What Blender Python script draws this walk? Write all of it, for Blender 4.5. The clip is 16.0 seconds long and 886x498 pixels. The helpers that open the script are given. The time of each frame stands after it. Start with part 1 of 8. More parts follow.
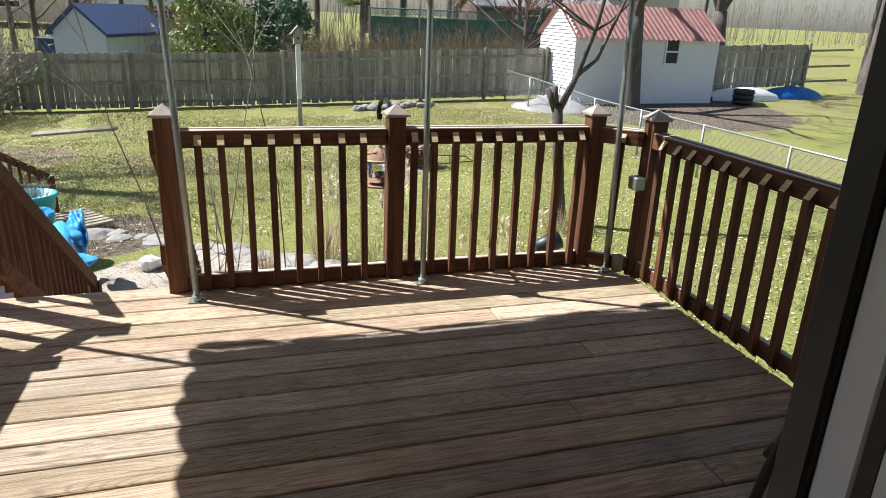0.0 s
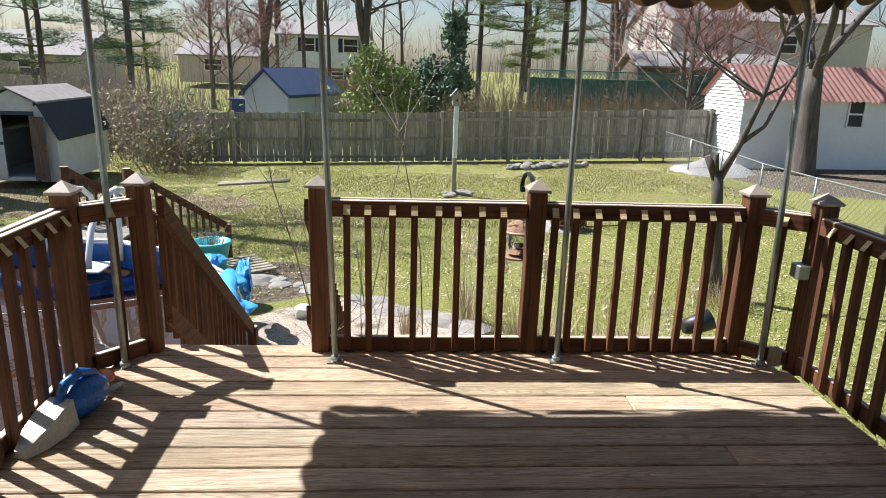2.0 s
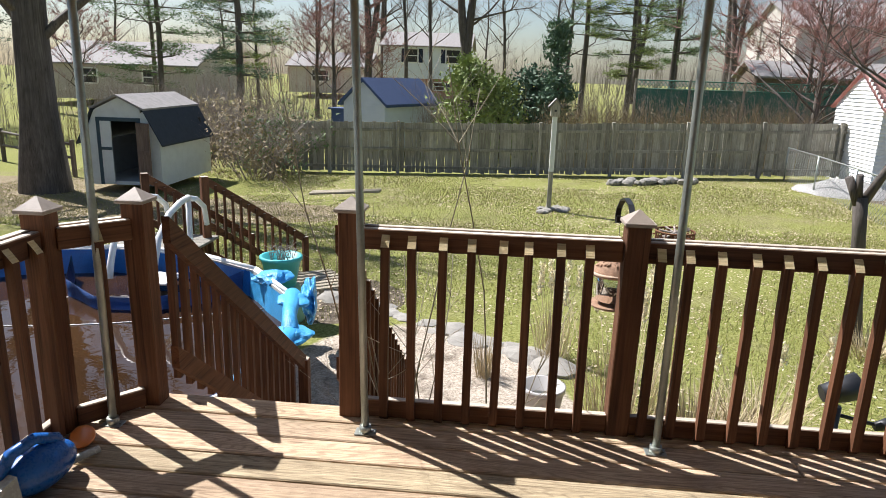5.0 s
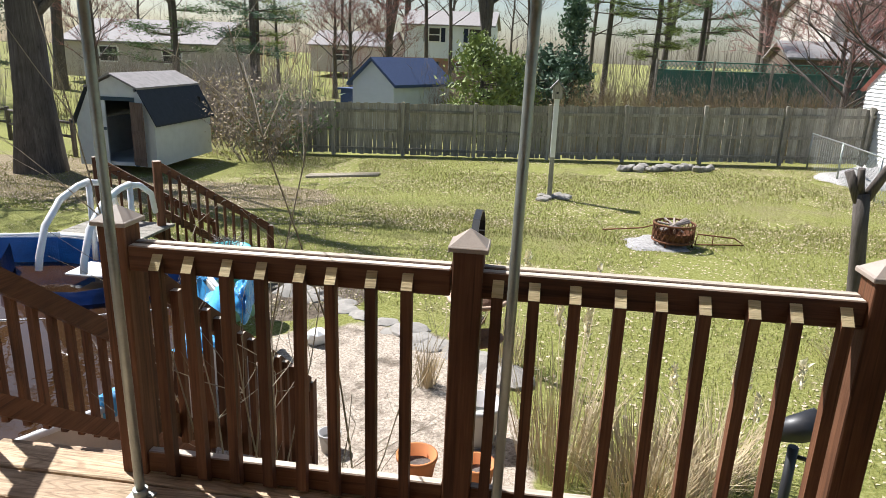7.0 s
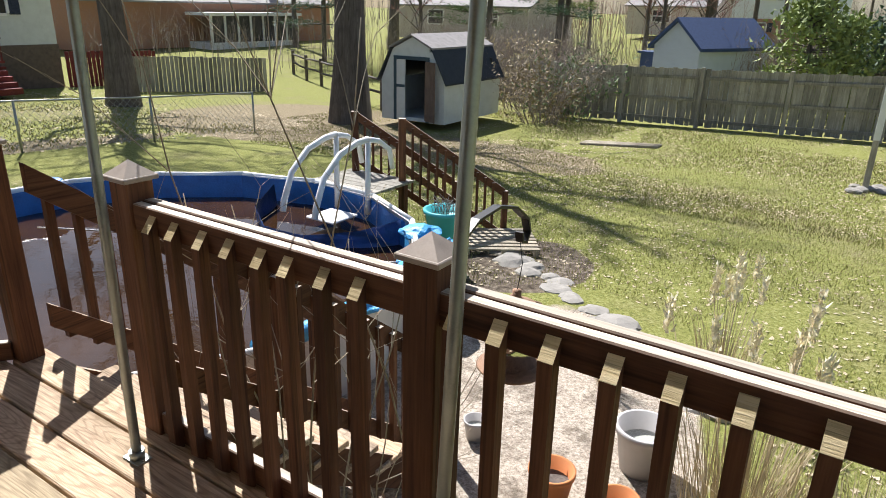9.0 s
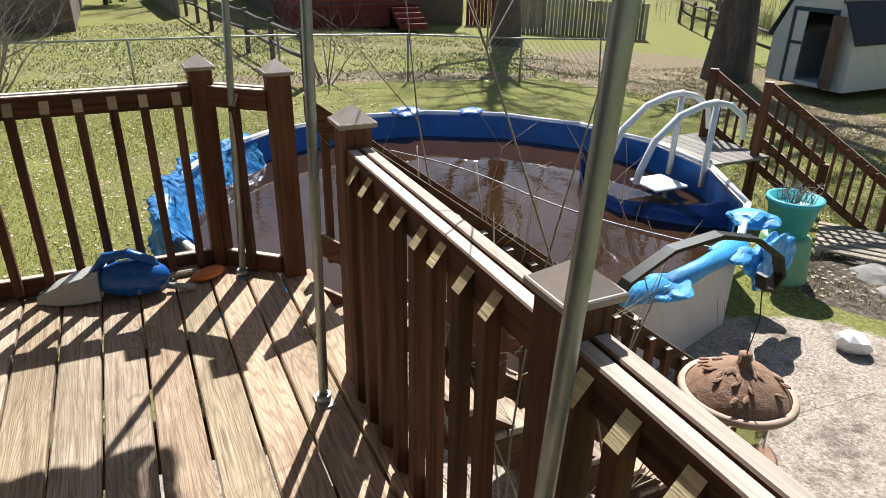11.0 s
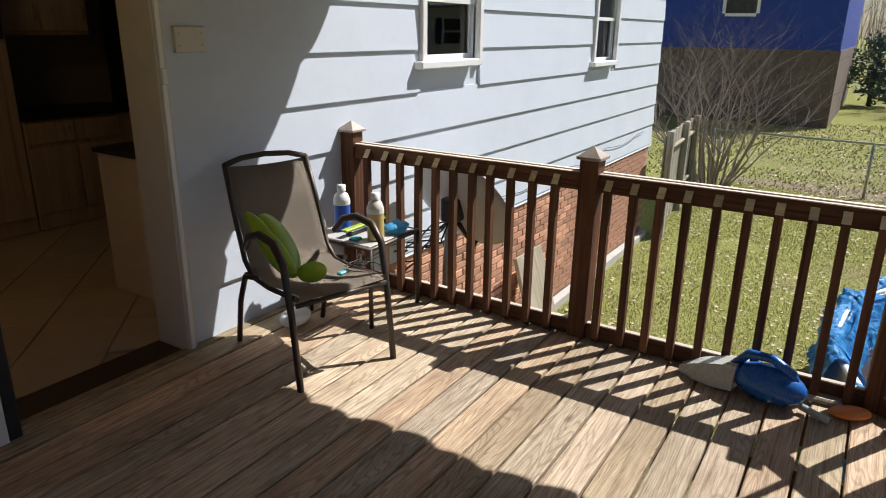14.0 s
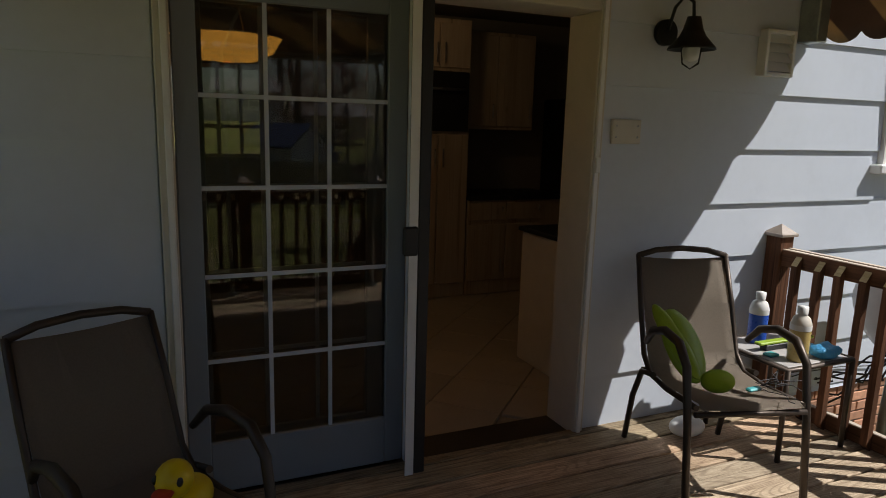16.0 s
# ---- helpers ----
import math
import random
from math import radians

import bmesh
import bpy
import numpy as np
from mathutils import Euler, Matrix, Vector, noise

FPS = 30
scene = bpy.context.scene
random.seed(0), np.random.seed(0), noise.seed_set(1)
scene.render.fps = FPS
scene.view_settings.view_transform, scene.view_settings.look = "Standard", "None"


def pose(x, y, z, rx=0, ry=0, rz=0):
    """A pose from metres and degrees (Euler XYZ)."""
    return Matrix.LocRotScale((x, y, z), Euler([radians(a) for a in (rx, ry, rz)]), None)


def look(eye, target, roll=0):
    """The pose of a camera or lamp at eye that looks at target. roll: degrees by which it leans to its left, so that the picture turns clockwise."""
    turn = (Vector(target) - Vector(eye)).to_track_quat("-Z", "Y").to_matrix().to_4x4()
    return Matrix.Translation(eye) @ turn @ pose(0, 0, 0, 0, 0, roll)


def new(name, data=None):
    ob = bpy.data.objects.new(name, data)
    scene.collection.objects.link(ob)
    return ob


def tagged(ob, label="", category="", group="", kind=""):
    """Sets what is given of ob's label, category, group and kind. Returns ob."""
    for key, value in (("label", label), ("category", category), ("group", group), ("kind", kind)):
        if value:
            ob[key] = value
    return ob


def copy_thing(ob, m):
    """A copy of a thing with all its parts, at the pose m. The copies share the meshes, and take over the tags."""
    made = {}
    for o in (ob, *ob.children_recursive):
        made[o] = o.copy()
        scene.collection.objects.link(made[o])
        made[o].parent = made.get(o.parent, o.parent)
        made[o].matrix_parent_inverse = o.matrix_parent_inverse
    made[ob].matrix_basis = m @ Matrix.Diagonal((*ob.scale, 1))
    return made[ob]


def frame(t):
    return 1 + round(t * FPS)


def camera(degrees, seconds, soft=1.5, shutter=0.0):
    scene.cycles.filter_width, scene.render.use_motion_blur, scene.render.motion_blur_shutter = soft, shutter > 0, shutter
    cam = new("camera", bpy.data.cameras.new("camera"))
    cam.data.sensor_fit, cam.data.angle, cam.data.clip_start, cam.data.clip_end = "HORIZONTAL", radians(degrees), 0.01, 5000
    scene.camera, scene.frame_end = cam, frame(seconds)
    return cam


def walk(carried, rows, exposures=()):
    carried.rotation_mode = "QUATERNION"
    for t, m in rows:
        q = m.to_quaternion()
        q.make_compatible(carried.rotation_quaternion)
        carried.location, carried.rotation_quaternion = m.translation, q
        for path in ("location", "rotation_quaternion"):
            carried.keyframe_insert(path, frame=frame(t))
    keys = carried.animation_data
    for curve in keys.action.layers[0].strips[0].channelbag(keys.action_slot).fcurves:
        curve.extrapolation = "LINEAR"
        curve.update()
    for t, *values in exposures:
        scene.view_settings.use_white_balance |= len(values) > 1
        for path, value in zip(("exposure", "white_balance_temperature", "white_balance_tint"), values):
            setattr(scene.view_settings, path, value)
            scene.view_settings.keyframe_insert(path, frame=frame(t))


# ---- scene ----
cam = camera(66.8, 16.0, soft=0.9, shutter=0.08)
PATH = [
    (0, (0.38, -3.711, 1.507), (0.934, -1.908, 0.844), 2.3),
    (0.5, (0.397, -3.714, 1.524), (0.801, -1.89, 0.811), 2.3),
    (1, (0.426, -3.685, 1.555), (0.696, -1.839, 0.833), 2.1),
    (1.5, (0.442, -3.683, 1.589), (0.637, -1.803, 0.936), 1.9),
    (2, (0.453, -3.668, 1.608), (0.579, -1.742, 1.084), 1.8),
    (2.5, (0.466, -3.64, 1.617), (0.52, -1.694, 1.156), 1.9),
    (3, (0.461, -3.515, 1.591), (0.44, -1.562, 1.161), 1.9),
    (3.5, (0.466, -3.373, 1.565), (0.392, -1.422, 1.13), 1.9),
    (6, (0.947, -2.402, 1.53), (0.766, -0.482, 0.997), 1.8),
    (6.5, (1.169, -2.232, 1.537), (0.982, -0.314, 1.003), 1.9),
    (7, (1.389, -2.074, 1.55), (1.145, -0.168, 0.992), 2.1),
    (7.5, (1.587, -1.841, 1.561), (1.193, 0.026, 0.963), 2.0),
    (8, (1.799, -1.646, 1.548), (1.238, 0.163, 0.905), 1.9),
    (8.5, (1.986, -1.461, 1.538), (1.181, 0.243, 0.87), 1.5),
    (9, (2.056, -1.242, 1.517), (1.021, 0.329, 0.837), 1.4),
    (9.2, (2.071, -1.174, 1.52), (0.957, 0.337, 0.831), 1.3),
    (11.3, (2.018, -0.566, 1.49), (0.315, 0.057, 0.646), 0.7),
    (11.5, (2.02, -0.522, 1.49), (0.28, -0.01, 0.647), 0.5),
    (12, (2.047, -0.46, 1.516), (0.235, -0.305, 0.684), 1.0),
    (12.5, (2.05, -0.473, 1.538), (0.217, -0.605, 0.748), 0.8),
    (13, (2.022, -0.545, 1.522), (0.19, -0.88, 0.791), 0.9),
    (13.5, (2.0, -0.593, 1.526), (0.231, -1.239, 0.851), 1.2),
    (14, (2.012, -0.565, 1.561), (0.405, -1.579, 0.938), 0.8),
    (14.5, (1.981, -0.61, 1.554), (0.572, -1.918, 1.002), 0.9),
    (15, (1.986, -0.628, 1.568), (0.783, -2.151, 1.086), 1.1),
    (15.5, (1.981, -0.638, 1.536), (0.993, -2.329, 1.128), 1.2),
    (16, (2.026, -0.681, 1.512), (1.215, -2.473, 1.145), 1.6),
]

EXPOSURES = [(0, 1.05, 6050, 10), (3.5, 1.0, 6250, 10), (9.0, 1.0, 6250, 10), (11.5, 0.8, 6250, 10), (12.0, 0.82, 6250, 10), (13.5, 0.6, 6350, 10), (14.9, 0.65, 6450, 10), (15.5, 0.62, 6500, 10), (16.0, 0.05, 6500, 10)]
walk(cam, [(t, look(eye, aim, roll)) for t, eye, aim, roll in PATH], EXPOSURES)

# ---- light ----
SUN = Vector((-0.71, 0.43, 1.0)).normalized()
world = bpy.data.worlds.new("sky")
scene.world = world
world.use_nodes = True
wn = world.node_tree.nodes
sky = wn.new("ShaderNodeTexSky")
sky.sky_type = "NISHITA"
sky.sun_disc = False
sky.sun_elevation = math.asin(SUN.z)
sky.sun_rotation = math.atan2(SUN.x, SUN.y)
sky.air_density, sky.dust_density, sky.ozone_density = 1.0, 1.2, 1.2
world.node_tree.links.new(sky.outputs[0], wn["Background"].inputs[0])
wn["Background"].inputs[1].default_value = 0.058
sun = new("sun", bpy.data.lights.new("sun", "SUN"))
sun.data.energy, sun.data.angle, sun.data.color = 5.0, radians(0.55), (1.0, 0.965, 0.935)
sun.matrix_world = look(SUN * 40, (0, 0, 0))
for at, watts, size in (((1.60, -4.30, 1.87), 1.8, 0.12), ((0.31, -5.2, 2.36), 1.5, 0.05)):
    bulb = new("kitchen_bulb", bpy.data.lights.new("kitchen_bulb", "POINT"))
    bulb.data.energy, bulb.data.color, bulb.data.shadow_soft_size = watts, (1.0, 0.66, 0.36), size
    bulb.location = at

# ---- materials ----
MATS = {}


def ramp(nt, fac, stops):
    r = nt.nodes.new("ShaderNodeValToRGB")
    while len(r.color_ramp.elements) < len(stops):
        r.color_ramp.elements.new(0.5)
    for e, (p, c) in zip(r.color_ramp.elements, stops):
        e.position, e.color = p, (*c, 1)
    nt.links.new(fac, r.inputs[0])
    return r.outputs[0]


def mixc(nt, fac, a, b, mode="MIX"):
    m = nt.nodes.new("ShaderNodeMix")
    m.data_type, m.blend_type = "RGBA", mode
    for sock, v in ((m.inputs[0], fac), (m.inputs[6], a), (m.inputs[7], b)):
        if isinstance(v, (int, float)):
            sock.default_value = v
        elif isinstance(v, tuple):
            sock.default_value = (*v, 1)
        else:
            nt.links.new(v, sock)
    return m.outputs[2]


def mathn(nt, op, a, b=0.5):
    m = nt.nodes.new("ShaderNodeMath")
    m.operation = op
    for k, v in ((0, a), (1, b)):
        if isinstance(v, (int, float)):
            m.inputs[k].default_value = v
        else:
            nt.links.new(v, m.inputs[k])
    return m.outputs[0]


def base(name, rough=0.7, metal=0.0):
    mat = bpy.data.materials.new(name)
    mat.use_nodes = True
    nt = mat.node_tree
    b = nt.nodes["Principled BSDF"]
    b.inputs["Roughness"].default_value = rough
    b.inputs["Metallic"].default_value = metal
    return mat, nt, b


def coords(nt, scale=(1, 1, 1), kind="Object", shift=True):
    tc = nt.nodes.new("ShaderNodeTexCoord")
    mp = nt.nodes.new("ShaderNodeMapping")
    mp.inputs["Scale"].default_value = scale
    nt.links.new(tc.outputs[kind], mp.inputs[0])
    if shift:
        oi = nt.nodes.new("ShaderNodeObjectInfo")
        cx = nt.nodes.new("ShaderNodeCombineXYZ")
        nt.links.new(mathn(nt, "MULTIPLY", oi.outputs["Random"], 37.0), cx.inputs[0])
        nt.links.new(mathn(nt, "MULTIPLY", oi.outputs["Random"], 19.0), cx.inputs[1])
        nt.links.new(cx.outputs[0], mp.inputs["Location"])
    return mp.outputs[0]


def noisen(nt, vec, scale, detail=4.0, rough=0.55, dist=0.0):
    n = nt.nodes.new("ShaderNodeTexNoise")
    n.inputs["Scale"].default_value = scale
    n.inputs["Detail"].default_value = detail
    n.inputs["Roughness"].default_value = rough
    n.inputs["Distortion"].default_value = dist
    nt.links.new(vec, n.inputs["Vector"])
    return n.outputs[0]


def bump(nt, b, h, strength=0.3, dist=0.01):
    bn = nt.nodes.new("ShaderNodeBump")
    bn.inputs["Strength"].default_value = strength
    bn.inputs["Distance"].default_value = dist
    nt.links.new(h, bn.inputs["Height"])
    nt.links.new(bn.outputs[0], b.inputs["Normal"])


def lift(c, k):
    return tuple(min(1.0, max(0.0, v * k)) for v in c)


def plain(name, col, rough=0.6, metal=0.0, vary=0.18, scale=9.0, bumps=0.15, bd=0.004, per=0.0):
    """Paint, plastic or metal with stains at two scales."""
    mat, nt, b = base(name, rough, metal)
    v = coords(nt)
    n1, n2 = noisen(nt, v, scale, 5), noisen(nt, v, scale * 9, 3)
    f = mathn(nt, "ADD", mathn(nt, "MULTIPLY", n1, 0.7), mathn(nt, "MULTIPLY", n2, 0.3))
    c = ramp(nt, f, [(0.28, lift(col, 1 - vary)), (0.5, col), (0.75, lift(col, 1 + vary * 0.7))])
    if per:
        oi = nt.nodes.new("ShaderNodeObjectInfo")
        k = ramp(nt, oi.outputs["Random"], [(0, (1 - per,) * 3), (1, (1 + per,) * 3)])
        c = mixc(nt, 1.0, c, k, "MULTIPLY")
    nt.links.new(c, b.inputs["Base Color"])
    nt.links.new(ramp(nt, n2, [(0.2, (max(0.02, rough - 0.08),) * 3), (0.8, (min(1, rough + 0.1),) * 3)]), b.inputs["Roughness"])
    if bumps:
        bump(nt, b, f, bumps, bd)
    MATS[name] = mat
    return mat


def wood(name, dark, mid, light, axis=0, worn=None, rough=0.75, grain=26.0, per=0.25, bs=0.5, green=None, rings=0.0, tints=()):
    """Timber with grain along one axis; upward faces can be bleached by weather."""
    mat, nt, b = base(name, rough)
    sc = [1.0, 1.0, 1.0]
    sc[axis] = 0.045
    v = coords(nt, tuple(sc))
    n1 = noisen(nt, v, grain, 6, 0.6, 0.6)
    n2 = noisen(nt, v, grain * 4.5, 3, 0.6)
    blot = noisen(nt, coords(nt), 2.3, 4)
    crack = noisen(nt, coords(nt, tuple(0.02 if i == axis else 1.0 for i in range(3))), grain * 2.6, 2, 0.5)
    vo = nt.nodes.new("ShaderNodeTexVoronoi")
    vo.inputs["Scale"].default_value = 3.4
    nt.links.new(coords(nt, tuple(0.45 if i == axis else 1.0 for i in range(3))), vo.inputs["Vector"])
    f = mathn(nt, "ADD", mathn(nt, "MULTIPLY", n1, 0.65), mathn(nt, "MULTIPLY", n2, 0.35))
    c = ramp(nt, f, [(0.3, dark), (0.5, mid), (0.7, light)])
    c = mixc(nt, ramp(nt, crack, [(0.60, (0, 0, 0)), (0.70, (0.65, 0.65, 0.65))]), c, lift(dark, 0.6))
    c = mixc(nt, ramp(nt, vo.outputs["Distance"], [(0.035, (0.75, 0.75, 0.75)), (0.075, (0, 0, 0))]), c, lift(dark, 0.8))
    c = mixc(nt, ramp(nt, blot, [(0.45, (0, 0, 0)), (0.75, (0.55, 0.55, 0.55))]), c, dark)
    if rings:
        k = noisen(nt, coords(nt, tuple(0.1 if i == axis else 1.0 for i in range(3))), 5.5, 2, 0.4)
        wave = mathn(nt, "SINE", mathn(nt, "MULTIPLY", k, 260.0))
        c = mixc(nt, ramp(nt, wave, [(0.35, (0, 0, 0)), (0.9, (rings, rings, rings))]), c, dark)
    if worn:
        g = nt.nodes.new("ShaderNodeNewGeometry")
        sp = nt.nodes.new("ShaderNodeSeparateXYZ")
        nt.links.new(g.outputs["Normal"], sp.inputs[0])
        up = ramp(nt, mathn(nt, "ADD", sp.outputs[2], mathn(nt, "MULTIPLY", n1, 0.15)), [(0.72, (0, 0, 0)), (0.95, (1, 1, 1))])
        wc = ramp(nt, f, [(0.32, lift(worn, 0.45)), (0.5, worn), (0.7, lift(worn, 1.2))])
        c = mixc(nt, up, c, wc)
    if green:
        c = mixc(nt, ramp(nt, noisen(nt, coords(nt), 1.3, 5), [(0.6, (0, 0, 0)), (0.75, (0.5, 0.5, 0.5))]), c, green)
    oi = nt.nodes.new("ShaderNodeObjectInfo")
    c = mixc(nt, 1.0, c, ramp(nt, oi.outputs["Random"], [(0, (1 - per,) * 3), (1, (1 + per,) * 3)]), "MULTIPLY")
    if tints:
        pick = mathn(nt, "FRACT", mathn(nt, "MULTIPLY", oi.outputs["Random"], 7.31), 0.0)
        c = mixc(nt, 1.0, c, ramp(nt, pick, [(k / (len(tints) - 1), t) for k, t in enumerate(tints)]), "MULTIPLY")
    nt.links.new(c, b.inputs["Base Color"])
    b.inputs["Specular IOR Level"].default_value = 0.25
    bump(nt, b, f, bs, 0.006)
    MATS[name] = mat
    return mat


def glowing(name, col, power):
    mat, nt, b = base(name, 0.4)
    b.inputs["Base Color"].default_value = (*col, 1)
    b.inputs["Emission Color"].default_value = (*col, 1)
    b.inputs["Emission Strength"].default_value = power
    MATS[name] = mat
    return mat


def glass(name, tint=(0.9, 0.95, 0.95)):
    mat, nt, b = base(name, 0.02)
    g = nt.nodes.new("ShaderNodeBsdfGlossy")
    g.inputs["Roughness"].default_value = 0.02
    t = nt.nodes.new("ShaderNodeBsdfTransparent")
    t.inputs[0].default_value = (*tint, 1)
    fr = nt.nodes.new("ShaderNodeFresnel")
    fr.inputs[0].default_value = 1.5
    mx = nt.nodes.new("ShaderNodeMixShader")
    nt.links.new(mathn(nt, "MULTIPLY", fr.outputs[0], 1.7), mx.inputs[0])
    nt.links.new(t.outputs[0], mx.inputs[1])
    nt.links.new(g.outputs[0], mx.inputs[2])
    nt.links.new(mx.outputs[0], nt.nodes["Material Output"].inputs[0])
    MATS[name] = mat
    return mat


wood("deck_wood", (0.16, 0.115, 0.078), (0.475, 0.385, 0.28), (0.66, 0.56, 0.43), 0, grain=70, per=0.2, rings=0.4, bs=1.0, green=(0.13, 0.12, 0.05), tints=((0.78, 0.76, 0.66), (1.12, 1.0, 0.9), (1.0, 1.0, 1.0), (1.16, 0.98, 0.86), (0.92, 0.93, 0.9), (1.08, 1.04, 0.98)))
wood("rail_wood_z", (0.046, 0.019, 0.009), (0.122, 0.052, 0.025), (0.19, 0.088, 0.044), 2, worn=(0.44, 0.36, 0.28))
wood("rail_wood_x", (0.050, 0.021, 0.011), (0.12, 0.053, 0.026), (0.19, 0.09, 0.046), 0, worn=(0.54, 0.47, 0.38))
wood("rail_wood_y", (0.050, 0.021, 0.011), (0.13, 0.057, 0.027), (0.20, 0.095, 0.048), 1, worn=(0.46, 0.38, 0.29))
wood("end_grain", (0.45, 0.34, 0.17), (0.72, 0.59, 0.34), (0.8, 0.68, 0.44), 0, grain=90, per=0.2)
wood("fence_wood", (0.17, 0.155, 0.125), (0.32, 0.295, 0.245), (0.46, 0.43, 0.37), 2, per=0.3, green=(0.09, 0.10, 0.05))
wood("pale_wood", (0.22, 0.18, 0.12), (0.36, 0.31, 0.23), (0.46, 0.41, 0.32), 2, per=0.15)
wood("cabinet_wood", (0.36, 0.28, 0.2), (0.44, 0.36, 0.27), (0.5, 0.42, 0.32), 2, grain=12, per=0.05, bs=0.1, rough=0.5)
wood("bark", (0.05, 0.04, 0.033), (0.115, 0.097, 0.083), (0.19, 0.165, 0.145), 2, grain=14, per=0.15, bs=1.0)
wood("bare_door", (0.08, 0.055, 0.042), (0.18, 0.13, 0.10), (0.25, 0.19, 0.15), 2, per=0.1)
wood("twig", (0.16, 0.13, 0.11), (0.28, 0.235, 0.205), (0.38, 0.33, 0.295), 2, per=0.2)
wood("red_wood", (0.10, 0.02, 0.018), (0.17, 0.035, 0.03), (0.22, 0.06, 0.05), 0)
plain("siding_paint", (0.60, 0.65, 0.72), 0.55, vary=0.07, scale=2.2, bumps=0.08)
plain("white_paint", (0.78, 0.78, 0.76), 0.45, vary=0.06, scale=6)
plain("cream_paint", (0.62, 0.58, 0.50), 0.5, vary=0.08)
plain("mortar", (0.40, 0.34, 0.28), 0.9, vary=0.2, scale=30, bumps=0.5)
plain("brick", (0.50, 0.26, 0.16), 0.85, vary=0.35, scale=26, bumps=0.5, per=0.35)
plain("concrete", (0.42, 0.40, 0.36), 0.9, vary=0.2, scale=8, bumps=0.4)
plain("stone", (0.27, 0.25, 0.22), 0.9, vary=0.3, scale=7, bumps=0.7, bd=0.02)
plain("gravel", (0.36, 0.345, 0.33), 0.95, vary=0.6, scale=22, bumps=1.0, bd=0.03)
plain("galvanised", (0.34, 0.36, 0.33), 0.42, 0.75, vary=0.3, scale=14)
plain("post_cap", (0.32, 0.265, 0.22), 0.5, vary=0.25, scale=18)
plain("bronze_metal", (0.075, 0.058, 0.046), 0.42, 0.6, vary=0.15)
plain("black_metal", (0.018, 0.018, 0.018), 0.45, 0.3, vary=0.3)
plain("black_plastic", (0.02, 0.02, 0.022), 0.45, vary=0.3)
plain("dish_grey", (0.42, 0.40, 0.385), 0.5, vary=0.08)
plain("sling", (0.30, 0.25, 0.195), 0.85, vary=0.12, scale=160, bumps=0.5, bd=0.002)
plain("vinyl_blue", (0.018, 0.13, 0.42), 0.35, vary=0.35, scale=5, bumps=0.6, bd=0.03)
plain("vinyl_light", (0.06, 0.34, 0.66), 0.4, vary=0.3, scale=7, bumps=0.8, bd=0.03)
plain("vinyl_navy", (0.012, 0.05, 0.17), 0.4, vary=0.35, scale=5, bumps=0.6, bd=0.03)
plain("white_plastic", (0.74, 0.74, 0.72), 0.4, vary=0.08)
plain("pool_wall", (0.60, 0.56, 0.50), 0.5, vary=0.12, scale=5)
plain("turquoise", (0.06, 0.40, 0.42), 0.45, vary=0.1)
plain("pale_green", (0.22, 0.42, 0.22), 0.5, vary=0.12)
plain("terracotta", (0.48, 0.17, 0.05), 0.75, vary=0.15)
plain("rust", (0.16, 0.065, 0.03), 0.8, 0.3, vary=0.4, scale=25)
plain("lime_plastic", (0.30, 0.44, 0.03), 0.35, vary=0.12)
plain("yellow_plastic", (0.80, 0.58, 0.01), 0.35, vary=0.05)
plain("red_plastic", (0.55, 0.05, 0.02), 0.4, vary=0.05)
plain("orange_plastic", (0.65, 0.19, 0.03), 0.4, vary=0.1)
plain("blue_plastic", (0.012, 0.10, 0.36), 0.28, vary=0.15)
plain("lid_clay", (0.30, 0.175, 0.105), 0.75, vary=0.4, scale=40, bumps=0.8, bd=0.01)
plain("clay_rim", (0.50, 0.36, 0.26), 0.7, vary=0.2, scale=20)
plain("plume_pale", (0.86, 0.79, 0.58), 0.9, vary=0.25, scale=9, bumps=0)
plain("clear_plastic", (0.38, 0.385, 0.34), 0.25, vary=0.15)
plain("blue_liquid", (0.03, 0.10, 0.50), 0.3, vary=0.1)
plain("amber_liquid", (0.55, 0.42, 0.16), 0.3, vary=0.1)
plain("roof_blue", (0.045, 0.075, 0.17), 0.8, vary=0.3, scale=12)
plain("roof_grey", (0.26, 0.24, 0.23), 0.85, vary=0.3, scale=6)
plain("roof_dark", (0.035, 0.042, 0.052), 0.85, vary=0.3, scale=8)
plain("roof_red", (0.46, 0.25, 0.22), 0.6, vary=0.25, scale=8)
plain("shed_white", (0.62, 0.64, 0.62), 0.6, vary=0.12, scale=4)
plain("shed_trim", (0.035, 0.065, 0.085), 0.6, vary=0.2)
plain("house_blue", (0.015, 0.05, 0.30), 0.7, vary=0.12, scale=3)
plain("house_stone", (0.14, 0.105, 0.08), 0.9, vary=0.35, scale=7, bumps=0.6)
plain("house_pale", (0.55, 0.60, 0.68), 0.6, vary=0.06, scale=3)
plain("house_white", (0.76, 0.80, 0.86), 0.6, vary=0.05, scale=3)
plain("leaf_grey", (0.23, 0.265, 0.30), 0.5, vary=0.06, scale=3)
plain("house_beige", (0.52, 0.47, 0.43), 0.7, vary=0.1, scale=3)
plain("green_screen", (0.05, 0.15, 0.115), 0.8, vary=0.25, scale=3)
plain("screen_grey", (0.13, 0.13, 0.14), 0.8, vary=0.1, scale=40)
# near-black: the shade of unlit interiors is put into this colour
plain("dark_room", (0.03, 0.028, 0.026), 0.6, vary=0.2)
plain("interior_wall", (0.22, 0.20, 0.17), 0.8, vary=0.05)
plain("tile", (0.42, 0.37, 0.31), 0.35, vary=0.12, scale=5, bumps=0.1, per=0.08)
plain("steel", (0.45, 0.45, 0.45), 0.3, 1.0, vary=0.1)
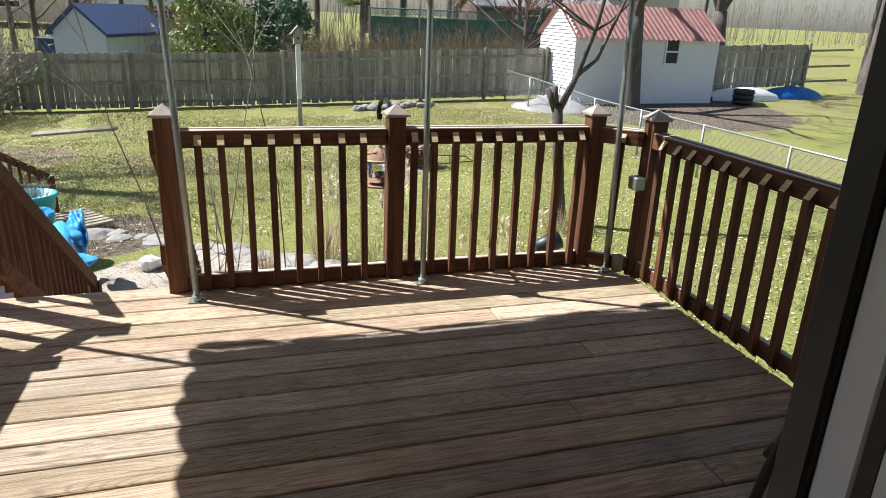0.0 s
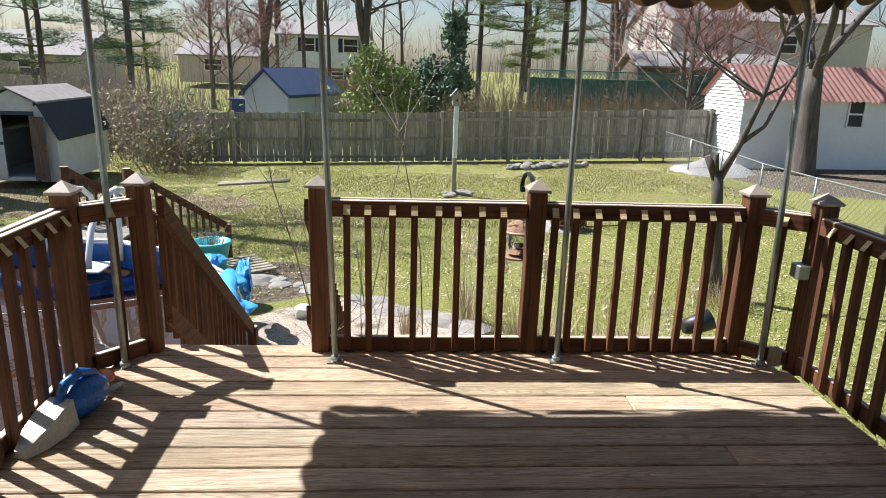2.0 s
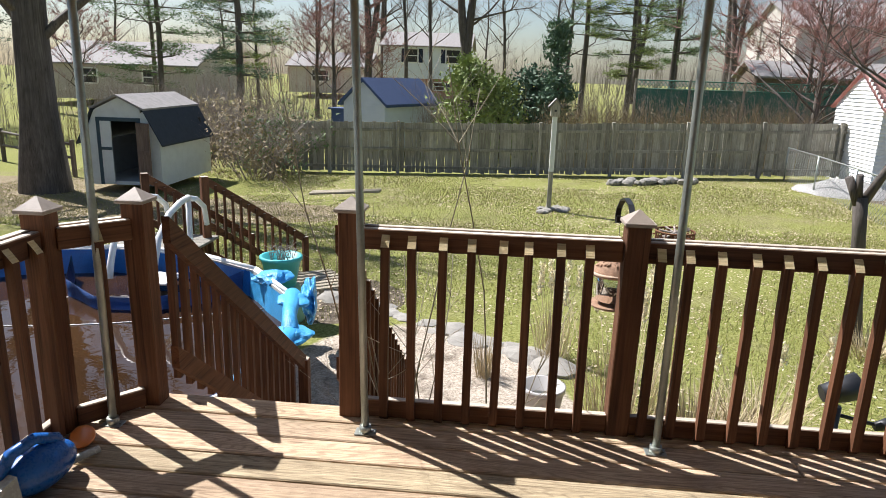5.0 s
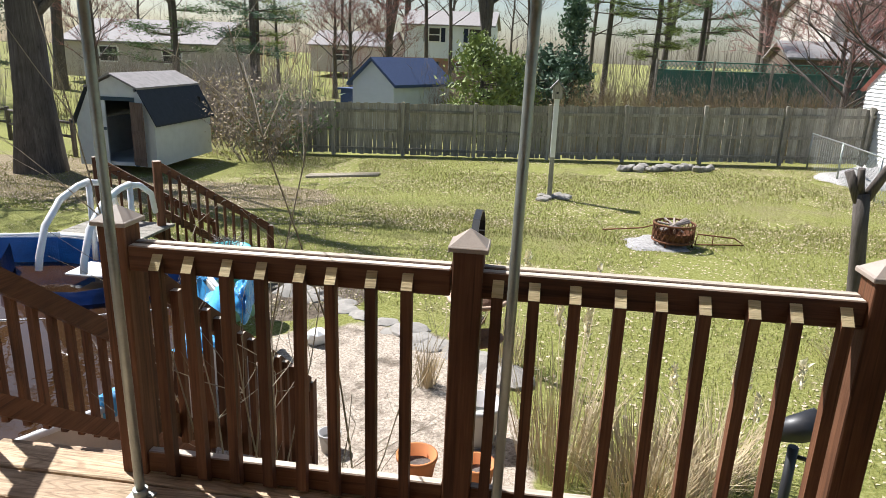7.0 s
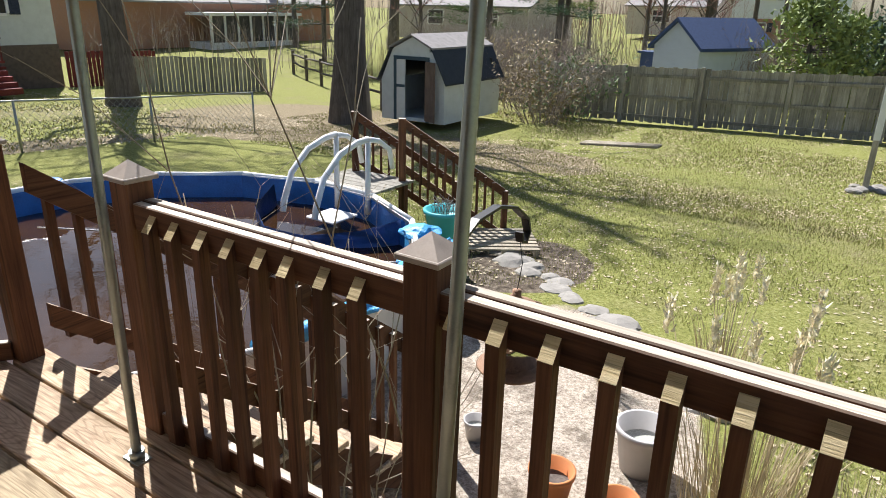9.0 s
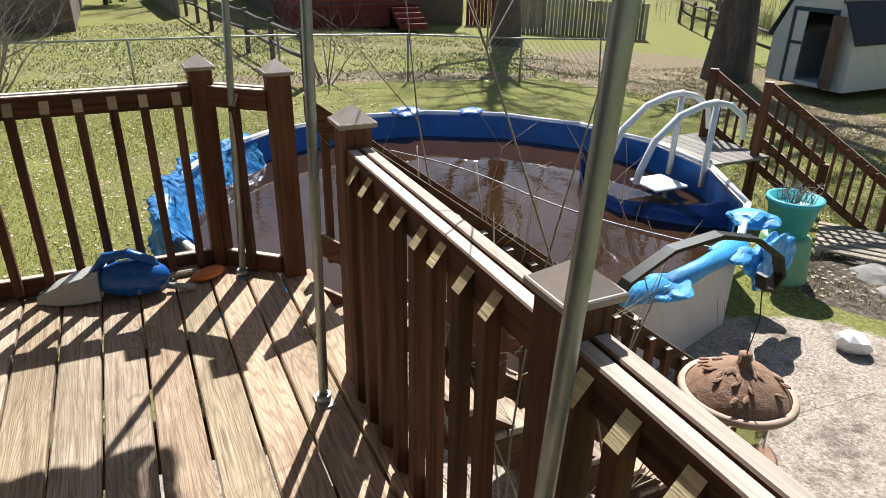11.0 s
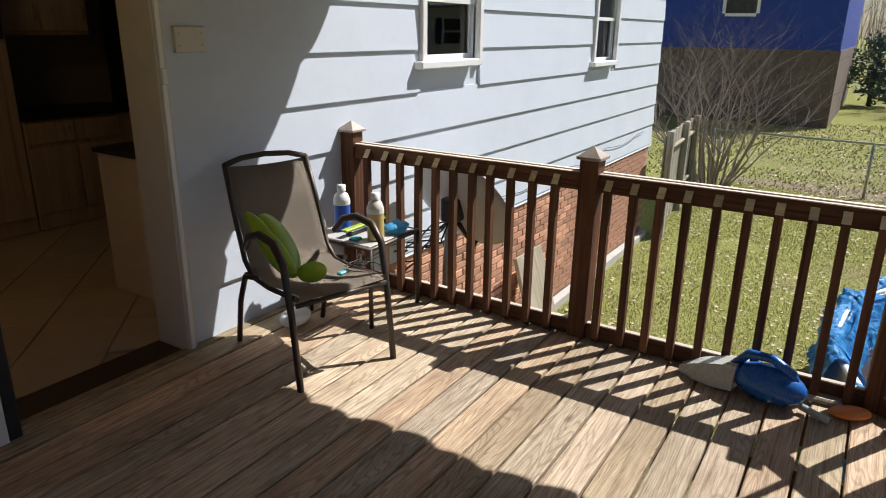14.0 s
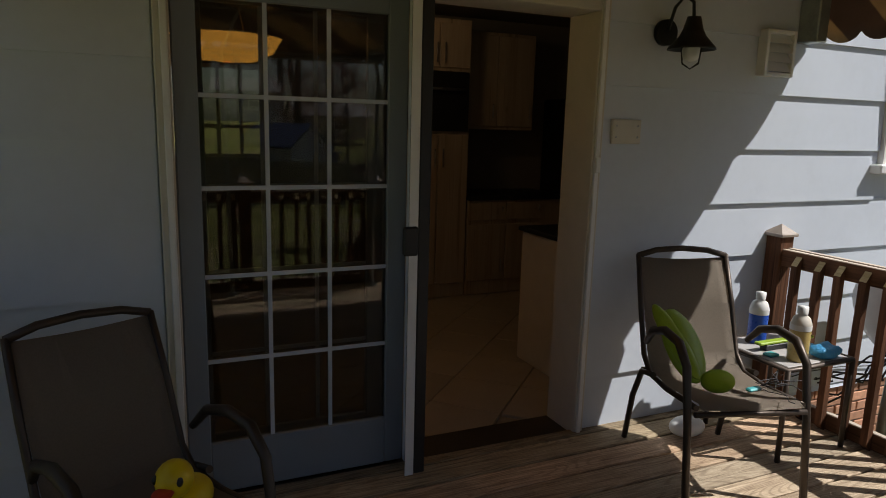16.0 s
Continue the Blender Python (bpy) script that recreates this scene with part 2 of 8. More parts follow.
plain("needle", (0.11, 0.18, 0.06), 0.7, vary=0.4, scale=3, bumps=0, per=0.2)
plain("needle_blue", (0.085, 0.14, 0.08), 0.7, vary=0.4, scale=3, bumps=0, per=0.2)
plain("needle_light", (0.2, 0.25, 0.07), 0.7, vary=0.4, scale=3, bumps=0, per=0.2)
plain("dry_grass", (0.47, 0.38, 0.235), 0.85, vary=0.35, scale=5, bumps=0)
plain("dry_leaf", (0.52, 0.43, 0.29), 0.85, vary=0.4, scale=3, bumps=0)
plain("grass_blade", (0.268, 0.27, 0.065), 0.75, vary=0.45, scale=1.2, bumps=0)
plain("bud_red", (0.30, 0.15, 0.13), 0.8, vary=0.3, scale=2, bumps=0)
plain("hedge", (0.27, 0.21, 0.12), 0.85, vary=0.4, scale=3, bumps=0)
plain("rubber", (0.025, 0.025, 0.025), 0.6, vary=0.2)
plain("navy_car", (0.02, 0.03, 0.06), 0.25, 0.3, vary=0.1)
glass("pane", (0.82, 0.86, 0.86))
glass("door_pane", (0.62, 0.62, 0.58))
glowing("amber_glass", (1.0, 0.45, 0.08), 1.6)
glowing("spot_bulb", (1.0, 0.75, 0.4), 25.0)


def tarp_material():
    """Blue plastic sheet, whitened along its creases."""
    mat, nt, b = base("tarp", 0.32)
    v = coords(nt, shift=False)
    vo = nt.nodes.new("ShaderNodeTexVoronoi")
    vo.feature = "DISTANCE_TO_EDGE"
    vo.inputs["Scale"].default_value = 7.0
    nt.links.new(v, vo.inputs["Vector"])
    n = noisen(nt, v, 5.0, 6, 0.65, 0.8)
    c = ramp(nt, n, [(0.3, (0.015, 0.12, 0.42)), (0.5, (0.05, 0.33, 0.70)), (0.64, (0.16, 0.52, 0.82)), (0.74, (0.70, 0.78, 0.82))])
    nt.links.new(c, b.inputs["Base Color"])
    bump(nt, b, mathn(nt, "ADD", n, mathn(nt, "MULTIPLY", vo.outputs["Distance"], 0.8)), 0.9, 0.05)
    MATS["tarp"] = mat


def water_material():
    mat, nt, b = base("pool_water", 0.03)
    v = coords(nt, shift=False)
    n = noisen(nt, v, 0.8, 5)
    nt.links.new(ramp(nt, n, [(0.3, (0.022, 0.011, 0.005)), (0.7, (0.05, 0.025, 0.011))]), b.inputs["Base Color"])
    b.inputs["Specular IOR Level"].default_value = 0.5
    bump(nt, b, noisen(nt, v, 5.0, 3), 0.08, 0.02)
    MATS["pool_water"] = mat


def ground_material():
    """Lawn with worn, leafy and bare patches, and pale chippings beside the deck."""
    mat, nt, b = base("ground", 0.95)
    b.inputs["Specular IOR Level"].default_value = 0.1
    v = coords(nt, kind="Object", shift=False)
    big, mid, fine = noisen(nt, v, 0.16, 4), noisen(nt, v, 1.1, 5, 0.6), noisen(nt, v, 26.0, 6, 0.75)
    g = ramp(nt, fine, [(0.3, (0.055, 0.078, 0.02)), (0.5, (0.212, 0.214, 0.058)), (0.7, (0.35, 0.35, 0.16))])
    dead = ramp(nt, fine, [(0.3, (0.075, 0.06, 0.034)), (0.55, (0.26, 0.21, 0.13)), (0.7, (0.45, 0.39, 0.27))])
    f = mathn(nt, "ADD", mathn(nt, "MULTIPLY", big, 0.6), mathn(nt, "MULTIPLY", mid, 0.5))
    c = mixc(nt, ramp(nt, f, [(0.54, (0, 0, 0)), (0.70, (0.6, 0.6, 0.6))]), g, dead)
    sp = nt.nodes.new("ShaderNodeSeparateXYZ")
    nt.links.new(v, sp.inputs[0])

    def bed(x0, y0, rx, ry, soft=0.35):
        dx = mathn(nt, "DIVIDE", mathn(nt, "SUBTRACT", sp.outputs[0], x0), rx)
        dy = mathn(nt, "DIVIDE", mathn(nt, "SUBTRACT", sp.outputs[1], y0), ry)
        d = mathn(nt, "ADD", mathn(nt, "MULTIPLY", dx, dx), mathn(nt, "MULTIPLY", dy, dy))
        d = mathn(nt, "ADD", d, mathn(nt, "MULTIPLY", mid, 0.5))
        return ramp(nt, d, [(0.95, (1, 1, 1)), (1.0 + soft, (0, 0, 0))])

    chips = ramp(nt, noisen(nt, v, 38, 6, 0.8), [(0.34, (0.15, 0.115, 0.085)), (0.5, (0.44, 0.37, 0.295)), (0.66, (0.66, 0.59, 0.49))])
    soil = ramp(nt, noisen(nt, v, 12, 5, 0.7), [(0.35, (0.045, 0.034, 0.024)), (0.55, (0.15, 0.12, 0.09)), (0.7, (0.30, 0.26, 0.2))])
    litter = ramp(nt, noisen(nt, v, 2.6, 6, 0.7), [(0.5, (0, 0, 0)), (0.64, (0.75, 0.75, 0.75))])
    chips = mixc(nt, litter, chips, soil)
    c = mixc(nt, bed(-0.2, 1.6, 2.1, 4.0), c, chips)
    c = mixc(nt, bed(-1.5, 6.0, 1.0, 1.3), c, soil)
    c = mixc(nt, bed(-8.0, 12.8, 6.0, 2.2, 0.8), c, dead)
    c = mixc(nt, bed(-13.5, 3.2, 0.9, 7.5, 0.6), c, dead)
    c = mixc(nt, bed(-13.5, 13.5, 5.0, 4.5, 0.8), c, dead)
    c = mixc(nt, bed(15.0, 17.0, 5.0, 4.5, 0.5), c, soil)
    nt.links.new(c, b.inputs["Base Color"])
    bump(nt, b, fine, 0.8, 0.03)
    MATS["ground"] = mat


def canvas_material():
    mat, nt, b = base("canvas", 0.85)
    v = coords(nt, shift=False)
    w = nt.nodes.new("ShaderNodeTexWave")
    w.wave_type, w.bands_direction = "BANDS", "DIAGONAL"
    w.inputs["Scale"].default_value = 1.1
    w.inputs["Distortion"].default_value = 0.0
    nt.links.new(v, w.inputs[0])
    st = ramp(nt, noisen(nt, v, 3.0, 5), [(0.35, (0.65, 0.6, 0.55)), (0.7, (1.05, 1.0, 0.95))])
    c = ramp(nt, w.outputs[0], [(0.47, (0.13, 0.085, 0.055)), (0.53, (0.38, 0.28, 0.15))])
    c = mixc(nt, 1.0, c, st, "MULTIPLY")
    nt.links.new(c, b.inputs["Base Color"])
    t = nt.nodes.new("ShaderNodeBsdfTranslucent")
    nt.links.new(c, t.inputs[0])
    mx = nt.nodes.new("ShaderNodeMixShader")
    mx.inputs[0].default_value = 0.015
    nt.links.new(b.outputs[0], mx.inputs[1])
    nt.links.new(t.outputs[0], mx.inputs[2])
    nt.links.new(mx.outputs[0], nt.nodes["Material Output"].inputs[0])
    bump(nt, b, noisen(nt, v, 4, 3), 0.3, 0.02)
    MATS["canvas"] = mat


tarp_material()
water_material()
ground_material()
canvas_material()


# ---- mesh tools ----
def box(bm, x0, x1, y0, y1, z0, z1, bev=0.0, mi=0):
    vs = [bm.verts.new((x, y, z)) for z in (z0, z1) for x, y in ((x0, y0), (x1, y0), (x1, y1), (x0, y1))]
    fs = [bm.faces.new([vs[k] for k in q]) for q in ((3, 2, 1, 0), (4, 5, 6, 7), (0, 1, 5, 4), (1, 2, 6, 5), (2, 3, 7, 6), (3, 0, 4, 7))]
    for f in fs:
        f.material_index = mi
    if bev:
        es = {e for f in fs for e in f.edges}
        bmesh.ops.bevel(bm, geom=list(es), offset=bev, segments=1, affect="EDGES")
    return vs


def tube(bm, pts, radii, sides=8, cap=True, mi=0):
    """A tapered round bar through the points."""
    pts = [Vector(p) for p in pts]
    if isinstance(radii, (int, float)):
        radii = [radii] * len(pts)
    rings, n = [], len(pts)
    ref = Vector((0.31, 0.77, 0.55))
    for i, p in enumerate(pts):
        d = (pts[min(i + 1, n - 1)] - pts[max(i - 1, 0)]).normalized()
        a = d.cross(ref if abs(d.dot(ref)) < 0.95 else Vector((1, 0, 0))).normalized()
        b2 = d.cross(a)
        rings.append([bm.verts.new(p + (a * math.cos(2 * math.pi * k / sides) + b2 * math.sin(2 * math.pi * k / sides)) * radii[i]) for k in range(sides)])
    for r0, r1 in zip(rings, rings[1:]):
        for k in range(sides):
            f = bm.faces.new((r0[k], r0[(k + 1) % sides], r1[(k + 1) % sides], r1[k]))
            f.smooth, f.material_index = True, mi
    if cap:
        bm.faces.new(rings[0][::-1]).material_index = mi
        bm.faces.new(rings[-1]).material_index = mi


def lathe(bm, prof, cx=0.0, cy=0.0, seg=24, close=False, mi=0):
    """A turned body from (radius, z) pairs round an upright axis."""
    rings = [[bm.verts.new((cx + r * math.cos(2 * math.pi * k / seg), cy + r * math.sin(2 * math.pi * k / seg), z)) for k in range(seg)] for r, z in prof]
    for r0, r1 in zip(rings, rings[1:]):
        for k in range(seg):
            f = bm.faces.new((r0[k], r0[(k + 1) % seg], r1[(k + 1) % seg], r1[k]))
            f.smooth, f.material_index = True, mi
    if close:
        bm.faces.new(rings[0][::-1])
        bm.faces.new(rings[-1])


def prism(bm, poly, y0, y1, axis="y", mi=0):
    """A flat outline pushed through from y0 to y1."""
    def at(u, w, d):
        return {"y": (u, d, w), "x": (d, u, w), "z": (u, w, d)}[axis]
    a = [bm.verts.new(at(u, w, y0)) for u, w in poly]
    b = [bm.verts.new(at(u, w, y1)) for u, w in poly]
    n = len(poly)
    fs = [bm.faces.new(a), bm.faces.new(b[::-1])]
    fs += [bm.faces.new((a[k], b[k], b[(k + 1) % n], a[(k + 1) % n])) for k in range(n)]
    for f in fs:
        f.material_index = mi
    bmesh.ops.recalc_face_normals(bm, faces=fs)


def turn_bm(bm, m):
    bmesh.ops.transform(bm, matrix=m, verts=bm.verts)


def mesh(name, bm, *mats):
    me = bpy.data.meshes.new(name)
    bm.to_mesh(me)
    bm.free()
    for m in mats:
        me.materials.append(MATS[m])
    return me


def part(name, bm, material, parent, label="", m=None):
    ob = new(name, mesh(name, bm, *(material if isinstance(material, tuple) else (material,))))
    ob.parent = parent
    if m is not None:
        ob.matrix_basis = m
    return tagged(ob, label)


def piece(name, me, parent, m):
    ob = new(name, me)
    ob.parent = parent
    ob.matrix_basis = m
    return ob


def thing(name, label, category, m=None, group="", kind=""):
    ob = new(name)
    ob.empty_display_size = 0.1
    if m is not None:
        ob.matrix_basis = m
    return tagged(ob, label, category, group, kind)


def solo(name, bm, material, label, category, m=None, group="", kind=""):
    ob = new(name, mesh(name, bm, *(material if isinstance(material, tuple) else (material,))))
    if m is not None:
        ob.matrix_basis = m
    return tagged(ob, label, category, group, kind)


def stuff_mesh(name, verts, faces, mats, idx, label, category):
    me = bpy.data.meshes.new(name)
    me.from_pydata(verts, [], faces)
    for m in mats:
        me.materials.append(MATS[m])
    if idx is not None:
        me.polygons.foreach_set("material_index", idx)
    return tagged(new(name, me), label, category, kind="stuff")


def ground_z(x, y):
    """Height of the yard, which falls away gently from the deck."""
    k = min(1.0, max(0.0, (y - 2.0) / 12.0))
    z = -1.46 - 0.32 * k * k * (3 - 2 * k)
    q = min(1.0, max(0.0, (y - 4.0) / 14.0)) * max(0.0, 1.0 - max(0.0, y - 30.0) / 60.0)
    z += 0.028 * max(-8.0, min(14.0, x)) * q
    far = max(0.0, math.hypot(x, y) - 32.0)
    return z + min(1.0, far * 0.02) + 0.03 * noise.noise((x * 0.35, y * 0.35, 0.0))


# ---- ground and yard ----
def build_ground():
    n, verts, faces = 90, [], []
    line = [math.copysign(abs(k / n * 2 - 1) ** 2.6 * 420, k / n * 2 - 1) for k in range(n + 1)]
    for yy in line:
        for xx in line:
            verts.append((xx, yy + 4, ground_z(xx, yy + 4)))
    for j in range(n):
        for i in range(n):
            a = j * (n + 1) + i
            faces.append((a, a + 1, a + n + 2, a + n + 1))
    me = bpy.data.meshes.new("ground")
    me.from_pydata(verts, [], faces)
    me.materials.append(MATS["ground"])
    for p in me.polygons:
        p.use_smooth = True
    tagged(new("ground", me), "patchy spring lawn with dry leaves and bare soil", "lawn", kind="structure")


build_ground()

# ---- deck ----
WALL_Y = -3.33
DECK_X0, DECK_X1 = -1.21, 2.66
PITCH = 0.157


def build_deck():
    deck = thing("deck_floor", "weathered wooden deck floor of long boards", "deck", kind="structure")
    bm = bmesh.new()
    for k in range(8):
        x = DECK_X0 + 0.05 + k * 0.54
        box(bm, x, x + 0.04, WALL_Y + 0.02, -0.10, -0.24, -0.041)
    box(bm, DECK_X0 + 0.01, DECK_X0 + 0.045, WALL_Y + 0.02, -0.42, -0.26, -0.042)
    box(bm, DECK_X1 - 0.05, DECK_X1 - 0.012, WALL_Y + 0.02, -0.42, -0.26, -0.042)
    box(bm, -0.93, 2.45, -0.08, -0.042, -0.26, -0.042)
    for x in (-1.1, 0.7, 2.5):
        box(bm, x, x + 0.09, -0.5, -0.41, -1.6, -0.24)
    part("joists", bm, "rail_wood_y", deck, "brown stained joists and posts under the deck")
    y = 0.041
    k = 0
    while y > WALL_Y + 0.03:
        y0 = max(WALL_Y + 0.01, y - PITCH + 0.011)
        x0 = DECK_X0 + (0.25, 0.12, 0.0)[min(k, 2)]
        x1 = DECK_X1 - (0.2, 0.08, 0.0)[min(k, 2)]
        cuts = [x0, x1]
        if k % 3 == 1:
            cuts = [x0, 1.62 + 0.3 * (k % 2), x1]
        for a, b in zip(cuts, cuts[1:]):
            bm = bmesh.new()
            box(bm, -(b - a) / 2 + 0.001, (b - a) / 2 - 0.001, -(y - y0) / 2, (y - y0) / 2, -0.04, 0, 0.005)
            part("board", bm, "deck_wood", deck, m=pose((a + b) / 2, (y + y0) / 2, random.uniform(-0.002, 0.001), 0, random.uniform(-0.05, 0.05), random.uniform(-0.04, 0.04)))
        y -= PITCH
        k += 1


build_deck()

POST_W = 0.098


def build_post():
    p = thing("railing_post", "brown stained square deck railing post with pyramid cap", "post", group="deck railing posts")
    bm = bmesh.new()
    h = POST_W / 2
    box(bm, -h, h, -h, h, -0.03, 0.955, 0.004)
    part("shaft", bm, "rail_wood_z", p)
    bm = bmesh.new()
    c = 0.064
    box(bm, -c, c, -c, c, 0.956, 0.973, 0.003)
    a = [bm.verts.new((x * 0.9, y * 0.9, 0.9735)) for x, y in ((-c, -c), (c, -c), (c, c), (-c, c))]
    t = bm.verts.new((0, 0, 1.022))
    bm.faces.new(a[::-1])
    for k in range(4):
        bm.faces.new((a[k], a[(k + 1) % 4], t))
    part("cap", bm, "post_cap", p, "weathered pyramid cap")
    return p


POSTS = {"A": (0.0, -0.01), "M": (1.205, -0.005), "R1": (2.455, -0.01), "R2": (2.725, -0.245), "B": (-0.942, -0.04), "C": (-1.195, -0.338), "L": (-1.192, -1.713), "HP": (-1.192, -3.265),
         "Q": (2.735, -1.95), "QH": (2.735, -3.265)}
_post = build_post()
_post.matrix_basis = pose(*POSTS["A"], 0)
for key in list(POSTS)[1:]:
    copy_thing(_post, pose(*POSTS[key], 0, random.uniform(-0.5, 0.5), random.uniform(-0.5, 0.5), random.uniform(-2, 2)))


def baluster_mesh():
    bm = bmesh.new()
    w = 0.018
    vs = box(bm, -w, w, -w, w, -0.005, 0.866)
    for v in vs:
        if v.co.y < 0:
            v.co.z += -0.048 if v.co.z > 0.5 else 0.032
    for f in bm.faces:
        f.normal_update()
        if f.normal.z > 0.3:
            f.material_index = 1
    return mesh("baluster", bm, "rail_wood_z", "end_grain")


BAL = baluster_mesh()


def railing(a, b, spacing=0.132, first=None, count=0, label="brown stained wooden deck railing with square balusters"):
    """One bay between two posts; local x runs along it, local -y faces the deck."""
    (x0, y0), (x1, y1) = a, b
    ln = math.hypot(x1 - x0, y1 - y0)
    ang = math.degrees(math.atan2(y1 - y0, x1 - x0))
    r = thing("deck_railing", label, "railing", pose(x0, y0, 0, 0, 0, ang), group="deck railing bays")
    g0, g1 = POST_W / 2, ln - POST_W / 2
    for name, ya, yb, za, zb in (("top_rail", 0.004, 0.042, 0.80, 0.893), ("top_rail", -0.037, 0.0, 0.797, 0.889), ("bottom_rail", -0.037, 0.0, 0.005, 0.092)):
        bm = bmesh.new()
        box(bm, g0, g1, ya, yb, za, zb, 0.004)
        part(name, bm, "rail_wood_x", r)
    n = max(1, round((g1 - g0) / spacing) - 1)
    st = (g1 - g0) / (n + 1)
    start = g0 + st
    if first is not None:
        start, st, n = first, spacing, count
    for k in range(n):
        piece("baluster", BAL, r, pose(start + st * k + random.uniform(-0.004, 0.004), -0.056, 0, 0, random.uniform(-0.6, 0.6), 0))
    return r


railing(POSTS["A"], POSTS["M"], 0.1247, 0.154, 8)
railing(POSTS["M"], POSTS["R1"], 0.13, 0.096, 9)
railing(POSTS["C"], POSTS["B"])
railing(POSTS["R1"], POSTS["R2"])
railing(POSTS["L"], POSTS["C"], 0.1278, 0.113, 10)
railing(POSTS["HP"], POSTS["L"], 0.121)
railing(POSTS["R2"], POSTS["Q"])
railing(POSTS["Q"], POSTS["QH"])

# ---- stairs down to the yard ----
RISE, RUN = 0.183, 0.256


def build_stairs():
    st = thing("deck_stairs", "weathered wooden stairs from the deck down to the yard", "stairs")
    for k in range(1, 8):
        z = -RISE * k
        for j in range(2):
            bm = bmesh.new()
            y0 = 0.045 + (k - 1) * RUN + j * 0.138
            box(bm, -0.885, -0.06, y0, y0 + 0.13, z - 0.038, z, 0.004)
            part("tread", bm, "deck_wood", st)
    for x in (-0.885, -0.1):
        bm = bmesh.new()
        prism(bm, [(0.042, -0.05), (0.042, -0.32), (1.72, -1.5), (1.95, -1.5), (1.95, -1.42)], x - 0.02, x + 0.02, "x")
        part("stringer", bm, "rail_wood_y", st)


build_stairs()


def stair_rail(x, side, m=None, y1=2.09, slope=0.745, label="sloping brown stair railing with square balusters", top=0.875, post_z=-1.47, low=0.63):
    r = thing("stair_railing", label, "railing", m, group="stair railings")
    bm = bmesh.new()
    t = 0.019
    prism(bm, [(0.05, top), (0.05, top - 0.125), (y1, top - 0.125 - slope * y1), (y1, top - slope * y1)], x - t, x + t, "x")
    part("handrail", bm, "rail_wood_y", r)
    bm = bmesh.new()
    prism(bm, [(0.05, top - low), (0.05, top - low - 0.115), (y1 - 0.02, top - low - 0.115 - slope * y1), (y1 - 0.02, top - low - slope * y1)], x - t, x + t, "x")
    part("lower_rail", bm, "rail_wood_y", r)
    bm = bmesh.new()
    box(bm, x - 0.04, x + 0.04, y1 - 0.03, y1 + 0.05, post_z - 0.1 if post_z > -5 else post_z, top - slope * y1 - 0.03, 0.004)
    part("end_post", bm, "rail_wood_z", r)
    n = int((y1 - 0.1) / 0.118)
    for k in range(n):
        y = 0.14 + k * (y1 - 0.2) / n
        bm = bmesh.new()
        zt, zb = top - 0.02 - slope * y, top - low - 0.1 - slope * y
        box(bm, x + side * t, x + side * (t + 0.034), y - 0.017, y + 0.017, zb, zt)
        part("baluster", bm, "rail_wood_z", r)
    return r


stair_rail(-0.873, -1)
stair_rail(-0.069, 1)

# ---- house ----
OPEN_X0, SLIDE_X1 = 0.098, 1.91
DOOR_H = 2.03
HOUSE_X0, HOUSE_X1 = -8.1, 4.2
WINDOWS = [(-2.80, -2.06, 1.345, 2.22), (-6.10, -5.42, 1.235, 2.19)]


